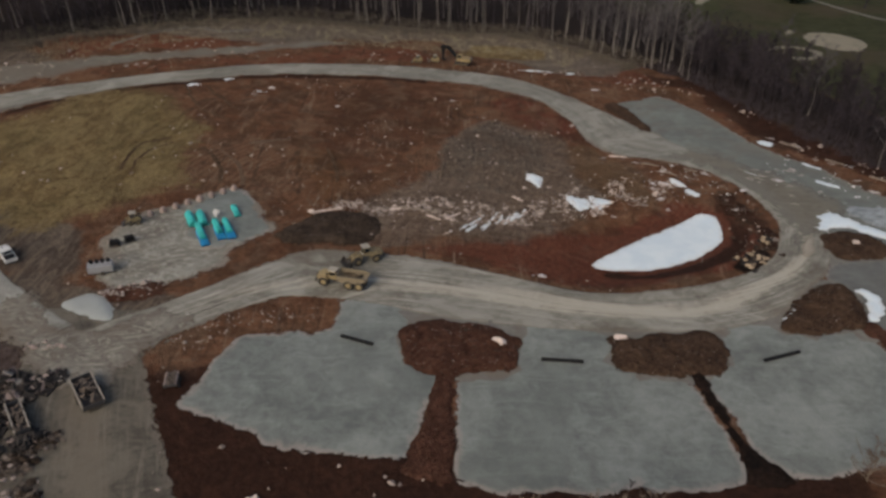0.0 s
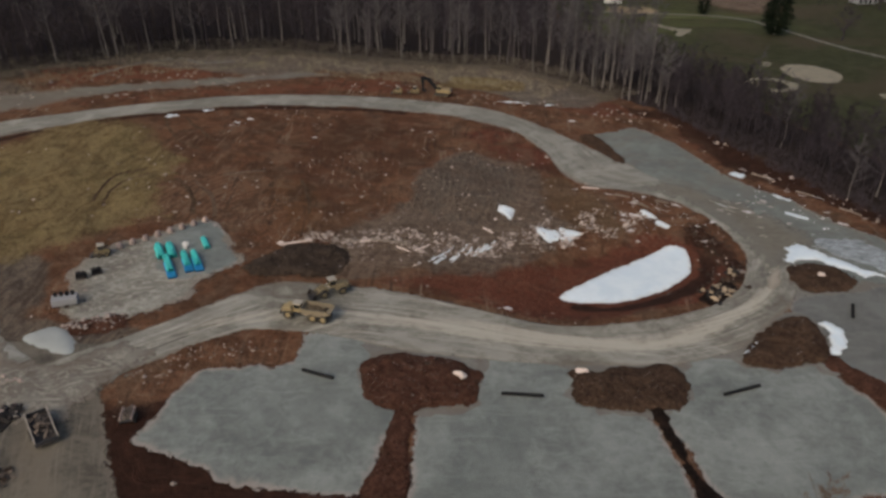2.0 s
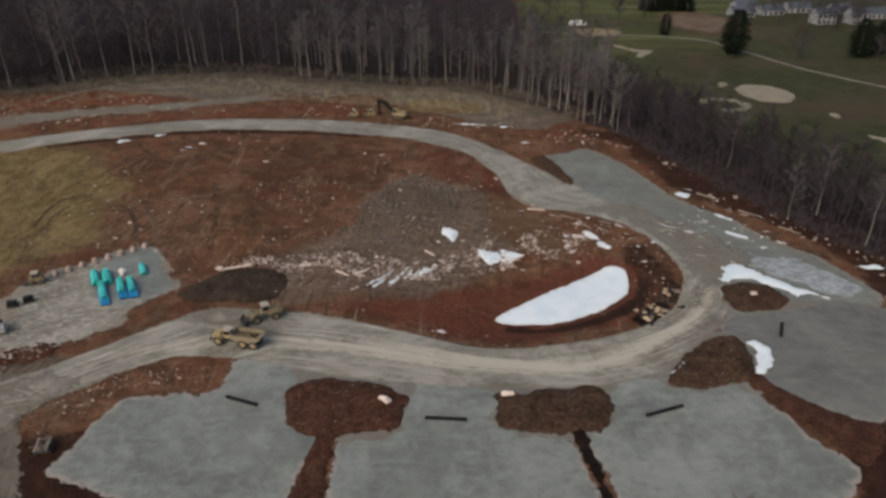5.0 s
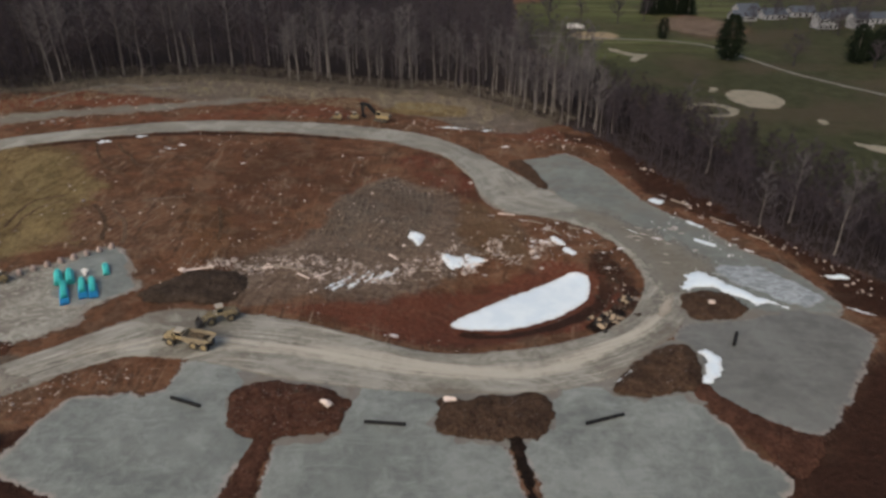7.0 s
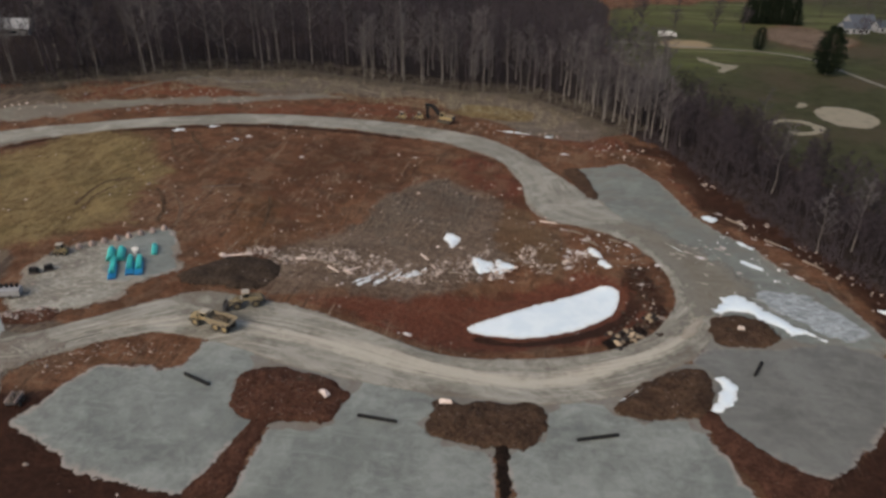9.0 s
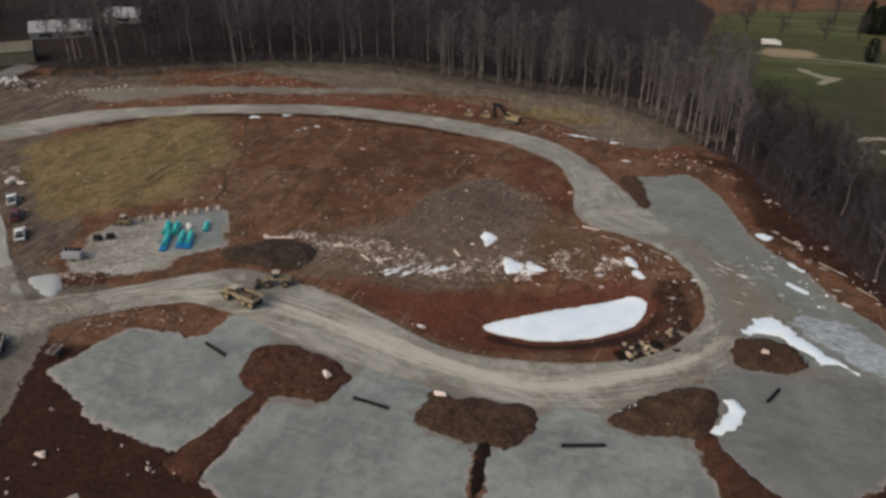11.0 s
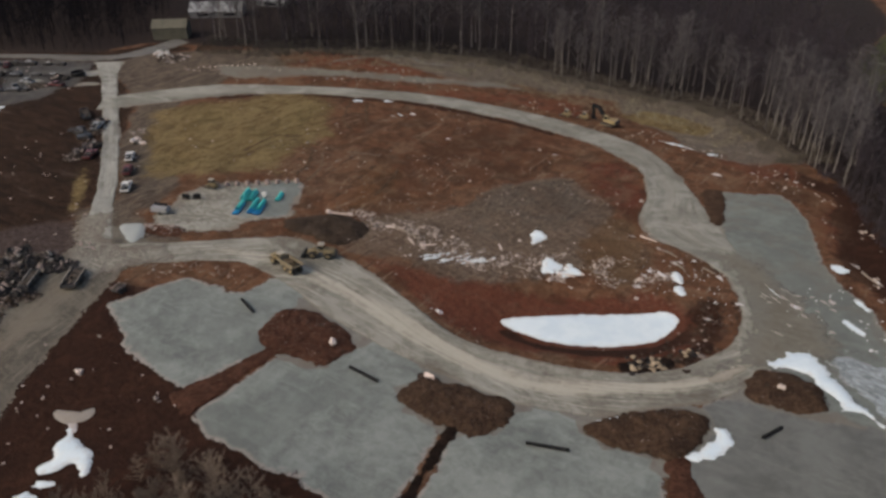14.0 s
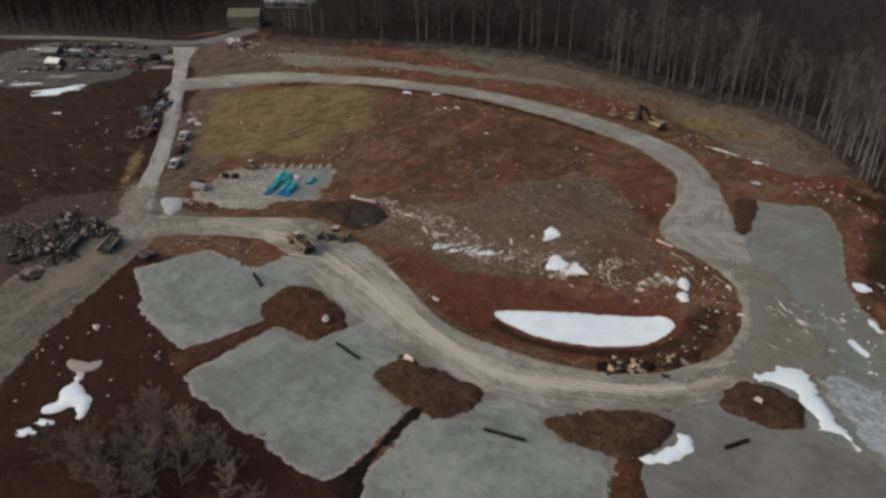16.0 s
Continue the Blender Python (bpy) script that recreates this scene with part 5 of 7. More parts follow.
def bare_tree(seed, high, limbs, twigs, spread_out=0.2, bole=0.4, trunk_r=0.2, twig_r=0.035):
    """Trunk and crown of a leafless tree: limbs, branches and many twigs."""
    r = random.Random(seed)
    trunk, tf, crown, cf = [], [], [], []
    spine, lean = [np.zeros(3) - np.array((0, 0, 0.4))], (r.uniform(-0.05, 0.05), r.uniform(-0.05, 0.05))
    parts_n = 5
    for k in range(1, parts_n + 1):
        h = high * 0.97 * k / parts_n
        spine.append(np.array((lean[0] * h + r.uniform(-0.25, 0.25), lean[1] * h + r.uniform(-0.25, 0.25), h)))
    rad = [trunk_r * (1 - 0.9 * (k / parts_n) ** 0.9) for k in range(parts_n + 1)]
    rad[0] = trunk_r * 1.25
    for k in range(parts_n):
        tube_rows(trunk, tf, spine[k], spine[k + 1], rad[k], rad[k + 1], 6)

    def along(u):
        f = u * parts_n
        i = min(int(f), parts_n - 1)
        return spine[i] + (spine[i + 1] - spine[i]) * (f - i)

    ends = []
    for k in range(limbs):
        u = bole + (0.97 - bole) * (k + r.random() * 0.8) / limbs
        a, w = along(u), r.uniform(0, math.tau)
        reach = high * spread_out * (1.15 - 0.75 * (u - bole) / (1 - bole)) * r.uniform(0.6, 1.25)
        rise = reach * r.uniform(0.55, 1.2)
        mid = a + np.array((math.cos(w) * reach * 0.5, math.sin(w) * reach * 0.5, rise * 0.4))
        b = a + np.array((math.cos(w) * reach + r.uniform(-0.4, 0.4), math.sin(w) * reach + r.uniform(-0.4, 0.4), rise))
        lr = trunk_r * 0.34 * (1.2 - u)
        tube_rows(crown, cf, a, mid, lr + 0.02, lr * 0.7 + 0.015, 4)
        tube_rows(crown, cf, mid, b, lr * 0.7 + 0.015, 0.015, 3)
        ends += [(a, mid), (mid, b), (mid, b)]
    for k in range(twigs):
        a, b = r.choice(ends)
        p = a + (b - a) * r.uniform(0.25, 1.0)
        d = np.array((r.gauss(0, 1), r.gauss(0, 1), r.gauss(0.75, 0.7)))
        d = d / np.linalg.norm(d) * high * r.uniform(0.035, 0.10)
        tube_rows(crown, cf, p, p + d, twig_r * r.uniform(0.6, 1.2), 0, 3)
    return (trunk, tf), (crown, cf)


def inside_one(x, y, ring):
    return bool(inside(np.array([x]), np.array([y]), ring)[0])


tree_kinds, dark_kinds = [], []
for k, (high, limbs, twigs, wide, bole, thick) in enumerate(((25, 20, 520, 0.17, 0.36, 0.25), (22, 19, 500, 0.19, 0.34, 0.20), (27, 21, 540, 0.16, 0.42, 0.28), (18, 18, 420, 0.21, 0.30, 0.17), (14, 18, 420, 0.25, 0.20, 0.14), (23, 18, 480, 0.18, 0.38, 0.19))):
    (tv, tf), (cv, cf) = bare_tree(300 + k, high, limbs, twigs, wide, bole, thick, 0.042)
    tree_kinds.append((mesh_of("trunk", tv, tf, MAT_BARK, True), mesh_of("crown", cv, cf, MAT_TWIG), high))
    # Two kinds are repeated in the darker bark.
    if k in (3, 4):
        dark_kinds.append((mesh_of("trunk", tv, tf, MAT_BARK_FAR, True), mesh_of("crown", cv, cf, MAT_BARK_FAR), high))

tree_kinds += dark_kinds


def plant(kind, x, y, scale, turn, label, group):
    trunk, crown, _ = tree_kinds[kind]
    t = new("bare_tree")
    t.matrix_world = Matrix.Translation((x, y, ground_z(x, y))) @ Matrix.Rotation(turn, 4, "Z") @ Matrix.Scale(scale, 4)
    tagged(t, label, "tree", group)
    for nm, me in (("trunk", trunk), ("crown", crown)):
        ob = new(nm, me)
        ob.parent = t
    return t


edge_line = smooth_ring(WOODS_EDGE[5:], 1.0, False)
rng = random.Random(5)
planted = []
while len(planted) < 285:
    k = rng.randrange(len(edge_line) - 1)
    (ax, ay), (bx, by) = edge_line[k], edge_line[k + 1]
    n = np.array((-(by - ay), bx - ax)) / (math.hypot(bx - ax, by - ay) + 1e-9)
    deep = rng.random() ** 1.5 * 24
    x, y = ax + n[0] * deep, ay + n[1] * deep
    if not inside_one(x, y, WOODS) or any((x - px_) ** 2 + (y - py_) ** 2 < 5.5 for px_, py_ in planted):
        continue
    planted.append((x, y))
    right = x > 74
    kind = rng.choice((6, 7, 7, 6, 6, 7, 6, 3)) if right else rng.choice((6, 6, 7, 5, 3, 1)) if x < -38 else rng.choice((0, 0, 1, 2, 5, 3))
    plant(kind, x, y, rng.uniform(0.68, 1.15) * (1.25 if x < -38 else 1.0), rng.uniform(0, 6.28), "tall leafless grey-barked tree at the edge of the woods", "edge-of-woods trees")


def wood_behind(name, count, region, seed, height_range, twigs, twig_r, mat=MAT_BARK_FAR):
    """The depth of the woods: many bare trees in one mesh."""
    r, verts, faces, n = np.random.RandomState(seed), [], [], 0
    stock = []
    for k in range(7):
        one, two = bare_tree(700 + seed * 10 + k, 22, 8, twigs, 0.17, 0.35, 0.2, twig_r)
        v = np.array(one[0] + two[0])
        off = len(one[0])
        fs = one[1] + [tuple(i + off for i in f) for f in two[1]]
        stock.append((v, fs))
    ring = np.array(region)
    (x0, y0), (x1, y1) = ring.min(0), ring.max(0)
    all_v, base, done = [], 0, 0
    while done < count:
        px_, py_ = r.uniform(x0, x1, 4000), r.uniform(y0, y1, 4000)
        ok = inside(px_, py_, region) & (edge_distance(px_, py_, region) > 3)
        px_, py_ = px_[ok], py_[ok]
        for x, y, z in zip(px_, py_, terrain(px_, py_)):
            if done >= count:
                break
            v, fs = stock[r.randint(7)]
            s, w = r.uniform(*height_range) / 22, r.uniform(0, math.tau)
            c, q = math.cos(w) * s, math.sin(w) * s
            all_v.append(np.stack([v[:, 0] * c - v[:, 1] * q + x, v[:, 0] * q + v[:, 1] * c + y, v[:, 2] * s + z], 1))
            faces += [tuple(i + base for i in f) for f in fs]
            base += len(v)
            done += 1
    me = mesh_of(name, np.concatenate(all_v), faces, mat)
    return tagged(new(name, me), "dense grey-brown leafless woodland", "woods", kind="stuff")


BACK_WOODS = [(-168, 200), (-150, 194), (-122, 208), (-88, 235), (-53, 254), (-28, 256), (10, 260), (27, 263), (47, 246), (58, 234), (84, 260), (74, 305), (58, 350), (40, 400), (-60, 430), (-190, 420), (-260, 300)]
STRIP_WOODS = [(58, 234), (66, 222), (76, 208), (85, 184), (93, 162), (100.5, 145), (107, 132), (116, 117), (127, 97), (142, 72), (164, 84), (142, 118), (128, 146), (116, 172), (104, 204), (92, 248), (84, 260)]
LEFT_WOODS = [(-330, 94), (-254, 129), (-224, 141), (-198, 152), (-180, 161), (-173, 176), (-180, 196), (-205, 236), (-330, 236)]
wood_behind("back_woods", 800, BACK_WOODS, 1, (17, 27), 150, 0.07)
wood_behind("side_woods", 420, STRIP_WOODS, 2, (8, 15), 260, 0.05, MAT_BARK_SIDE_SHADE)
wood_behind("yard_woods", 820, LEFT_WOODS, 3, (9, 18), 160, 0.085, MAT_BARK_DEEP_SHADE)


# ---- wheels and machines ----
def wheel(parent, x, y, r, wide, rim_mat):
    """A lugged tyre on a dished rim, both parts of one wheel."""
    w = wide / 2
    bm = lathe(B(), [(-w * 0.8, r * 0.55), (-w, r * 0.72), (-w * 0.9, r * 0.94), (-w * 0.5, r), (w * 0.5, r), (w * 0.9, r * 0.94), (w, r * 0.72), (w * 0.8, r * 0.55)], (0, 1, 0), (x, y, r), 18)
    for k in range(18):
        a = k * math.tau / 18
        box(bm, (x + math.cos(a) * r, y + (0.22 if k % 2 else -0.22) * wide, r + math.sin(a) * r), (0.07 * r, wide * 0.5, 0.16 * r), (0, -math.degrees(a), 0), 0)
    hub = part("wheel", bm, MAT_TYRE, parent)
    bm = lathe(B(), [(-w * 0.7, r * 0.1), (-w * 0.55, r * 0.5), (-w * 0.8, r * 0.56), (w * 0.8, r * 0.56), (w * 0.55, r * 0.5), (w * 0.7, r * 0.1)], (0, 1, 0), (x, y, r), 14)
    rod(bm, (x, y - w * 0.75, r), (x, y + w * 0.75, r), r * 0.16, n=10)
    part("rim", bm, rim_mat, hub)
    return hub


def cab_windows(parent, x0, x1, half, z0, z1):
    for sgn in (1, -1):
        part("window", box(B(), ((x0 + x1) / 2, sgn * (half + 0.012), (z0 + z1) / 2), ((x1 - x0) * 0.82, 0.03, (z1 - z0) * 0.8), bevel=0.01), MAT_GLASS, parent)
    for xx in (x0 - 0.012, x1 + 0.012):
        part("windscreen", box(B(), (xx, 0, (z0 + z1) / 2), (0.03, half * 1.65, (z1 - z0) * 0.8), bevel=0.01), MAT_GLASS, parent)


def dump_truck(x, y, heading):
    t = thing("articulated_dump_truck", "muddy yellow articulated dump truck loaded with dry soil", "dump truck", standing(x, y, heading, 4, -0.14) @ Matrix.Scale(0.88, 4))
    hood = slab(B(), [(2.4, 1.0), (4.6, 1.0), (4.75, 1.3), (4.6, 1.9), (2.5, 2.25), (2.4, 2.0)], -0.75, 0.75, 0.06)
    part("hood", hood, MAT_YELLOW, t)
    part("bumper", box(B(), (4.7, 0, 0.95), (0.3, 2.5, 0.5)), MAT_STEEL, t)
    part("grille", box(B(), (4.72, 0, 1.55), (0.08, 1.1, 0.55), bevel=0.01), MAT_BLACK, t)
    cab = part("cab", box(B(), (1.7, 0, 2.2), (1.5, 1.55, 1.7), top=(0.85, 0.9), bevel=0.07), MAT_YELLOW, t)
    cab_windows(cab, 0.98, 2.42, 0.74, 2.05, 2.95)
    part("roof", box(B(), (1.7, 0, 3.1), (1.6, 1.6, 0.12)), MAT_DUSTY, cab, "pale dusty cab roof")
    for sgn in (1, -1):
        part("mudguard", slab(B(), [(2.2, 1.6), (2.5, 1.95), (4.0, 1.95), (4.35, 1.6), (4.2, 1.6), (3.95, 1.85), (2.55, 1.85), (2.35, 1.6)], sgn * 0.8, sgn * 1.45), MAT_YELLOW, t)
        part("mirror", box(B(), (2.5, sgn * 1.3, 2.6), (0.08, 0.25, 0.4), bevel=0.02), MAT_BLACK, t)
        part("frame_rail", box(B(), (-1.6, sgn * 0.45, 1.0), (6.4, 0.22, 0.4)), MAT_STEEL, t)
        for wx_ in (3.2, -1.5, -3.5):
            wheel(t, wx_, sgn * 1.15, 0.9, 0.68, MAT_YELLOW)
    part("articulation_joint", rod(B(), (0.7, 0, 0.7), (0.7, 0, 1.5), 0.3), MAT_STEEL, t)
    part("exhaust_stack", rod(B(), (2.6, 0.95, 1.5), (2.6, 0.95, 3.0), 0.09), MAT_STEEL, t)
    bed = B()
    side = [(0.6, 1.9), (-0.2, 1.35), (-3.6, 1.5), (-5.0, 2.35), (-4.9, 2.5), (-3.9, 2.75), (0.5, 2.85)]
    for sgn in (1, -1):
        slab(bed, side, sgn * 1.3, sgn * 1.42, 0.0)
    slab(bed, [(0.6, 1.9), (-0.2, 1.35), (-3.6, 1.5), (-5.0, 2.35), (-4.95, 2.45), (-3.55, 1.62), (-0.2, 1.47), (0.5, 2.0)], -1.3, 1.3)
    box(bed, (0.55, 0, 2.4), (0.14, 2.84, 1.0), bevel=0.02)
    bed = part("dump_bed", bed, MAT_BED, t)
    part("soil_load", lump(B(), (-1.9, 0, 2.15), (2.3, 1.22, 0.75), 91, 0.8), MAT_LOAD, bed, "dry brown soil filling the bed")
    for sgn in (1, -1):
        part("bed_rail", box(B(), (-1.7, sgn * 1.4, 2.84), (4.5, 0.2, 0.14), (0, 1.3, 0)), MAT_STEEL, bed)
        for xx in (-0.6, -1.8, -3.0):
            part("rib", box(B(), (xx, sgn * 1.47, 2.1), (0.14, 0.12, 1.2), bevel=0.02), MAT_BED, bed)
    return t


def wheel_loader(x, y, heading, label, group):
    t = thing("wheel_loader", label, "wheel loader", standing(x, y, heading, 3, -0.14) @ Matrix.Scale(0.9, 4), group)
    part("engine_cover", slab(B(), [(-3.3, 1.0), (-0.6, 1.0), (-0.6, 2.2), (-1.2, 2.3), (-3.0, 2.05), (-3.3, 1.8)], -0.85, 0.85, 0.08), MAT_MUDDY, t)
    part("counterweight", box(B(), (-3.35, 0, 1.15), (0.45, 2.2, 0.7), bevel=0.1), MAT_STEEL, t)
    cab = part("cab", box(B(), (0.0, 0, 2.45), (1.35, 1.5, 1.7), top=(0.9, 0.92), bevel=0.06), MAT_MUDDY, t)
    cab_windows(cab, -0.66, 0.66, 0.73, 2.15, 3.15)
    part("roof", box(B(), (0, 0, 3.35), (1.5, 1.6, 0.12)), MAT_DUSTY, cab, "pale dusty cab roof")
    part("front_frame", box(B(), (1.7, 0, 1.2), (1.9, 1.1, 0.9), bevel=0.08), MAT_MUDDY, t)
    for sgn in (1, -1):
        part("lift_arm", slab(B(), [(1.2, 2.0), (1.6, 2.1), (3.2, 1.2), (3.7, 0.7), (3.5, 0.55), (3.0, 0.9), (1.5, 1.75)], sgn * 0.55, sgn * 0.75, 0.0), MAT_MUDDY, t)
        part("hydraulic_ram", rod(B(), (1.3, sgn * 0.4, 1.3), (2.8, sgn * 0.4, 1.25), 0.08), MAT_STEEL, t)
        part("mudguard", slab(B(), [(-2.9, 1.6), (-2.6, 1.85), (-1.2, 1.85), (-0.9, 1.6), (-1.0, 1.55), (-1.25, 1.75), (-2.55, 1.75), (-2.8, 1.55)], sgn * 0.86, sgn * 1.4), MAT_MUDDY, t)
        part("headlight", box(B(), (0.75, sgn * 0.6, 2.0), (0.12, 0.22, 0.18), bevel=0.03), MAT_WHITE, t)
        for wx_ in (1.9, -1.75):
            wheel(t, wx_, sgn * 1.05, 0.82, 0.62, MAT_MUDDY)
    bucket = B()
    prof = [(3.5, 0.2), (4.6, 0.16), (4.62, 0.24), (3.75, 0.32), (3.6, 0.75), (3.8, 1.25), (3.7, 1.32), (3.45, 0.8)]
    slab(bucket, prof, -1.45, 1.45)
    for sgn in (1, -1):
        slab(bucket, [(3.5, 0.2), (4.55, 0.2), (3.85, 1.3), (3.5, 0.85)], sgn * 1.45, sgn * 1.38)
    part("bucket", bucket, MAT_STEEL, t)
    part("exhaust_stack", rod(B(), (-1.8, 0.3, 2.1), (-1.8, 0.3, 2.9), 0.07), MAT_STEEL, t)
    return t


def excavator(x, y, heading):
    t = thing("tracked_excavator", "yellow tracked excavator with a raised dark boom beside the back road", "excavator", standing(x, y, heading, 3, -0.1) @ Matrix.Scale(1.15, 4))
    for sgn in (1, -1):
        track = slab(B(), [(-2.0, 0.45), (-1.7, 0.1), (1.7, 0.1), (2.0, 0.45), (1.7, 0.85), (-1.7, 0.85)], sgn * 0.9, sgn * 1.5, 0.05)
        tr = part("track", track, MAT_STEEL, t)
        for k in range(5):
            part("roller", rod(B(), (-1.3 + k * 0.65, sgn * 0.86, 0.3), (-1.3 + k * 0.65, sgn * 1.54, 0.3), 0.14), MAT_YELLOW, tr)
    part("undercarriage", box(B(), (0, 0, 0.7), (1.8, 1.8, 0.5)), MAT_STEEL, t)
    part("upper_body", slab(B(), [(1.2, 1.1), (1.3, 1.7), (-1.2, 2.0), (-2.3, 1.9), (-2.4, 1.2), (-2.0, 1.05)], -1.35, 1.35, 0.08), MAT_YELLOW, t)
    part("counterweight", box(B(), (-2.35, 0, 1.5), (0.6, 2.6, 0.9), bevel=0.15), MAT_STEEL, t)
    cab = part("cab", box(B(), (0.6, 0.85, 2.1), (1.5, 0.95, 1.6), top=(0.85, 0.95), bevel=0.06), MAT_YELLOW, t)
    part("window", box(B(), (0.62, 1.34, 2.3), (1.1, 0.03, 0.8), bevel=0.01), MAT_GLASS, cab)
    part("windscreen", box(B(), (1.32, 0.85, 2.2), (0.03, 0.75, 1.1), (0, 6, 0), bevel=0.01), MAT_GLASS, cab)
    part("boom", slab(B(), [(0.7, 1.5), (1.7, 1.3), (4.2, 3.6), (5.9, 3.9), (5.7, 4.6), (3.5, 4.4)], -0.65, 0.05, 0.03), MAT_BLACK, t)
    arm = part("stick", slab(B(), [(5.0, 4.6), (6.1, 4.4), (5.5, 1.6), (4.9, 1.6)], -0.6, 0.0, 0.02), MAT_BLACK, t)
    part("bucket", slab(B(), [(5.0, 1.7), (5.4, 1.7), (5.6, 1.1), (5.0, 0.5), (4.3, 0.6), (4.2, 0.9), (4.8, 0.9)], -0.95, 0.45, 0.02), MAT_BLACK, arm)
    part("hydraulic_ram", rod(B(), (1.4, -0.25, 1.7), (3.2, -0.25, 3.0), 0.09), MAT_STEEL, t)
    return t


def skid_steer(x, y, heading, mat, label, group="skid steers"):
    t = thing("skid_steer", label, "skid steer", standing(x, y, heading, 1.5, -0.12), group)
    part("body", box(B(), (-0.2, 0, 0.85), (2.2, 1.1, 0.9), bevel=0.08), mat, t)
    cab = part("cab", box(B(), (0.1, 0, 1.7), (1.1, 1.05, 0.95), top=(0.9, 0.95), bevel=0.05), MAT_STEEL, t)
    part("roof", box(B(), (0.1, 0, 2.22), (1.25, 1.15, 0.1)), MAT_DUSTY, cab)
    for sgn in (1, -1):
        part("lift_arm", slab(B(), [(-1.2, 1.5), (-1.0, 1.7), (1.3, 0.9), (1.6, 0.4), (1.4, 0.35), (1.1, 0.75)], sgn * 0.6, sgn * 0.72), mat, t)
        for xx in (0.55, -0.75):
            wheel(t, xx, sgn * 0.72, 0.4, 0.3, mat)
    part("bucket", slab(B(), [(1.5, 0.1), (2.2, 0.08), (2.2, 0.14), (1.65, 0.2), (1.6, 0.6), (1.45, 0.6)], -0.85, 0.85), MAT_STEEL, t)
    return t


dump_truck(-16.6, 94.4, 169)
wheel_loader(-13.6, 101.6, 208, "muddy yellow wheel loader parked beside the dump truck", "wheel loaders")
excavator(4.6, 216.0, 172)
skid_steer(-8.9, 213.9, 185, MAT_YELLOW, "small yellow skid steer with pale roof in a row")
skid_steer(-3.7, 215.8, 185, MAT_YELLOW, "small yellow skid steer with pale roof in a row")
skid_steer(-56.4, 111.0, 200, MAT_MUDDY, "muddy skid steer with a pale roof on the staging gravel")


# ---- parked vehicles ----
def pickup(x, y, heading, paint, label):
    t = thing("pickup_truck", label, "pickup truck", standing(x, y, heading, 2), "parked pickups")
    part("body", slab(B(), [(-2.7, 0.5), (2.6, 0.5), (2.75, 0.75), (2.65, 1.05), (1.3, 1.15), (-2.7, 1.15)], -0.95, 0.95, 0.06), paint, t)
    cab = part("cab", slab(B(), [(1.35, 1.12), (0.75, 1.78), (-0.75, 1.8), (-1.0, 1.12)], -0.85, 0.85, 0.05), paint, t)
    for sgn in (1, -1):
        part("side_window", slab(B(), [(1.05, 1.2), (0.65, 1.68), (-0.7, 1.7), (-0.85, 1.2)], sgn * 0.84, sgn * 0.865), MAT_GLASS, cab)
        part("headlight", box(B(), (2.68, sgn * 0.7, 0.9), (0.1, 0.35, 0.2), bevel=0.03), MAT_WHITE, t)
        for xx in (1.7, -1.65):
            wheel(t, xx, sgn * 0.85, 0.39, 0.26, MAT_STEEL)
    part("windscreen", box(B(), (1.1, 0, 1.47), (0.05, 1.5, 0.75), (0, -42, 0), 0.01), MAT_GLASS, cab)
    part("rear_window", box(B(), (-0.91, 0, 1.5), (0.04, 1.4, 0.5), (0, 20, 0), 0.01), MAT_GLASS, cab)
    part("load_bed", box(B(), (-1.85, 0, 1.165), (1.55, 1.55, 0.05), bevel=0.01), MAT_BLACK, t)
    part("bumper", box(B(), (2.78, 0, 0.6), (0.14, 1.85, 0.22)), MAT_STEEL, t)
    return t


pickup(-73.2, 99.2, 134, MAT_WHITE, "white pickup truck parked beside the access road")
pickup(-80.7, 105.2, 134, MAT_REDPAINT, "dark red pickup truck parked between white ones")
pickup(-87.6, 110.9, 136, MAT_WHITE, "white pickup truck with a clean cab by the road")
pickup(-97.6, 106.2, 120, MAT_REDPAINT, "maroon pickup truck loaded with pale boards")
pickup(-168, 126.5, 160, MAT_DARKPAINT, "dark pickup truck in the storage yard")
pickup(-157.5, 134.5, 200, MAT_REDPAINT, "red pickup truck in the storage yard")
pickup(-174.5, 123.5, 170, MAT_REDPAINT, "maroon pickup truck in the storage yard")
pickup(-169.6, 131.6, 190, MAT_SIDING, "grey pickup truck in the storage yard")
pickup(-199, 126, 150, MAT_DARKPAINT, "black pickup truck in the storage yard")
pickup(-193, 138, 140, MAT_REDPAINT, "rust-red pickup truck near the far road")
pickup(-113.6, 119.4, 120, MAT_SIDING, "grey pickup truck beside the access road")


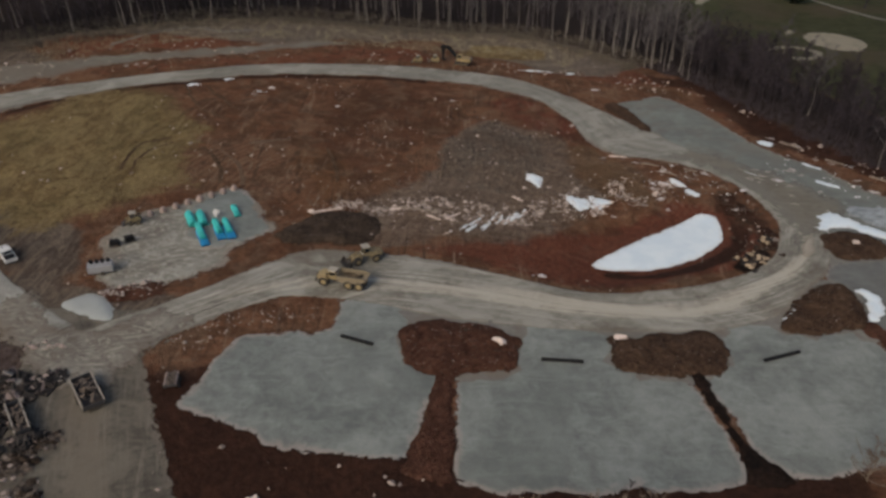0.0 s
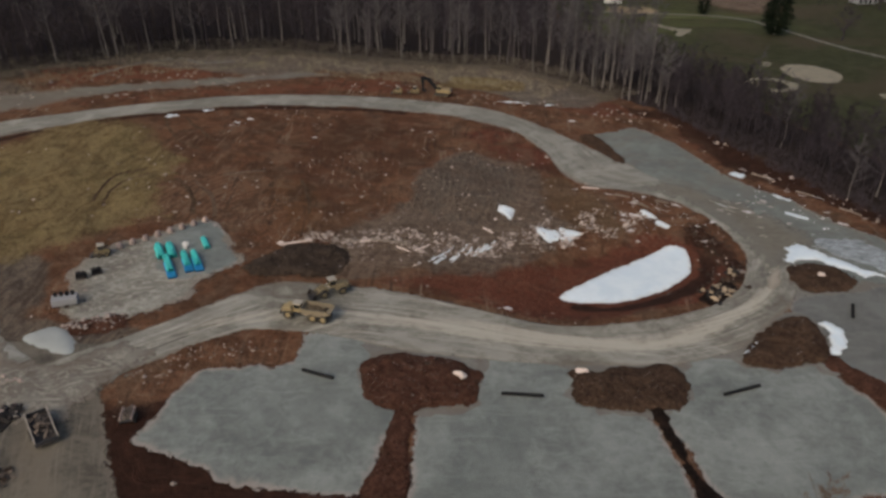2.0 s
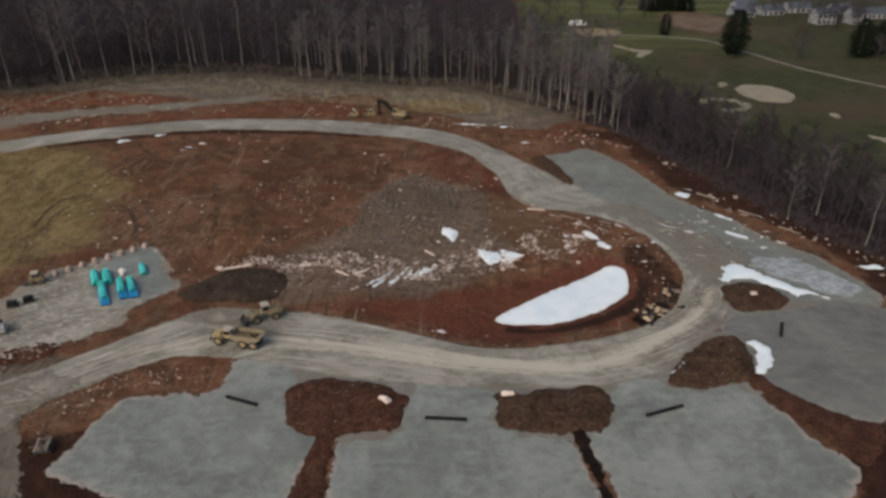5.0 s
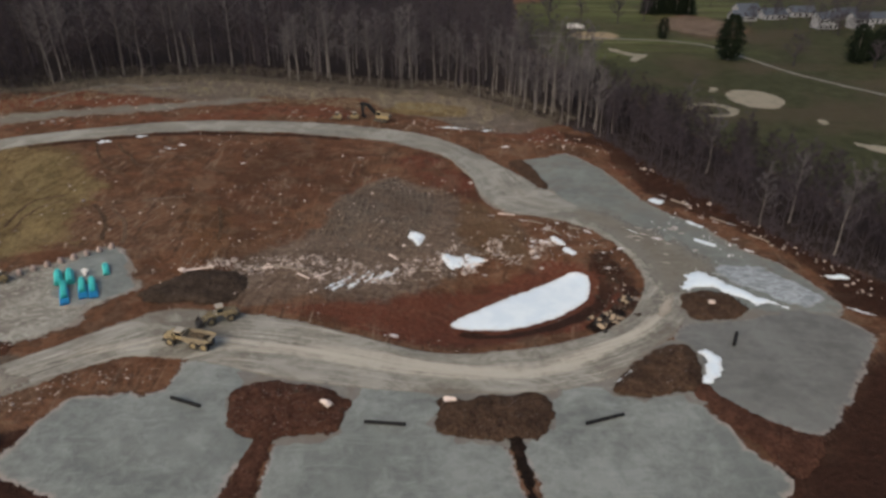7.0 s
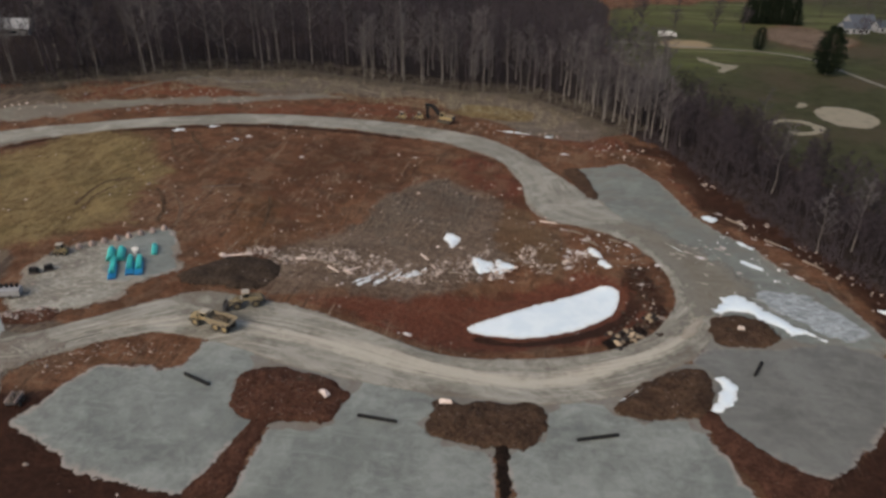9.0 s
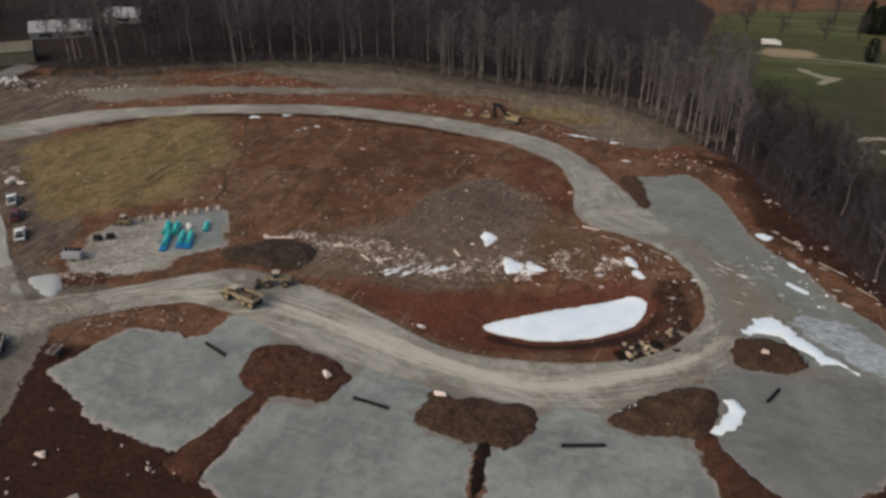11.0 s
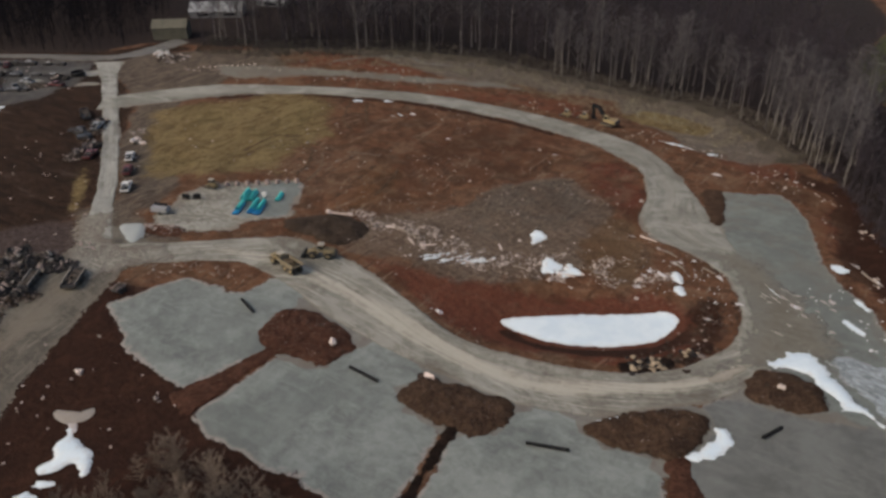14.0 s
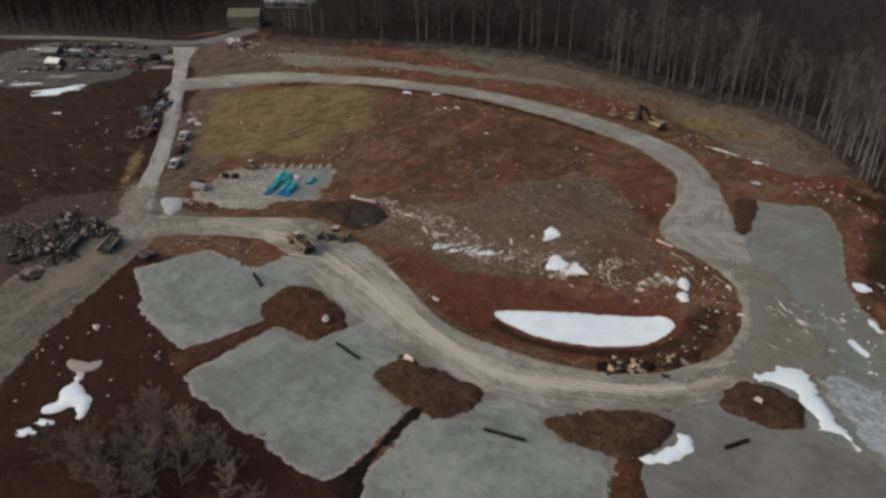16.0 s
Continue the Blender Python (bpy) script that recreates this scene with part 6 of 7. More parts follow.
def open_trailer(x, y, heading, long, wide, high, label, mat):
    """A high-sided trailer, open on top, with two axles."""
    t = thing("dump_trailer", label, "trailer", standing(x, y, heading, 2), "trailers")
    part("floor", box(B(), (0, 0, 0.75), (long, wide, 0.12), bevel=0.02), MAT_STEEL, t)
    for sgn in (1, -1):
        side = part("side_wall", box(B(), (0, sgn * (wide / 2 - 0.04), 0.8 + high / 2), (long, 0.09, high), bevel=0.02), MAT_DARKPAINT, t)
        part("top_rail", box(B(), (0, sgn * (wide / 2 - 0.04), 0.86 + high), (long + 0.1, 0.2, 0.14), bevel=0.03), mat, side, "pale top rail")
        for k in range(5):
            part("stake", box(B(), (-long * 0.45 + k * long * 0.225, sgn * (wide / 2 + 0.04), 0.8 + high / 2), (0.1, 0.08, high), bevel=0.01), mat, side)
        for xx in (-0.5, 0.5):
            wheel(t, xx, sgn * (wide / 2 + 0.16), 0.38, 0.22, MAT_STEEL)
    for sgn in (1, -1):
        part("end_wall", box(B(), (sgn * (long / 2 - 0.05), 0, 0.8 + high / 2), (0.09, wide - 0.2, high), bevel=0.02), MAT_DARKPAINT, t)
    part("drawbar", rod(B(), (long / 2, 0, 0.6), (long / 2 + 1.3, 0, 0.5), 0.07, n=8), MAT_STEEL, t)
    r, bm = random.Random(int(long * 10)), B()
    for k in range(34):
        box(bm, (r.uniform(-0.42, 0.42) * long, r.uniform(-0.36, 0.36) * wide, 0.8 + high * r.uniform(0.2, 1.3)), (r.uniform(0.3, 1.2), r.uniform(0.06, 0.4), r.uniform(0.05, 0.3)), (r.uniform(-30, 30), r.uniform(-30, 30), r.uniform(0, 180)), 0)
    tagged(part("load", bm, MAT_WOOD, t, "jumbled load of boards"), kind="stuff")
    return t


open_trailer(-46.2, 67.8, 128, 6.4, 2.7, 0.6, "dark open dump trailer with pale rails full of scrap", MAT_SILT)
open_trailer(-52.7, 63.0, 128, 6.0, 1.7, 0.7, "narrow dark trailer with a pale frame beside scrap", MAT_SILT)
open_trailer(-124.8, 123.0, 152, 9.0, 2.4, 0.5, "long low black trailer beside the access road", MAT_CHAR)
open_trailer(-36.2, 70.4, 100, 2.4, 1.5, 0.4, "small dark trailer with two pale rails on the soil", MAT_CONCRETE)
t = thing("utility_trailer", "white box trailer with black drums on top on the staging area", "trailer", standing(-56.0, 95.6, 20, 2))
body = part("box_body", box(B(), (0, 0, 1.15), (3.8, 1.9, 1.2), bevel=0.05), MAT_SIDING, t)
for k in range(4):
    part("drum", rod(B(), (-1.3 + k * 0.85, 0.45, 1.76), (-1.3 + k * 0.85, 0.45, 2.35), 0.29, n=14), MAT_BLACK, t, "black drum")
for sgn in (1, -1):
    wheel(t, 0.2, sgn * 0.95, 0.36, 0.22, MAT_STEEL)
part("drawbar", rod(B(), (1.9, 0, 0.6), (3.1, 0, 0.45), 0.06, n=8), MAT_STEEL, t)
part("jack_stand", rod(B(), (2.8, 0, 0), (2.8, 0, 0.6), 0.05, n=8), MAT_STEEL, t)
for x, y, w in ((-56.9, 103.4, 15), (-54.9, 104.9, 40)):
    t = thing("generator", "black portable generator on the staging gravel", "generator", standing(x, y, w, 1, -0.1), "generators")
    part("housing", box(B(), (0, 0, 0.75), (1.6, 0.9, 0.9), bevel=0.08), MAT_BLACK, t)
    part("skid", box(B(), (0, 0, 0.15), (1.8, 1.0, 0.3), bevel=0.04), MAT_STEEL, t)
    part("exhaust", rod(B(), (0.5, 0.2, 1.2), (0.5, 0.2, 1.5), 0.05, n=8), MAT_STEEL, t)


# ---- pipes ----
def pipe_mesh(long, r, wall, ribs=0):
    prof = [(-long / 2, r - wall), (-long / 2, r)]
    for k in range(ribs):
        s = -long / 2 + (k + 0.5) * long / ribs
        q = long / ribs * 0.25
        prof += [(s - q, r), (s - q * 0.6, r * 1.08), (s + q * 0.6, r * 1.08), (s + q, r)]
    prof += [(long / 2, r), (long / 2, r - wall), (-long / 2, r - wall)]
    return lathe(B(), prof, (1, 0, 0), (0, 0, 0), 14)


for a, b in (((-15.1, 81.1), (-10.3, 79.4)), ((13.8, 77.1), (19.7, 76.7)), ((45.5, 77.3), (51.3, 79.3)), ((73.5, 96.6), (75.4, 100.4))):
    x, y = (a[0] + b[0]) / 2, (a[1] + b[1]) / 2
    where = standing(x, y, math.degrees(math.atan2(b[1] - a[1], b[0] - a[0])), 3, -0.38)
    t = thing("culvert_pipe", "black corrugated plastic culvert pipe lying across a gravel drive", "pipe", where, "culvert pipes")
    part("pipe_wall", pipe_mesh(math.hypot(b[0] - a[0], b[1] - a[1]), 0.26, 0.03, 28), MAT_BLACK, t)


def pipe_stack(x, y, heading, across, layers, long, label, blue_row=True):
    """A strapped stack of plastic pipes; the lowest row is blue and sticks out in front."""
    t = thing("pipe_stack", label, "pipes", standing(x, y, heading, 2, -0.11), "pipe stacks")
    r, first = 0.19, {}
    for lay in range(layers):
        count = across - lay
        for k in range(count):
            blue = blue_row and lay == 0
            shift = -1.8 if blue else 0.0
            if blue not in first:
                first[blue] = part("pipe", pipe_mesh(long, r, 0.02), MAT_BLUE if blue else MAT_TEAL, t, "blue plastic pipe" if blue else "teal plastic pipe")
                ob = first[blue]
            else:
                ob = new("pipe", first[blue].data)
                ob.parent = t
                ob["label"] = first[blue]["label"]
            ob.location = (shift, (k - (count - 1) / 2) * 2 * r, 0.1 + r + lay * 1.75 * r)
    for xx in (-long * 0.3, long * 0.3):
        part("batten", box(B(), (xx, 0, 0.05), (0.1, across * 2 * r + 0.2, 0.1), bevel=0.01), MAT_WOOD, t)
        part("strap", box(B(), (xx, 0, 0.13 + r * 2 + (layers - 1) * 1.75 * r), (0.06, (across - layers + 1) * 2 * r, 0.02), bevel=0), MAT_BLACK, t)
    return t


pipe_stack(-43.6, 108.2, 117, 4, 3, 5.4, "strapped bundle of teal and blue plastic pipes on gravel")
pipe_stack(-46.6, 112.4, 117, 4, 3, 4.6, "low strapped bundle of teal plastic pipes on gravel", False)
pipe_stack(-44.7, 112.9, 117, 4, 3, 4.6, "low strapped bundle of teal plastic pipes on gravel", False)
pipe_stack(-41.1, 110.0, 117, 4, 3, 4.6, "strapped bundle of teal and blue plastic pipes beside a bag")
pipe_stack(-39.4, 110.4, 117, 4, 3, 4.6, "strapped bundle of teal and blue plastic pipes beside a bag")
pipe_stack(-39.4, 116.2, 117, 3, 2, 3.8, "small teal pipe bundle set apart from the others", False)


# ---- stone, concrete, bags ----
def boulder(x, y, a, b, heading, seed, label, mat=None, sink=0.2, above=0.0, group="pale boulders"):
    t = thing("boulder", label, "boulder", Matrix.Translation((0, 0, above)) @ standing(x, y, heading, 1, 0))
    t["group"] = group
    part("stone", lump(B(), (0, 0, min(a, b) * 0.4 - sink), (a, b, min(a, b)), seed), mat or MAT_CHUNK, t)
    return t


for k, (x, y, a, b, w, up) in enumerate(((8.0, 79.8, 1.5, 0.8, -50, 1.2), (26.0, 82.0, 1.4, 0.6, 10, 0.6), (73.8, 108.8, 0.7, 0.6, 0, 1.4), (71.4, 113.6, 0.6, 0.5, 0, 0.4), (16.4, 132.2, 0.5, 0.4, 30, 0), (33.6, 126.4, 0.6, 0.5, 10, 0),
                                         (-25.4, 117.6, 1.2, 0.8, -20, 0.3), (-20.5, 118.9, 0.9, 0.5, 20, 0.3), (66.5, 113.2, 0.6, 0.4, 0, 0), (60.8, 112, 0.9, 0.7, 20, 0), (59.2, 110.6, 0.8, 0.7, 80, 0), (58.0, 108.5, 0.7, 0.6, 10, 0), (61.4, 114.4, 0.7, 0.5, 0, 0))):
    boulder(x, y, a, b, w, 400 + k, "pale broken boulder resting on bare soil", MAT_DARK_HEAP if k > 9 else MAT_STONE if k > 8 else None, 0.15, up)
MAT_RIPRAP = plain_material("tan_riprap", (0.33, 0.255, 0.175), 0.9, 0, (0.10, 0.07, 0.05), 0.55, 0.9, 0.7)
rng = random.Random(29)
for k in range(52):
    if k < 40:
        u, w = rng.random(), rng.gauss(0, 0.9)
        x, y = 51.4 + 4.6 * u - 0.5 * w, 102.6 + 3.6 * u + 0.9 * w
    else:
        x, y = 59.2 + rng.gauss(0, 0.8), 111.8 + rng.gauss(0, 0.9)
    size = rng.uniform(0.28, 0.62)
    boulder(x, y, size * rng.uniform(1, 1.6), size, rng.uniform(0, 180), 470 + k, "tan broken rock in the outlet of the frozen basin" if k % 2 else "black wet rock in the outlet of the frozen basin", MAT_RIPRAP if k % 2 else MAT_CHAR, 0.1, rng.uniform(0.1, 0.5), "outlet rocks")
rng = random.Random(21)
for k in range(12):
    boulder(56.5 + rng.uniform(-3, 5), 108 + rng.uniform(-4, 8), rng.uniform(0.35, 0.8), rng.uniform(0.3, 0.6), rng.uniform(0, 180), 430 + k, "dark muddy boulder beside the frozen basin", MAT_DARK_HEAP, 0.1, 0, "muddy boulders")
for k in range(9):
    x, y = -56.2 + k * 1.78, 112.2 + k * 1.6
    t = thing("concrete_block", "pinkish precast concrete piece in a row behind the pipes", "concrete block", standing(x, y, 30 + 25 * (k % 3), 1, -0.06), "row of concrete pieces")
    part("ring", lathe(B(), [(0, 0.38), (0, 0.58), (0.75, 0.55), (1.05, 0.36), (1.1, 0.22), (0.7, 0.3), (0, 0.38)], (0, 0, 1), (0, 0, 0), 14), MAT_CONCRETE, t)
    part("foot", box(B(), (0.1, 0.55, 0.2), (0.7, 0.45, 0.4), (0, 0, 20)), MAT_CONCRETE, t)
rng = random.Random(22)
for k in range(14):
    boulder(-59.2 + k * 0.44 + rng.uniform(-0.3, 0.3), 77.3 + rng.uniform(-0.9, 0.9), rng.uniform(0.25, 0.7), rng.uniform(0.2, 0.45), rng.uniform(-30, 30), 520 + k, "pale broken slab dumped at the road fork", MAT_SILT if k % 2 else MAT_CONCRETE, 0.05, 0.2, "broken slabs")
for k, (x, y) in enumerate(((-21, 52.3), (-22.1, 47.6), (-25.5, 45.6), (-22, 43.4), (-20.4, 45.8), (-2.8, 45), (-6, 47.1), (-2.3, 55.6), (-12.3, 57.4), (-6.7, 55.9), (5.9, 39.6), (-12.2, 35.2))):
    big = 0.75 if k == 0 else 0.22
    boulder(x, y, big * 1.3, big, 37 * k, 540 + k, "pale stone lying on dark soil", None, 0.05, 0.0, "pale stones on dark soil")
for k in range(12):
    boulder(-94.4 + rng.gauss(0, 1.5), 118.7 + rng.gauss(0, 1.2), rng.uniform(0.5, 1.2), rng.uniform(0.4, 0.8), rng.uniform(0, 180), 560 + k, "white chunk in a heap beside the parked pickups", MAT_CHUNK if k % 3 else MAT_WHITE, 0.1, rng.uniform(0, 0.6), "heaped white chunks")
for k in range(9):
    boulder(-103 + rng.gauss(0, 2.2), 123.6 + rng.gauss(0, 1.4), rng.uniform(0.4, 0.9), rng.uniform(0.3, 0.6), rng.uniform(0, 180), 575 + k, "grey chunk beside the access road", MAT_CONCRETE if k % 2 else MAT_SILT, 0.1, 0.0, "roadside chunks")
for k in range(20):
    boulder(-154.5 + rng.gauss(0, 2.6), 174.8 + rng.gauss(0, 1.8), rng.uniform(0.5, 1.2), rng.uniform(0.4, 0.9), rng.uniform(0, 180), 585 + k, "white chunk in a heap by the far junction", MAT_WHITE if k % 3 else MAT_CHUNK, 0.1, rng.uniform(0, 0.5), "heaped chunks by the junction")
t = thing("bulk_bag", "white bulk bag standing beside the pipe stacks", "bag", standing(-42.5, 114.4, 20, 1, -0.11) @ Matrix.Scale(1.35, 4))
part("sack", lump(B(), (0, 0, 0.5), (0.6, 0.55, 0.75), 77, 0.9), MAT_WHITE, t)
part("lifting_loop", rod(B(), (-0.3, 0, 0.95), (0.3, 0, 1.05), 0.05, n=6), MAT_WHITE, t)


sheet("soil_mound", [(49.8, 101.2), (50.6, 104), (53, 107), (56, 108.6), (58, 107.4), (57.4, 104.6), (54.6, 102), (51.8, 100.6)], MAT_WET_SOIL, 0.1, 0.5, 0.7, 245, heaped(0.35, 245), 0.3, label="black wet soil round the outlet rocks", category="soil mound", kind="thing", group="soil mounds")


# ---- logs and scrap ----
def log(x, y, long, r, heading, label, mat=MAT_LOG, up=0.0, pitch=0.0):
    t = thing("log", label, "log", Matrix.Translation((0, 0, up)) @ standing(x, y, heading, 1) @ pose(0, 0, r * 0.85, 0, pitch, 0))
    t["group"] = "loose logs"
    bm, q = B(), random.Random(int(x * 31 + y * 7))
    pts = [Vector((long * (u - 0.5), q.uniform(-0.06, 0.06) * long * 0.3, q.uniform(-0.03, 0.03))) for u in (0, 0.35, 0.7, 1)]
    for k in range(3):
        rod(bm, pts[k], pts[k + 1], r * (1 - 0.13 * k), r * (1 - 0.13 * (k + 1)), 9)
    part("bole", bm, mat, t)
    for k in range(2):
        s = pts[1] + (pts[2] - pts[1]) * q.random()
        part("branch_stub", rod(B(), s, s + Vector((0.2, q.choice((-1, 1)) * r * 2.2, r * 1.2)), r * 0.3, r * 0.2, 6), mat, t)
    return t


for x, y, ln, r, w, m in ((-27.9, 112.2, 2.4, 0.3, 60, MAT_CHUNK), (-4.7, 119.8, 8.0, 0.25, -10, MAT_LOG), (-8.8, 120.6, 4.0, 0.22, 20, MAT_CHUNK), (-2.2, 117.6, 3.0, 0.2, -30, MAT_CHUNK), (1.5, 118.6, 3.6, 0.2, 40, MAT_CHUNK), (-22.8, 118.3, 5.0, 0.25, 15, MAT_CHUNK),
                              (39.5, 149.6, 4.0, 0.2, -10, MAT_CHUNK), (46, 145.2, 3.5, 0.2, -30, MAT_LOG), (49, 141, 4.0, 0.25, -40, MAT_LOG), (54.4, 143, 3.0, 0.2, -20, MAT_LOG),
                              (82.5, 158, 5, 0.22, -50, MAT_LOG), (88.6, 148, 4, 0.2, -45, MAT_LOG), (94.4, 138.6, 5, 0.2, -50, MAT_LOG), (22, 121.6, 3, 0.18, 10, MAT_LOG), (31, 124.4, 3.5, 0.2, 12, MAT_CHUNK), (14.6, 126.8, 2.8, 0.2, -50, MAT_CHUNK), (-60, 230, 5, 0.16, -30, MAT_LOG), (-24, 236, 5, 0.15, -5, MAT_LOG)):
    log(x, y, ln, r, w, "pale stripped log lying on the ground", m)


def scrap_heap(x, y, half, high, count, seed, label):
    """A tangle of boards, branches and rubble as one heap."""
    r = random.Random(seed)
    t = thing("scrap_heap", label, "scrap heap", standing(x, y, 0, 2), "scrap heaps")
    bm = B()
    for k in range(count * 2):
        a, d = r.uniform(0, math.tau), half * math.sqrt(r.random())
        z = high * (1 - d / half) * r.uniform(0.2, 1.0) + 0.12
        box(bm, (d * math.cos(a), d * math.sin(a), z), (r.uniform(0.5, 2.3), r.uniform(0.06, 0.22), r.uniform(0.05, 0.16)), (r.uniform(-20, 20), r.uniform(-25, 25), r.uniform(0, 180)), 0)
    tagged(part("timber_tangle", bm, MAT_WOOD, t, "weathered boards and branches"), kind="stuff")
    bm = B()
    for k in range(count // 3):
        a, d, s = r.uniform(0, math.tau), half * 1.1 * math.sqrt(r.random()), r.uniform(0.2, 0.6)
        lump(bm, (d * math.cos(a), d * math.sin(a), high * 0.4 * (1 - d / half / 1.15) + 0.1), (s, s * 0.8, s), seed * 50 + k, 0.7, 1)
    tagged(part("rubble", bm, MAT_STONE, t, "pale rubble"), kind="stuff")
    bm = B()
    for k in range(count // 3):
        a, d, s = r.uniform(0, math.tau), half * math.sqrt(r.random()), r.uniform(0.5, 1.1)
        lump(bm, (d * math.cos(a), d * math.sin(a), high * 0.3 * (1 - d / half) + 0.1), (s, s * 0.8, s), seed * 70 + k, 0.7, 1)
    tagged(part("soil_core", bm, MAT_DARK_HEAP, t, "dark clods and stumps"), kind="stuff")
    return t


for k, (x, y, half, high, n) in enumerate(((-55.5, 67.8, 2.6, 1.6, 60), (-58.2, 62.5, 3.4, 2.0, 90), (-50, 56.5, 2.2, 0.8, 40), (-59.5, 68.5, 3.0, 1.2, 60), (-60.5, 58.5, 3.6, 1.0, 60), (-65, 60, 3.4, 0.8, 50), (-147, 173, 5, 1.4, 90), (-101, 103.5, 2.5, 1.2, 40), (-112, 117, 2.6, 1.0, 40),
                                           (-47.2, 52.0, 2.2, 0.7, 36), (-163, 131, 3, 1.5, 50), (-180, 126, 3.4, 1.4, 50), (-190, 118, 3, 1.2, 40), (-46.4, 68.2, 1.3, 1.9, 30), (-58.5, 65.0, 3.0, 1.8, 80), (-48.0, 60.2, 1.4, 0.5, 20), (-64, 66, 3.4, 1.0, 60), (-69.5, 58, 3.4, 0.9, 50))):
    scrap_heap(x, y, half, high, n, 500 + k, "tangled heap of boards, branches and rubble")


def debris_pile(x, y, half, high, seed):
    """A high black heap of junk: plates, stumps and a few pale slabs."""
    r = random.Random(seed)
    t = thing("debris_pile", "tall blackened pile of scrap with pale slabs beside the track", "debris pile", standing(x, y, 0, 2), "debris piles")
    bm = B()
    for k in range(46):
        a, d = r.uniform(0, math.tau), half * math.sqrt(r.random())
        z = high * (1 - d / half) * r.uniform(0.1, 0.8) + 0.2
        box(bm, (d * math.cos(a), d * math.sin(a), z), (r.uniform(0.6, 2.2), r.uniform(0.2, 0.9), r.uniform(0.1, 0.5)), (r.uniform(-50, 50), r.uniform(-50, 50), r.uniform(0, 180)), 0)
    tagged(part("junk", bm, MAT_CHAR, t, "blackened scrap"), kind="stuff")
    for k in range(7):
        a, d = r.uniform(0, math.tau), half * r.uniform(0.2, 1.1)
        slab_ = box(B(), (d * math.cos(a), d * math.sin(a), high * max(0.0, 1 - d / half) * 0.8 + 0.3), (r.uniform(0.6, 1.7), r.uniform(0.3, 0.9), 0.15), (r.uniform(-35, 35), r.uniform(-35, 35), r.uniform(0, 180)), 0)
        part("slab", slab_, (MAT_SILT, MAT_CONCRETE, MAT_MAUVE, MAT_MAUVE)[k % 4], t, "pale slab" if k % 4 < 2 else "mauve-grey slab")
    return t


for k, (x, y, half, high) in enumerate(((-57.2, 69.6, 2.4, 1.8), (-55.0, 67.6, 2.0, 1.4), (-58.4, 65.2, 2.8, 2.2), (-56.4, 61.2, 2.4, 1.6), (-61.5, 67, 2.6, 1.8), (-54.4, 57.6, 1.8, 0.9), (-60.5, 61.5, 2.4, 1.4), (-52.5, 70.2, 2.0, 0.8), (-63.5, 64, 2.4, 0.9), (-62.5, 57, 2.6, 1.0), (-50.5, 60, 1.8, 0.8), (-56.5, 53.5, 2.4, 0.8), (-66, 68, 2.2, 0.5), (-101.5, 106.5, 3.0, 1.5), (-103.5, 110.5, 2.4, 1.2), (-116.5, 122, 2.4, 1.2), (-163, 139, 3.4, 1.5), (-186, 132, 3.0, 1.3), (-205, 130, 3.4, 1.4))):
    debris_pile(x, y, half, high * 1.35, 820 + k)


# ---- storage yard and far buildings ----
def shed(x, y, heading, long, wide, high, wall, roof, label, windows=3):
    t = thing("shed", label, "shed", standing(x, y, heading, 3, 0.2), "yard buildings")
    body = B()
    slab(body, [(-wide / 2, 0), (wide / 2, 0), (wide / 2, high), (0, high + wide * 0.28), (-wide / 2, high)], -long / 2, long / 2)
    bmesh.ops.rotate(body, verts=body.verts, cent=(0, 0, 0), matrix=Matrix.Rotation(radians(-90), 3, "Z"))
    body = part("wall", body, wall, t)
    for sgn in (1, -1):
        tilt = math.degrees(math.atan2(wide * 0.28, wide / 2))
        part("roof_slope", box(B(), (0, sgn * (wide / 4 + 0.1), high + wide * 0.14 + 0.08), (long + 0.5, math.hypot(wide / 2, wide * 0.28) + 0.35, 0.1), (-sgn * tilt, 0, 0), 0.02), roof, t)
        for k in range(windows):
            part("window", box(B(), (-long / 2 + (k + 0.5) * long / windows, sgn * (wide / 2 + 0.012), high * 0.55), (long / windows * 0.4, 0.05, high * 0.36), bevel=0.01), MAT_GLASS, body)
    part("door", box(B(), (long / 2 + 0.012, 0, high * 0.4), (0.05, wide * 0.3, high * 0.8), bevel=0.01), MAT_DARKPAINT, body)
    return t


shed(-184, 118.5, 20, 6, 4, 2.6, MAT_WOOD, MAT_WHITE, "small wooden shed with a white roof in the yard", 2)
shed(-200, 124, 25, 8, 4, 2.4, MAT_DARKPAINT, MAT_ROOF, "long dark shed with a grey roof", 3)
shed(-168.5, 191.5, 38, 13, 8, 4.6, MAT_OLIVE, MAT_OLIVE, "plain olive block building beside the woods", 0)
shed(-176, 222, 36, 22, 10, 2.8, MAT_ROOF, MAT_SIDING, "long low building with a pale roof behind bare trees", 2)
shed(-167, 247, 20, 14, 9, 2.8, MAT_ROOF, MAT_SIDING, "low building with a pale roof behind bare trees", 1)


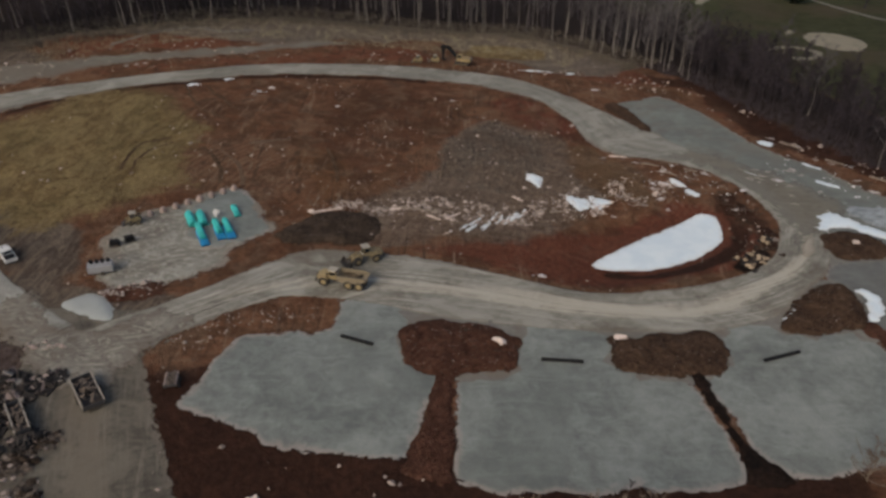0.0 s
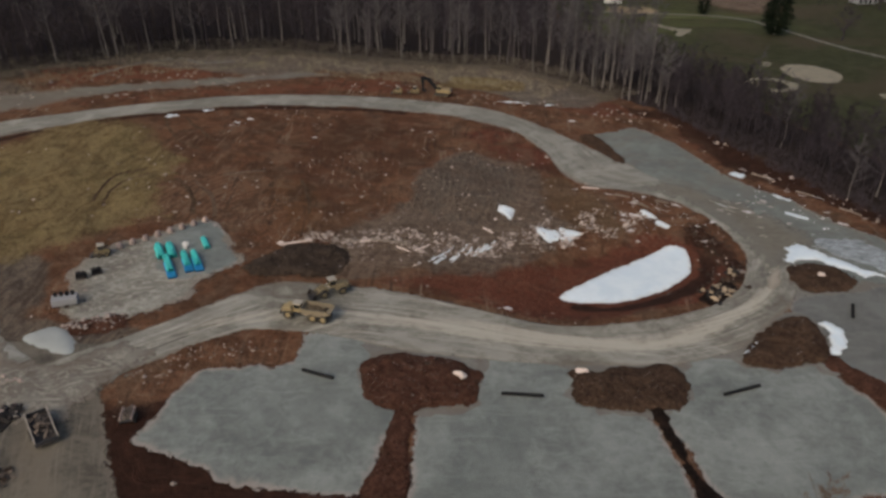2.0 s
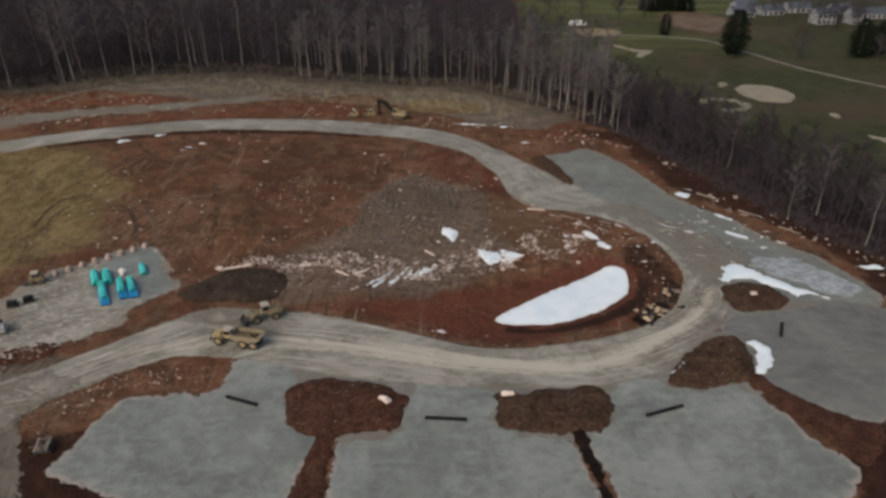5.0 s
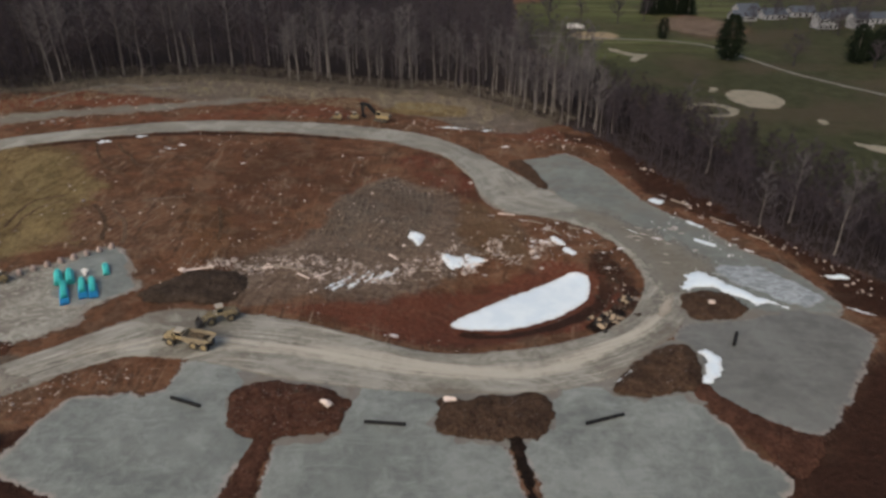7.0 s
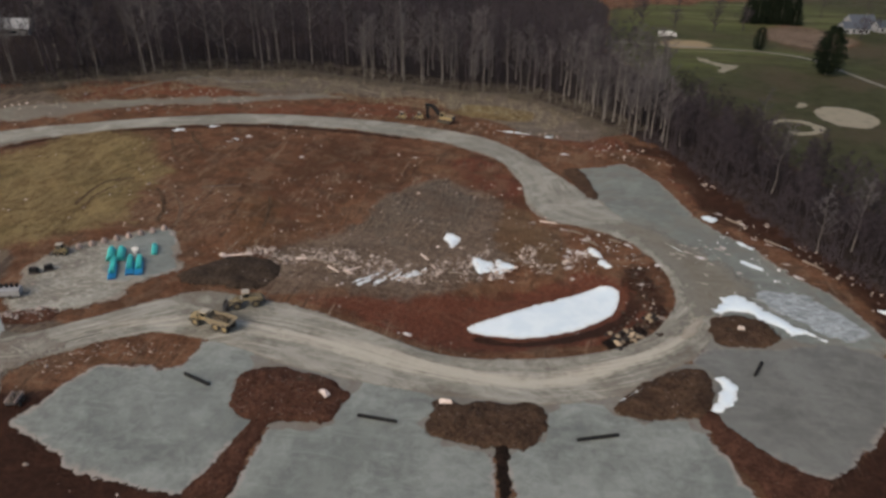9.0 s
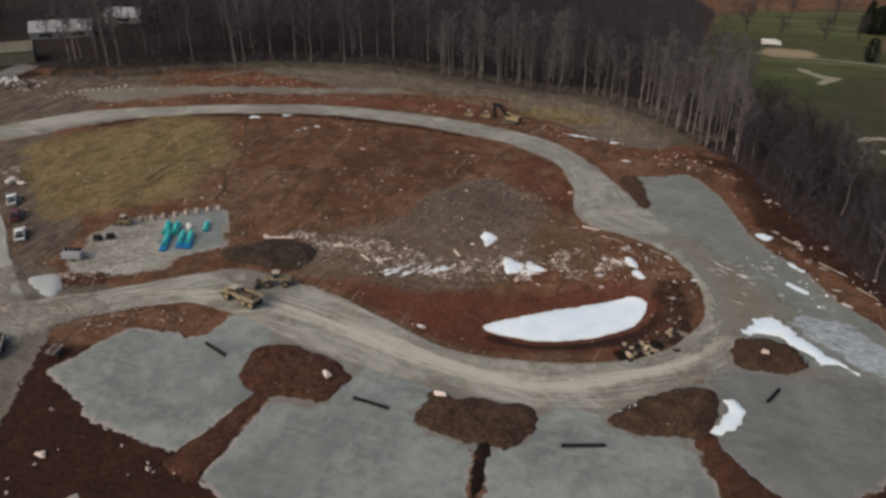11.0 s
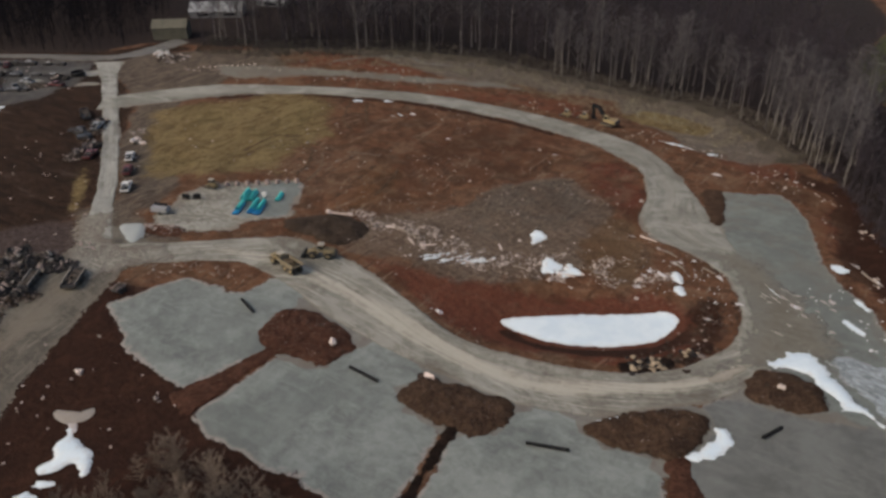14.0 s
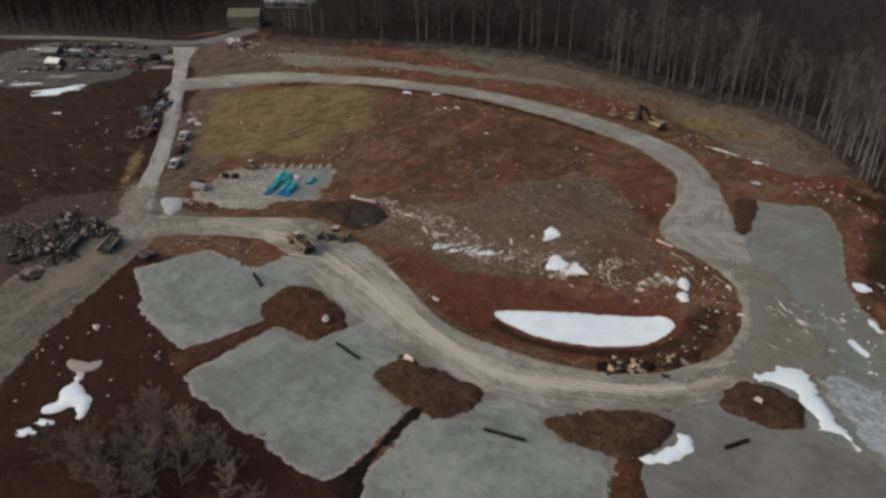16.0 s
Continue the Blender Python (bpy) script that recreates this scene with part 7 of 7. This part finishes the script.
def house(x, y, heading, long, wide, storeys, label):
    t = thing("house", label, "house", Matrix.Translation((x, y, ground_z(x, y) - 0.3)) @ pose(0, 0, 0, 0, 0, heading), "far houses")
    high = storeys * 2.9
    body = B()
    slab(body, [(-wide / 2, 0), (wide / 2, 0), (wide / 2, high), (0, high + wide * 0.3), (-wide / 2, high)], -long / 2, long / 2)
    bmesh.ops.rotate(body, verts=body.verts, cent=(0, 0, 0), matrix=Matrix.Rotation(radians(-90), 3, "Z"))
    body = part("wall", body, MAT_SIDING, t)
    tilt = math.degrees(math.atan2(wide * 0.3, wide / 2))
    for sgn in (1, -1):
        part("roof_slope", box(B(), (0, sgn * (wide / 4 + 0.2), high + wide * 0.15 + 0.12), (long + 0.8, math.hypot(wide / 2, wide * 0.3) + 0.6, 0.16), (-sgn * tilt, 0, 0), 0.02), MAT_SLATE, t)
        for s in range(storeys):
            for k in range(4):
                w = part("window", box(B(), (-long / 2 + (k + 0.5) * long / 4, sgn * (wide / 2 + 0.02), 1.5 + s * 2.9), (1.2, 0.06, 1.4), bevel=0.01), MAT_GLASS, body)
                part("sill", box(B(), (-long / 2 + (k + 0.5) * long / 4, sgn * (wide / 2 + 0.08), 0.76 + s * 2.9), (1.3, 0.1, 0.06), bevel=0.01), MAT_SIDING, w)
    part("chimney", box(B(), (long * 0.25, 0, high + wide * 0.3 + 0.3), (0.7, 0.7, 1.4)), MAT_OLIVE, t)
    return t


for x, y, w, ln, wd, st in ((228, 392, 8, 11, 8, 2), (247, 392, 5, 11, 8, 2), (284, 400, 12, 11, 8, 2), (193, 416, 4, 13, 9, 1), (212, 422, 10, 14, 9, 1), (232, 430, 3, 14, 9, 1), (254, 424, 12, 13, 9, 1), (204, 440, 6, 13, 9, 1), (268, 410, 8, 13, 9, 1)):
    house(x, y, w, ln, wd, st, "pale two-storey house with a grey roof beyond the golf course" if st == 2 else "low pale house with a grey roof beyond the golf course")
t = thing("white_truck", "white box truck parked on the distant lane", "truck", standing(94, 386, 3, 3))
part("cargo_box", box(B(), (-1.2, 0, 1.9), (7.0, 2.3, 2.2)), MAT_WHITE, t)
part("cab", box(B(), (3.4, 0, 1.4), (1.8, 2.1, 1.7), top=(0.7, 0.95)), MAT_WHITE, t)
for xx in (3.2, -3.0):
    for sgn in (1, -1):
        wheel(t, xx, sgn * 0.95, 0.45, 0.28, MAT_STEEL)


def tank(x, y, r, label):
    t = thing("round_tank", label, "tank", standing(x, y, 0, 1))
    part("shell", lathe(B(), [(0, r), (1.3, r), (1.3, r - 0.15), (0.4, r - 0.15), (0.4, 0.01)], (0, 0, 1), (0, 0, 0), 22), MAT_BLACK, t)
    part("rim", lathe(B(), [(1.25, r + 0.05), (1.42, r + 0.05), (1.42, r - 0.25), (1.25, r - 0.25), (1.25, r + 0.05)], (0, 0, 1), (0, 0, 0), 22), MAT_STEEL, t)


def material_stack(x, y, heading, long, wide, high, seed):
    """A low stack of dark boards and pipes on bearers, with a tarpaulin over one end."""
    r = random.Random(seed)
    t = thing("material_stack", "low dark stack of boards and pipes in the yard", "stack", standing(x, y, heading, 2), "stacks in the yard")
    for xx in (-long * 0.35, 0, long * 0.35):
        part("bearer", box(B(), (xx, 0, 0.12), (0.15, wide, 0.2), bevel=0.02), MAT_WOOD, t)
    layers = max(2, int(high / 0.3))
    for lay in range(layers):
        shift = r.uniform(-0.3, 0.3)
        part("board_layer", box(B(), (shift, 0, 0.34 + lay * 0.28), (long * r.uniform(0.8, 1), wide * r.uniform(0.8, 1), 0.25), (0, 0, r.uniform(-3, 3)), 0.04), MAT_CHAR if lay % 2 else MAT_DARKPAINT, t)
    part("tarpaulin", lump(B(), (long * 0.2, 0, 0.25 + high), (long * 0.28, wide * 0.5, 0.35), seed, 0.8), MAT_DARKPAINT if r.random() < 0.7 else MAT_SIDING, t)
    return t


STACKS = random.Random(88)
for row, (x0, y0, x1, y1, n) in enumerate(((-212, 130, -175, 149, 9), (-205, 120, -168, 140, 9), (-196, 108, -160, 128, 8), (-120, 116, -108, 112, 3))):
    for k in range(n):
        u = (k + STACKS.uniform(0.2, 0.8)) / n
        material_stack(x0 + (x1 - x0) * u, y0 + (y1 - y0) * u, 28 + STACKS.uniform(-12, 12), STACKS.uniform(3, 6), STACKS.uniform(1.4, 2.4), STACKS.uniform(0.6, 1.5), 880 + row * 10 + k)
sheet("tank_clearing", blob(-160.5, 147, 6.5, 4.2, 40, 244), MAT_PALE_ROAD_PLAIN, 0.13, 1.2, 0.8, 244, label="pale gravel clearing round a black tank", category="gravel pad")
tank(-161, 144.6, 2.3, "black round stock tank in the yard")
for k in range(11):
    x, y = -131.5 + k * 1.35, 171.8 + k * 1.4
    boulder(x, y, 0.55, 0.4, 40 * k, 460 + k, "white stone in a row along the back strip", None, 0.1, 0.0, "row of white stones")
YARD_SNOW = [(-158, 107.5, 9.5, 3.6, 55), (-176, 103, 8, 1.2, 35), (-188, 99, 6, 1.0, 30), (-137, 97, 2.5, 0.7, 40), (-190, 110, 5, 1.0, 30), (-200, 132, 8, 1.0, 25), (-215, 125, 9, 1.0, 25)]
for k, (x, y, la, lb, turn) in enumerate(YARD_SNOW):
    sheet("snow_patch", blob(x, y, la, lb, turn, 190 + k), MAT_SNOW, 0.2, 1.0, 0.3, 190 + k, label="long remnant of snow in the storage yard", category="snow", kind="thing", group="snow patches")


# ---- golf course ----
def lane(name, points, wide, label, seed):
    c = np.array(smooth_ring(points, 6, False))
    d = np.gradient(c, axis=0)
    n = np.stack([-d[:, 1], d[:, 0]], 1) / np.linalg.norm(d, axis=1)[:, None] * wide / 2
    return ribbon(name, [(*p, *q) for p, q in zip(c + n, c - n)], MAT_ROAD_PLAIN, 0.1, seed, label)


lane("cart_path", [(68, 370), (101, 363), (134, 356), (150, 345), (159, 318), (167, 292), (177, 273), (187, 257), (205, 232)], 1.9, "pale paved golf cart path on the turf", 6)
sheet("yard_ground", [(-222, 131), (-196, 145), (-171, 157), (-160, 152), (-153, 140), (-151, 124), (-156, 113), (-166, 103), (-190, 92), (-222, 84)], MAT_YARD_GRAVEL, 0.07, 2.5, 2.2, 243, fade=5.0, label="dark gravel of the storage yard streaked with slush", category="gravel yard")
for k, (x, y, la, lb, turn) in enumerate(((-176, 112, 14, 3, 32), (-168, 134, 10, 3, 35), (-200, 120, 14, 2.5, 25), (-150, 141, 7, 3, 40))):
    sheet("yard_gravel_%d" % (k + 1), blob(x, y, la, lb, turn, 210 + k), MAT_STAGE, 0.08, 2.0, 0.6, 210 + k, label="grey gravel strip in the storage yard", category="gravel strip")
lane("silt_path", [(-98, 205), (-90, 219), (-80, 227.5), (-72, 225.5), (-62, 230.5)], 1.2, "thin pale strip of straw along the bank", 7)


BUNKER_SAND = plain_material("bunker_sand", (0.168, 0.148, 0.108), 0.95, 0, (0.075, 0.070, 0.042), 0.75, 0.25)
sheet("sand_bunker", [(145.9, 244.8), (142.3, 240.4), (137.5, 238.8), (132.6, 240.5), (128.8, 245.1), (127.1, 251.5), (128.1, 258.1), (131.7, 263.1), (136.9, 264.9), (142.2, 262.9), (146.0, 257.8), (147.3, 251.1)], BUNKER_SAND, 0.12, 2.0, 0.9, 61, label="oval golf bunker of pale sand", category="sand bunker", kind="thing", group="sand bunkers")
sheet("sand_bunker", [(117 + r * 9 * math.cos(w), 237.5 + r * 9 * math.sin(w)) for r, w in [(1.0, 0.5 * k) for k in range(-4, 7)] + [(0.6, 0.5 * k) for k in range(6, -5, -1)]], BUNKER_SAND, 0.12, 1.2, 1.1, 62,
      label="ring-shaped golf bunker of pale sand", category="sand bunker", kind="thing", group="sand bunkers")
sheet("sand_bunker", blob(152, 199, 9, 3.5, -40, 63), BUNKER_SAND, 0.12, 2.0, 0.4, 63, label="long golf bunker of pale sand", category="sand bunker", kind="thing", group="sand bunkers")


for k, ring in enumerate(([(103, 340), (108, 330), (117, 324), (111, 316), (107, 309), (105, 314), (108, 321), (104, 328), (100, 338)], [(124, 262), (127, 268), (129, 266), (126, 261)], [(146, 224), (150, 228), (152, 225), (148, 220)])):
    sheet("sand_bunker", ring, BUNKER_SAND, 0.12, 2.0, 1.2, 64 + k, label="worn pale sandy scrape on the turf", category="sand bunker", kind="thing", group="sand bunkers")


def conifer(x, y, high, seed, label, rounded=False):
    r = random.Random(seed)
    t = thing("conifer", label, "tree", Matrix.Translation((x, y, ground_z(x, y))), "conifers")
    part("trunk", rod(B(), (0, 0, -0.3), (0, 0, high * 0.95), high * 0.022, 0.03, 8), MAT_BARK, t)
    verts, faces = [], []
    for k in range(int(high * 34)):
        u = r.random() ** 1.25
        z, a = high * (0.06 + 0.92 * u), r.uniform(0, math.tau)
        girth = 1.15 * math.sqrt(max(0.0, u * (1 - u))) * 1.7 if rounded else (1 - u) ** 0.8
        reach = high * 0.29 * girth * r.uniform(0.55, 1.15) + 0.15
        p = np.array((0, 0, z))
        q = np.array((math.cos(a) * reach, math.sin(a) * reach, z - reach * r.uniform(0.05, 0.45)))
        for j in range(4):
            s = p + (q - p) * (0.35 + 0.18 * j + 0.1 * r.random())
            d = np.array((r.gauss(math.cos(a), 0.6), r.gauss(math.sin(a), 0.6), r.gauss(-0.1, 0.35)))
            tube_rows(verts, faces, s, s + d * high * 0.05, high * 0.014, 0, 3)
    ob = new("crown", mesh_of("crown", verts, faces, MAT_NEEDLE))
    ob.parent = t


for k, (x, y, h) in enumerate(((132.7, 360, 11), (149, 314, 20), (202, 308, 17), (160, 432, 17), (152, 436, 19), (168, 434, 16), (214, 314, 15), (144, 436, 17), (156, 440, 18), (148, 432, 15), (164, 438, 18), (208, 312, 13))):
    conifer(x, y, h, 600 + k, "dark green conifer standing alone on the golf course", k in (0, 1, 2, 3, 6, 8, 9, 11))
for k, (x, y, s) in enumerate(((220, 376, 0.8), (236, 378, 0.9), (258, 384, 0.9), (244, 402, 1.0), (205, 400, 0.9), (271, 390, 0.9), (212, 418, 1.0), (85, 445, 1.0), (128, 441, 1.0), (110, 470, 1.1), (190, 460, 1.0), (246, 330, 0.9), (230, 460, 1.1))):
    plant((6, 7)[k % 2], x, y, s, k * 1.3, "bare tree standing alone on the turf", "golf course trees")


(tv, tf), (cv, cf) = bare_tree(360, 13, 30, 700, 0.42, 0.25, 0.32, 0.09)
tree_kinds.append((mesh_of("trunk", tv, tf, MAT_BARK_FAR, True), mesh_of("crown", cv, cf, MAT_BARK_FAR), 13))
for k, (x, y, sz) in enumerate(((173, 303, 1.0), (206, 300, 0.8), (226, 372, 0.9), (262, 372, 0.9), (240, 380, 0.8), (120, 404, 0.9), (136, 412, 0.9), (100, 408, 0.8), (84, 420, 1.0), (190, 396, 0.8))):
    plant(8, x, y, sz, k * 2.1, "broad leafless tree standing on the turf", "spreading trees")


GROVE = random.Random(77)
for k in range(34):
    x, y = GROVE.uniform(196, 300), GROVE.uniform(372, 392) + GROVE.choice((0, 28, 60))
    plant(GROVE.choice((6, 7)), x, y, GROVE.uniform(0.7, 1.1), k, "dark leafless tree among the far houses", "trees by the houses")
for k in range(16):
    x, y = GROVE.uniform(70, 200), GROVE.uniform(450, 490)
    plant(GROVE.choice((6, 7)), x, y, GROVE.uniform(0.8, 1.2), k, "dark leafless tree at the end of the golf course", "far golf course trees")


# ---- shrubs, brush and loose stones ----
shrub_kinds = []
for k in range(3):
    (tv, tf), (cv, cf) = bare_tree(330 + k, 7, 26, 1000, 0.36, 0.06, 0.10, 0.038)
    shrub_kinds.append((mesh_of("stem", tv, tf, MAT_SHRUB, True), mesh_of("crown", cv, cf, MAT_SHRUB)))
THICKET = random.Random(66)
SHRUBS = [(THICKET.uniform(3, 22), THICKET.uniform(34, 47), THICKET.uniform(0.45, 0.8)) for _ in range(26)] + [(9, 47, 1.0), (12, 44.5, 0.9), (15.5, 47.5, 1.0), (18.5, 46, 1.1), (22, 48, 0.9), (25.5, 47.6, 0.9), (13, 40.5, 0.9), (17, 41.5, 1.0), (21.5, 43, 1.1), (28, 46, 0.8), (33, 46.5, 0.7), (5, 33.5, 0.9), (9.5, 35.6, 0.9), (49.5, 56.2, 0.9), (58, 55.2, 0.6), (-1, 26.5, 0.8)]
for k, (x, y, s) in enumerate(SHRUBS):
    t = new("bare_shrub")
    t.matrix_world = Matrix.Translation((x, y, ground_z(x, y))) @ Matrix.Rotation(k * 1.7, 4, "Z") @ Matrix.Scale(s, 4)
    tagged(t, "leafless grey-brown shrub on the dark soil bank", "shrub", "bare shrubs")
    for nm, me in zip(("stem", "crown"), shrub_kinds[k % 3]):
        ob = new(nm, me)
        ob.parent = t


def brush(name, count, line, seed, deep, sizes, mat, label):
    """Low dead undergrowth: clumps of thin stems in one mesh."""
    r, verts, faces, places = random.Random(seed), [], [], []
    for k in range(count):
        i = r.randrange(len(line) - 1)
        (ax, ay), (bx, by) = line[i], line[i + 1]
        u = r.random()
        n = np.array((-(by - ay), bx - ax)) / (math.hypot(bx - ax, by - ay) + 1e-9)
        d = r.uniform(*deep)
        places.append((ax + (bx - ax) * u + n[0] * d, ay + (by - ay) * u + n[1] * d))
    heights = terrain([p[0] for p in places], [p[1] for p in places])
    for (x, y), z in zip(places, heights):
        for j in range(7):
            h = r.uniform(*sizes)
            s = np.array((x + r.gauss(0, 0.5), y + r.gauss(0, 0.5), z - 0.05))
            tube_rows(verts, faces, s, s + np.array((r.gauss(0, 0.35), r.gauss(0, 0.35), 1)) * h, 0.05, 0, 3)
    tagged(new(name, mesh_of(name, verts, faces, mat)), label, "undergrowth", kind="stuff")


MAT_STRAW = plain_material("dead_grass_stems", (0.250, 0.212, 0.140), 0.9, 0, (0.09, 0.065, 0.04), 0.6, 0.5, 0.5, True)
MAT_BRUSH = plain_material("dead_brush", (0.095, 0.080, 0.062), 0.95, 0, (0.05, 0.042, 0.036), 0.6, 0.5, 0.7, True)
left_line = [p for p in edge_line if p[0] < 62]
# This undergrowth takes the dark bark, so woodland shade is in its colour.
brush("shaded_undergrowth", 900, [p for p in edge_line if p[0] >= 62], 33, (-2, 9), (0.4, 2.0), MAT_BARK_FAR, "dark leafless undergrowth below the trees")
brush("edge_undergrowth", 3000, left_line, 31, (-9, 10), (0.4, 2.2), MAT_BRUSH, "grey-brown leafless undergrowth along the woods")
brush("dry_tufts", 1500, smooth_ring([(-118, 196), (-92, 219), (-60, 234), (-26, 236), (4, 240), (24, 240), (44, 228)], 2, False), 32, (-11, 9), (0.3, 1.1), MAT_STRAW, "pale dead grass tufts along the bank")


def stones(name, spots, seed, mat, label, sizes=(0.08, 0.24)):
    """Loose stones, too many to count: each a small faceted lump."""
    r = np.random.RandomState(seed)
    base = np.array([(1, 0, 0), (-1, 0, 0), (0, 1, 0), (0, -1, 0), (0, 0, 1), (0, 0, -1)], float)
    tri = [(0, 2, 4), (2, 1, 4), (1, 3, 4), (3, 0, 4), (2, 0, 5), (1, 2, 5), (3, 1, 5), (0, 3, 5)]
    verts, faces = [], []
    ground = surface_z([p[0] for p in spots], [p[1] for p in spots])
    for (x, y), low in zip(spots, ground):
        s = r.uniform(*sizes) * (2.0 if r.rand() < 0.06 else 1.0)
        a = r.uniform(0, math.tau)
        v = base * (1 + r.uniform(-0.35, 0.35, (6, 3))) * s * np.array((1.3, 0.9, 0.7))
        v = np.stack([v[:, 0] * math.cos(a) - v[:, 1] * math.sin(a) + x, v[:, 0] * math.sin(a) + v[:, 1] * math.cos(a) + y, v[:, 2] + low + s * 0.35], 1)
        k = len(verts)
        verts += [tuple(p) for p in v]
        faces += [tuple(i + k for i in f) for f in tri]
    tagged(new(name, mesh_of(name, verts, faces, mat)), label, "stones", kind="stuff")


def sprinkle(count, ring, seed, power=1.0, clump=6.0, cut=0.5):
    """Points inside an outline, thick in some places and thin in others."""
    r = np.random.RandomState(seed)
    pts = np.array(ring)
    (x0, y0), (x1, y1) = pts.min(0), pts.max(0)
    out = []
    while len(out) < count:
        x, y = r.uniform(x0, x1, 3000), r.uniform(y0, y1, 3000)
        ok = inside(x, y, ring) & ~inside(x, y, FROZEN) & (vnoise(x, y, clump, seed) + 0.35 * r.rand(3000) > cut + 0.17)
        out += list(zip(x[ok], y[ok]))
    return out[:count]


FIELD_STONES = [(-60, 96), (-58, 128), (-40, 150), (-10, 170), (20, 172), (34, 152), (56, 140), (60, 122), (44, 126), (26, 117), (6, 114), (-6, 107), (-28, 102)]
stones("field_stones", sprinkle(330, FIELD_STONES, 41, cut=0.56), 41, MAT_STONE, "pale stones strewn over the bare field")
stones("rubble_stones", sprinkle(850, [(14, 116), (24, 118), (40, 126), (50, 136), (44, 140), (30, 134), (20, 128), (8, 122), (-12, 122), (-24, 119), (-10, 117)], 42, clump=3, cut=0.5), 42, MAT_STONE, "pinkish rubble spread above the basin", (0.08, 0.34))
stones("far_field_stones", sprinkle(220, ISLAND, 43, clump=9, cut=0.58), 43, MAT_STONE, "pale stones strewn over the field", (0.12, 0.34))
stones("bank_stones", sprinkle(140, RED_BANKS[2], 44, clump=5, cut=0.45), 44, MAT_STONE, "pale stones on the red bank below the woods", (0.12, 0.4))
stones("pad_edge_stones", sprinkle(80, [(-38, 70), (-34, 78), (-31, 83.2), (-19, 85), (-19, 89), (-33, 86), (-41, 78)], 45, clump=2.5, cut=0.42), 45, MAT_STONE, "pale stones between pad and road", (0.07, 0.22))
stones("mound_stones", sprinkle(26, [(-36, 64), (-20, 58), (0, 54), (-4, 30), (-24, 34), (-34, 52)], 46, clump=5, cut=0.5), 46, MAT_STONE, "pale stones on dark soil", (0.08, 0.25))
stones("yard_stones", sprinkle(50, [(-72, 50), (-60, 76), (-66, 84), (-110, 116), (-130, 110), (-90, 60)], 47, clump=6, cut=0.45), 47, MAT_STONE, "pale stones and debris beside the access road", (0.12, 0.4))
stones("far_yard_stones", sprinkle(60, [(-230, 122), (-170, 155), (-150, 140), (-160, 105), (-200, 95)], 48, clump=7, cut=0.45), 48, MAT_STONE, "pale debris in the storage yard", (0.2, 0.6))
stones("heap_stones", sprinkle(60, MOUNDS[5][0], 51, clump=1.5, cut=0.3), 51, MAT_STONE, "pinkish stones on a low soil heap", (0.14, 0.34))
stones("junction_debris", sprinkle(70, [(-152, 168), (-150, 178), (-143, 179), (-142, 170)], 52, clump=3, cut=0.35), 52, MAT_STONE, "pale rubble heaped beside the far junction", (0.2, 0.55))
CLODS = [(50, 100.5), (57.5, 105.5), (63, 114), (65, 123), (62.5, 133), (57, 137), (56, 129), (58, 119), (54.5, 110.5), (48, 103)]
stones("basin_clods", sprinkle(200, CLODS, 53, clump=2.0, cut=0.4), 53, MAT_DARK_HEAP, "dark wet clods beside the frozen basin", (0.12, 0.34))
stones("basin_rubble", sprinkle(36, CLODS, 54, clump=2.5, cut=0.45), 54, MAT_STONE, "pale rubble beside the frozen basin", (0.08, 0.18))
stones("back_stones", sprinkle(210, [(-140, 166), (-120, 190), (-80, 216), (-30, 226), (10, 224), (40, 214), (48, 196), (30, 206), (-10, 214), (-60, 202), (-110, 170)], 49, clump=6, cut=0.5), 49, MAT_STONE, "pale stones along the back bank", (0.12, 0.4))
stones("pale_stone_band", sprinkle(420, [(-24, 122.5), (-8, 126), (6, 125.5), (10, 122.5), (0, 120.5), (-14, 119), (-24, 119.5)], 50, clump=2.5, cut=0.42), 50, MAT_STONE, "band of pale stones across the field", (0.1, 0.3))
for k in range(5):
    stones("mound_pebbles", sprinkle((150, 70, 60, 40, 50)[k], MOUNDS[k][0], 270 + k, clump=1.5, cut=0.35), 270 + k, MAT_STONE, "small pale stones on a soil mound", (0.04, 0.09))
    stones("mound_clods", sprinkle((50, 60, 60, 40, 60)[k], MOUNDS[k][0], 280 + k, clump=1.2, cut=0.35), 280 + k, MAT_DARK_HEAP, "dark clods on a soil mound", (0.10, 0.22))
stones("snow_crumbs", sprinkle(70, [(66, 122), (74, 119), (84, 124), (94, 130), (89, 143), (80, 152), (70, 149), (62, 143)], 291, clump=3.0, cut=0.5), 291, MAT_OLD_SNOW, "crumbs of old snow strewn over the gravel", (0.12, 0.27))
stones("snow_crumbs", sprinkle(45, [(42, 139), (46, 147), (56, 144), (62, 132), (62, 122), (57, 126), (50, 129), (44, 131)], 292, clump=3.0, cut=0.45), 292, MAT_OLD_SNOW, "crumbs of old snow on the soil by the bend", (0.08, 0.22))
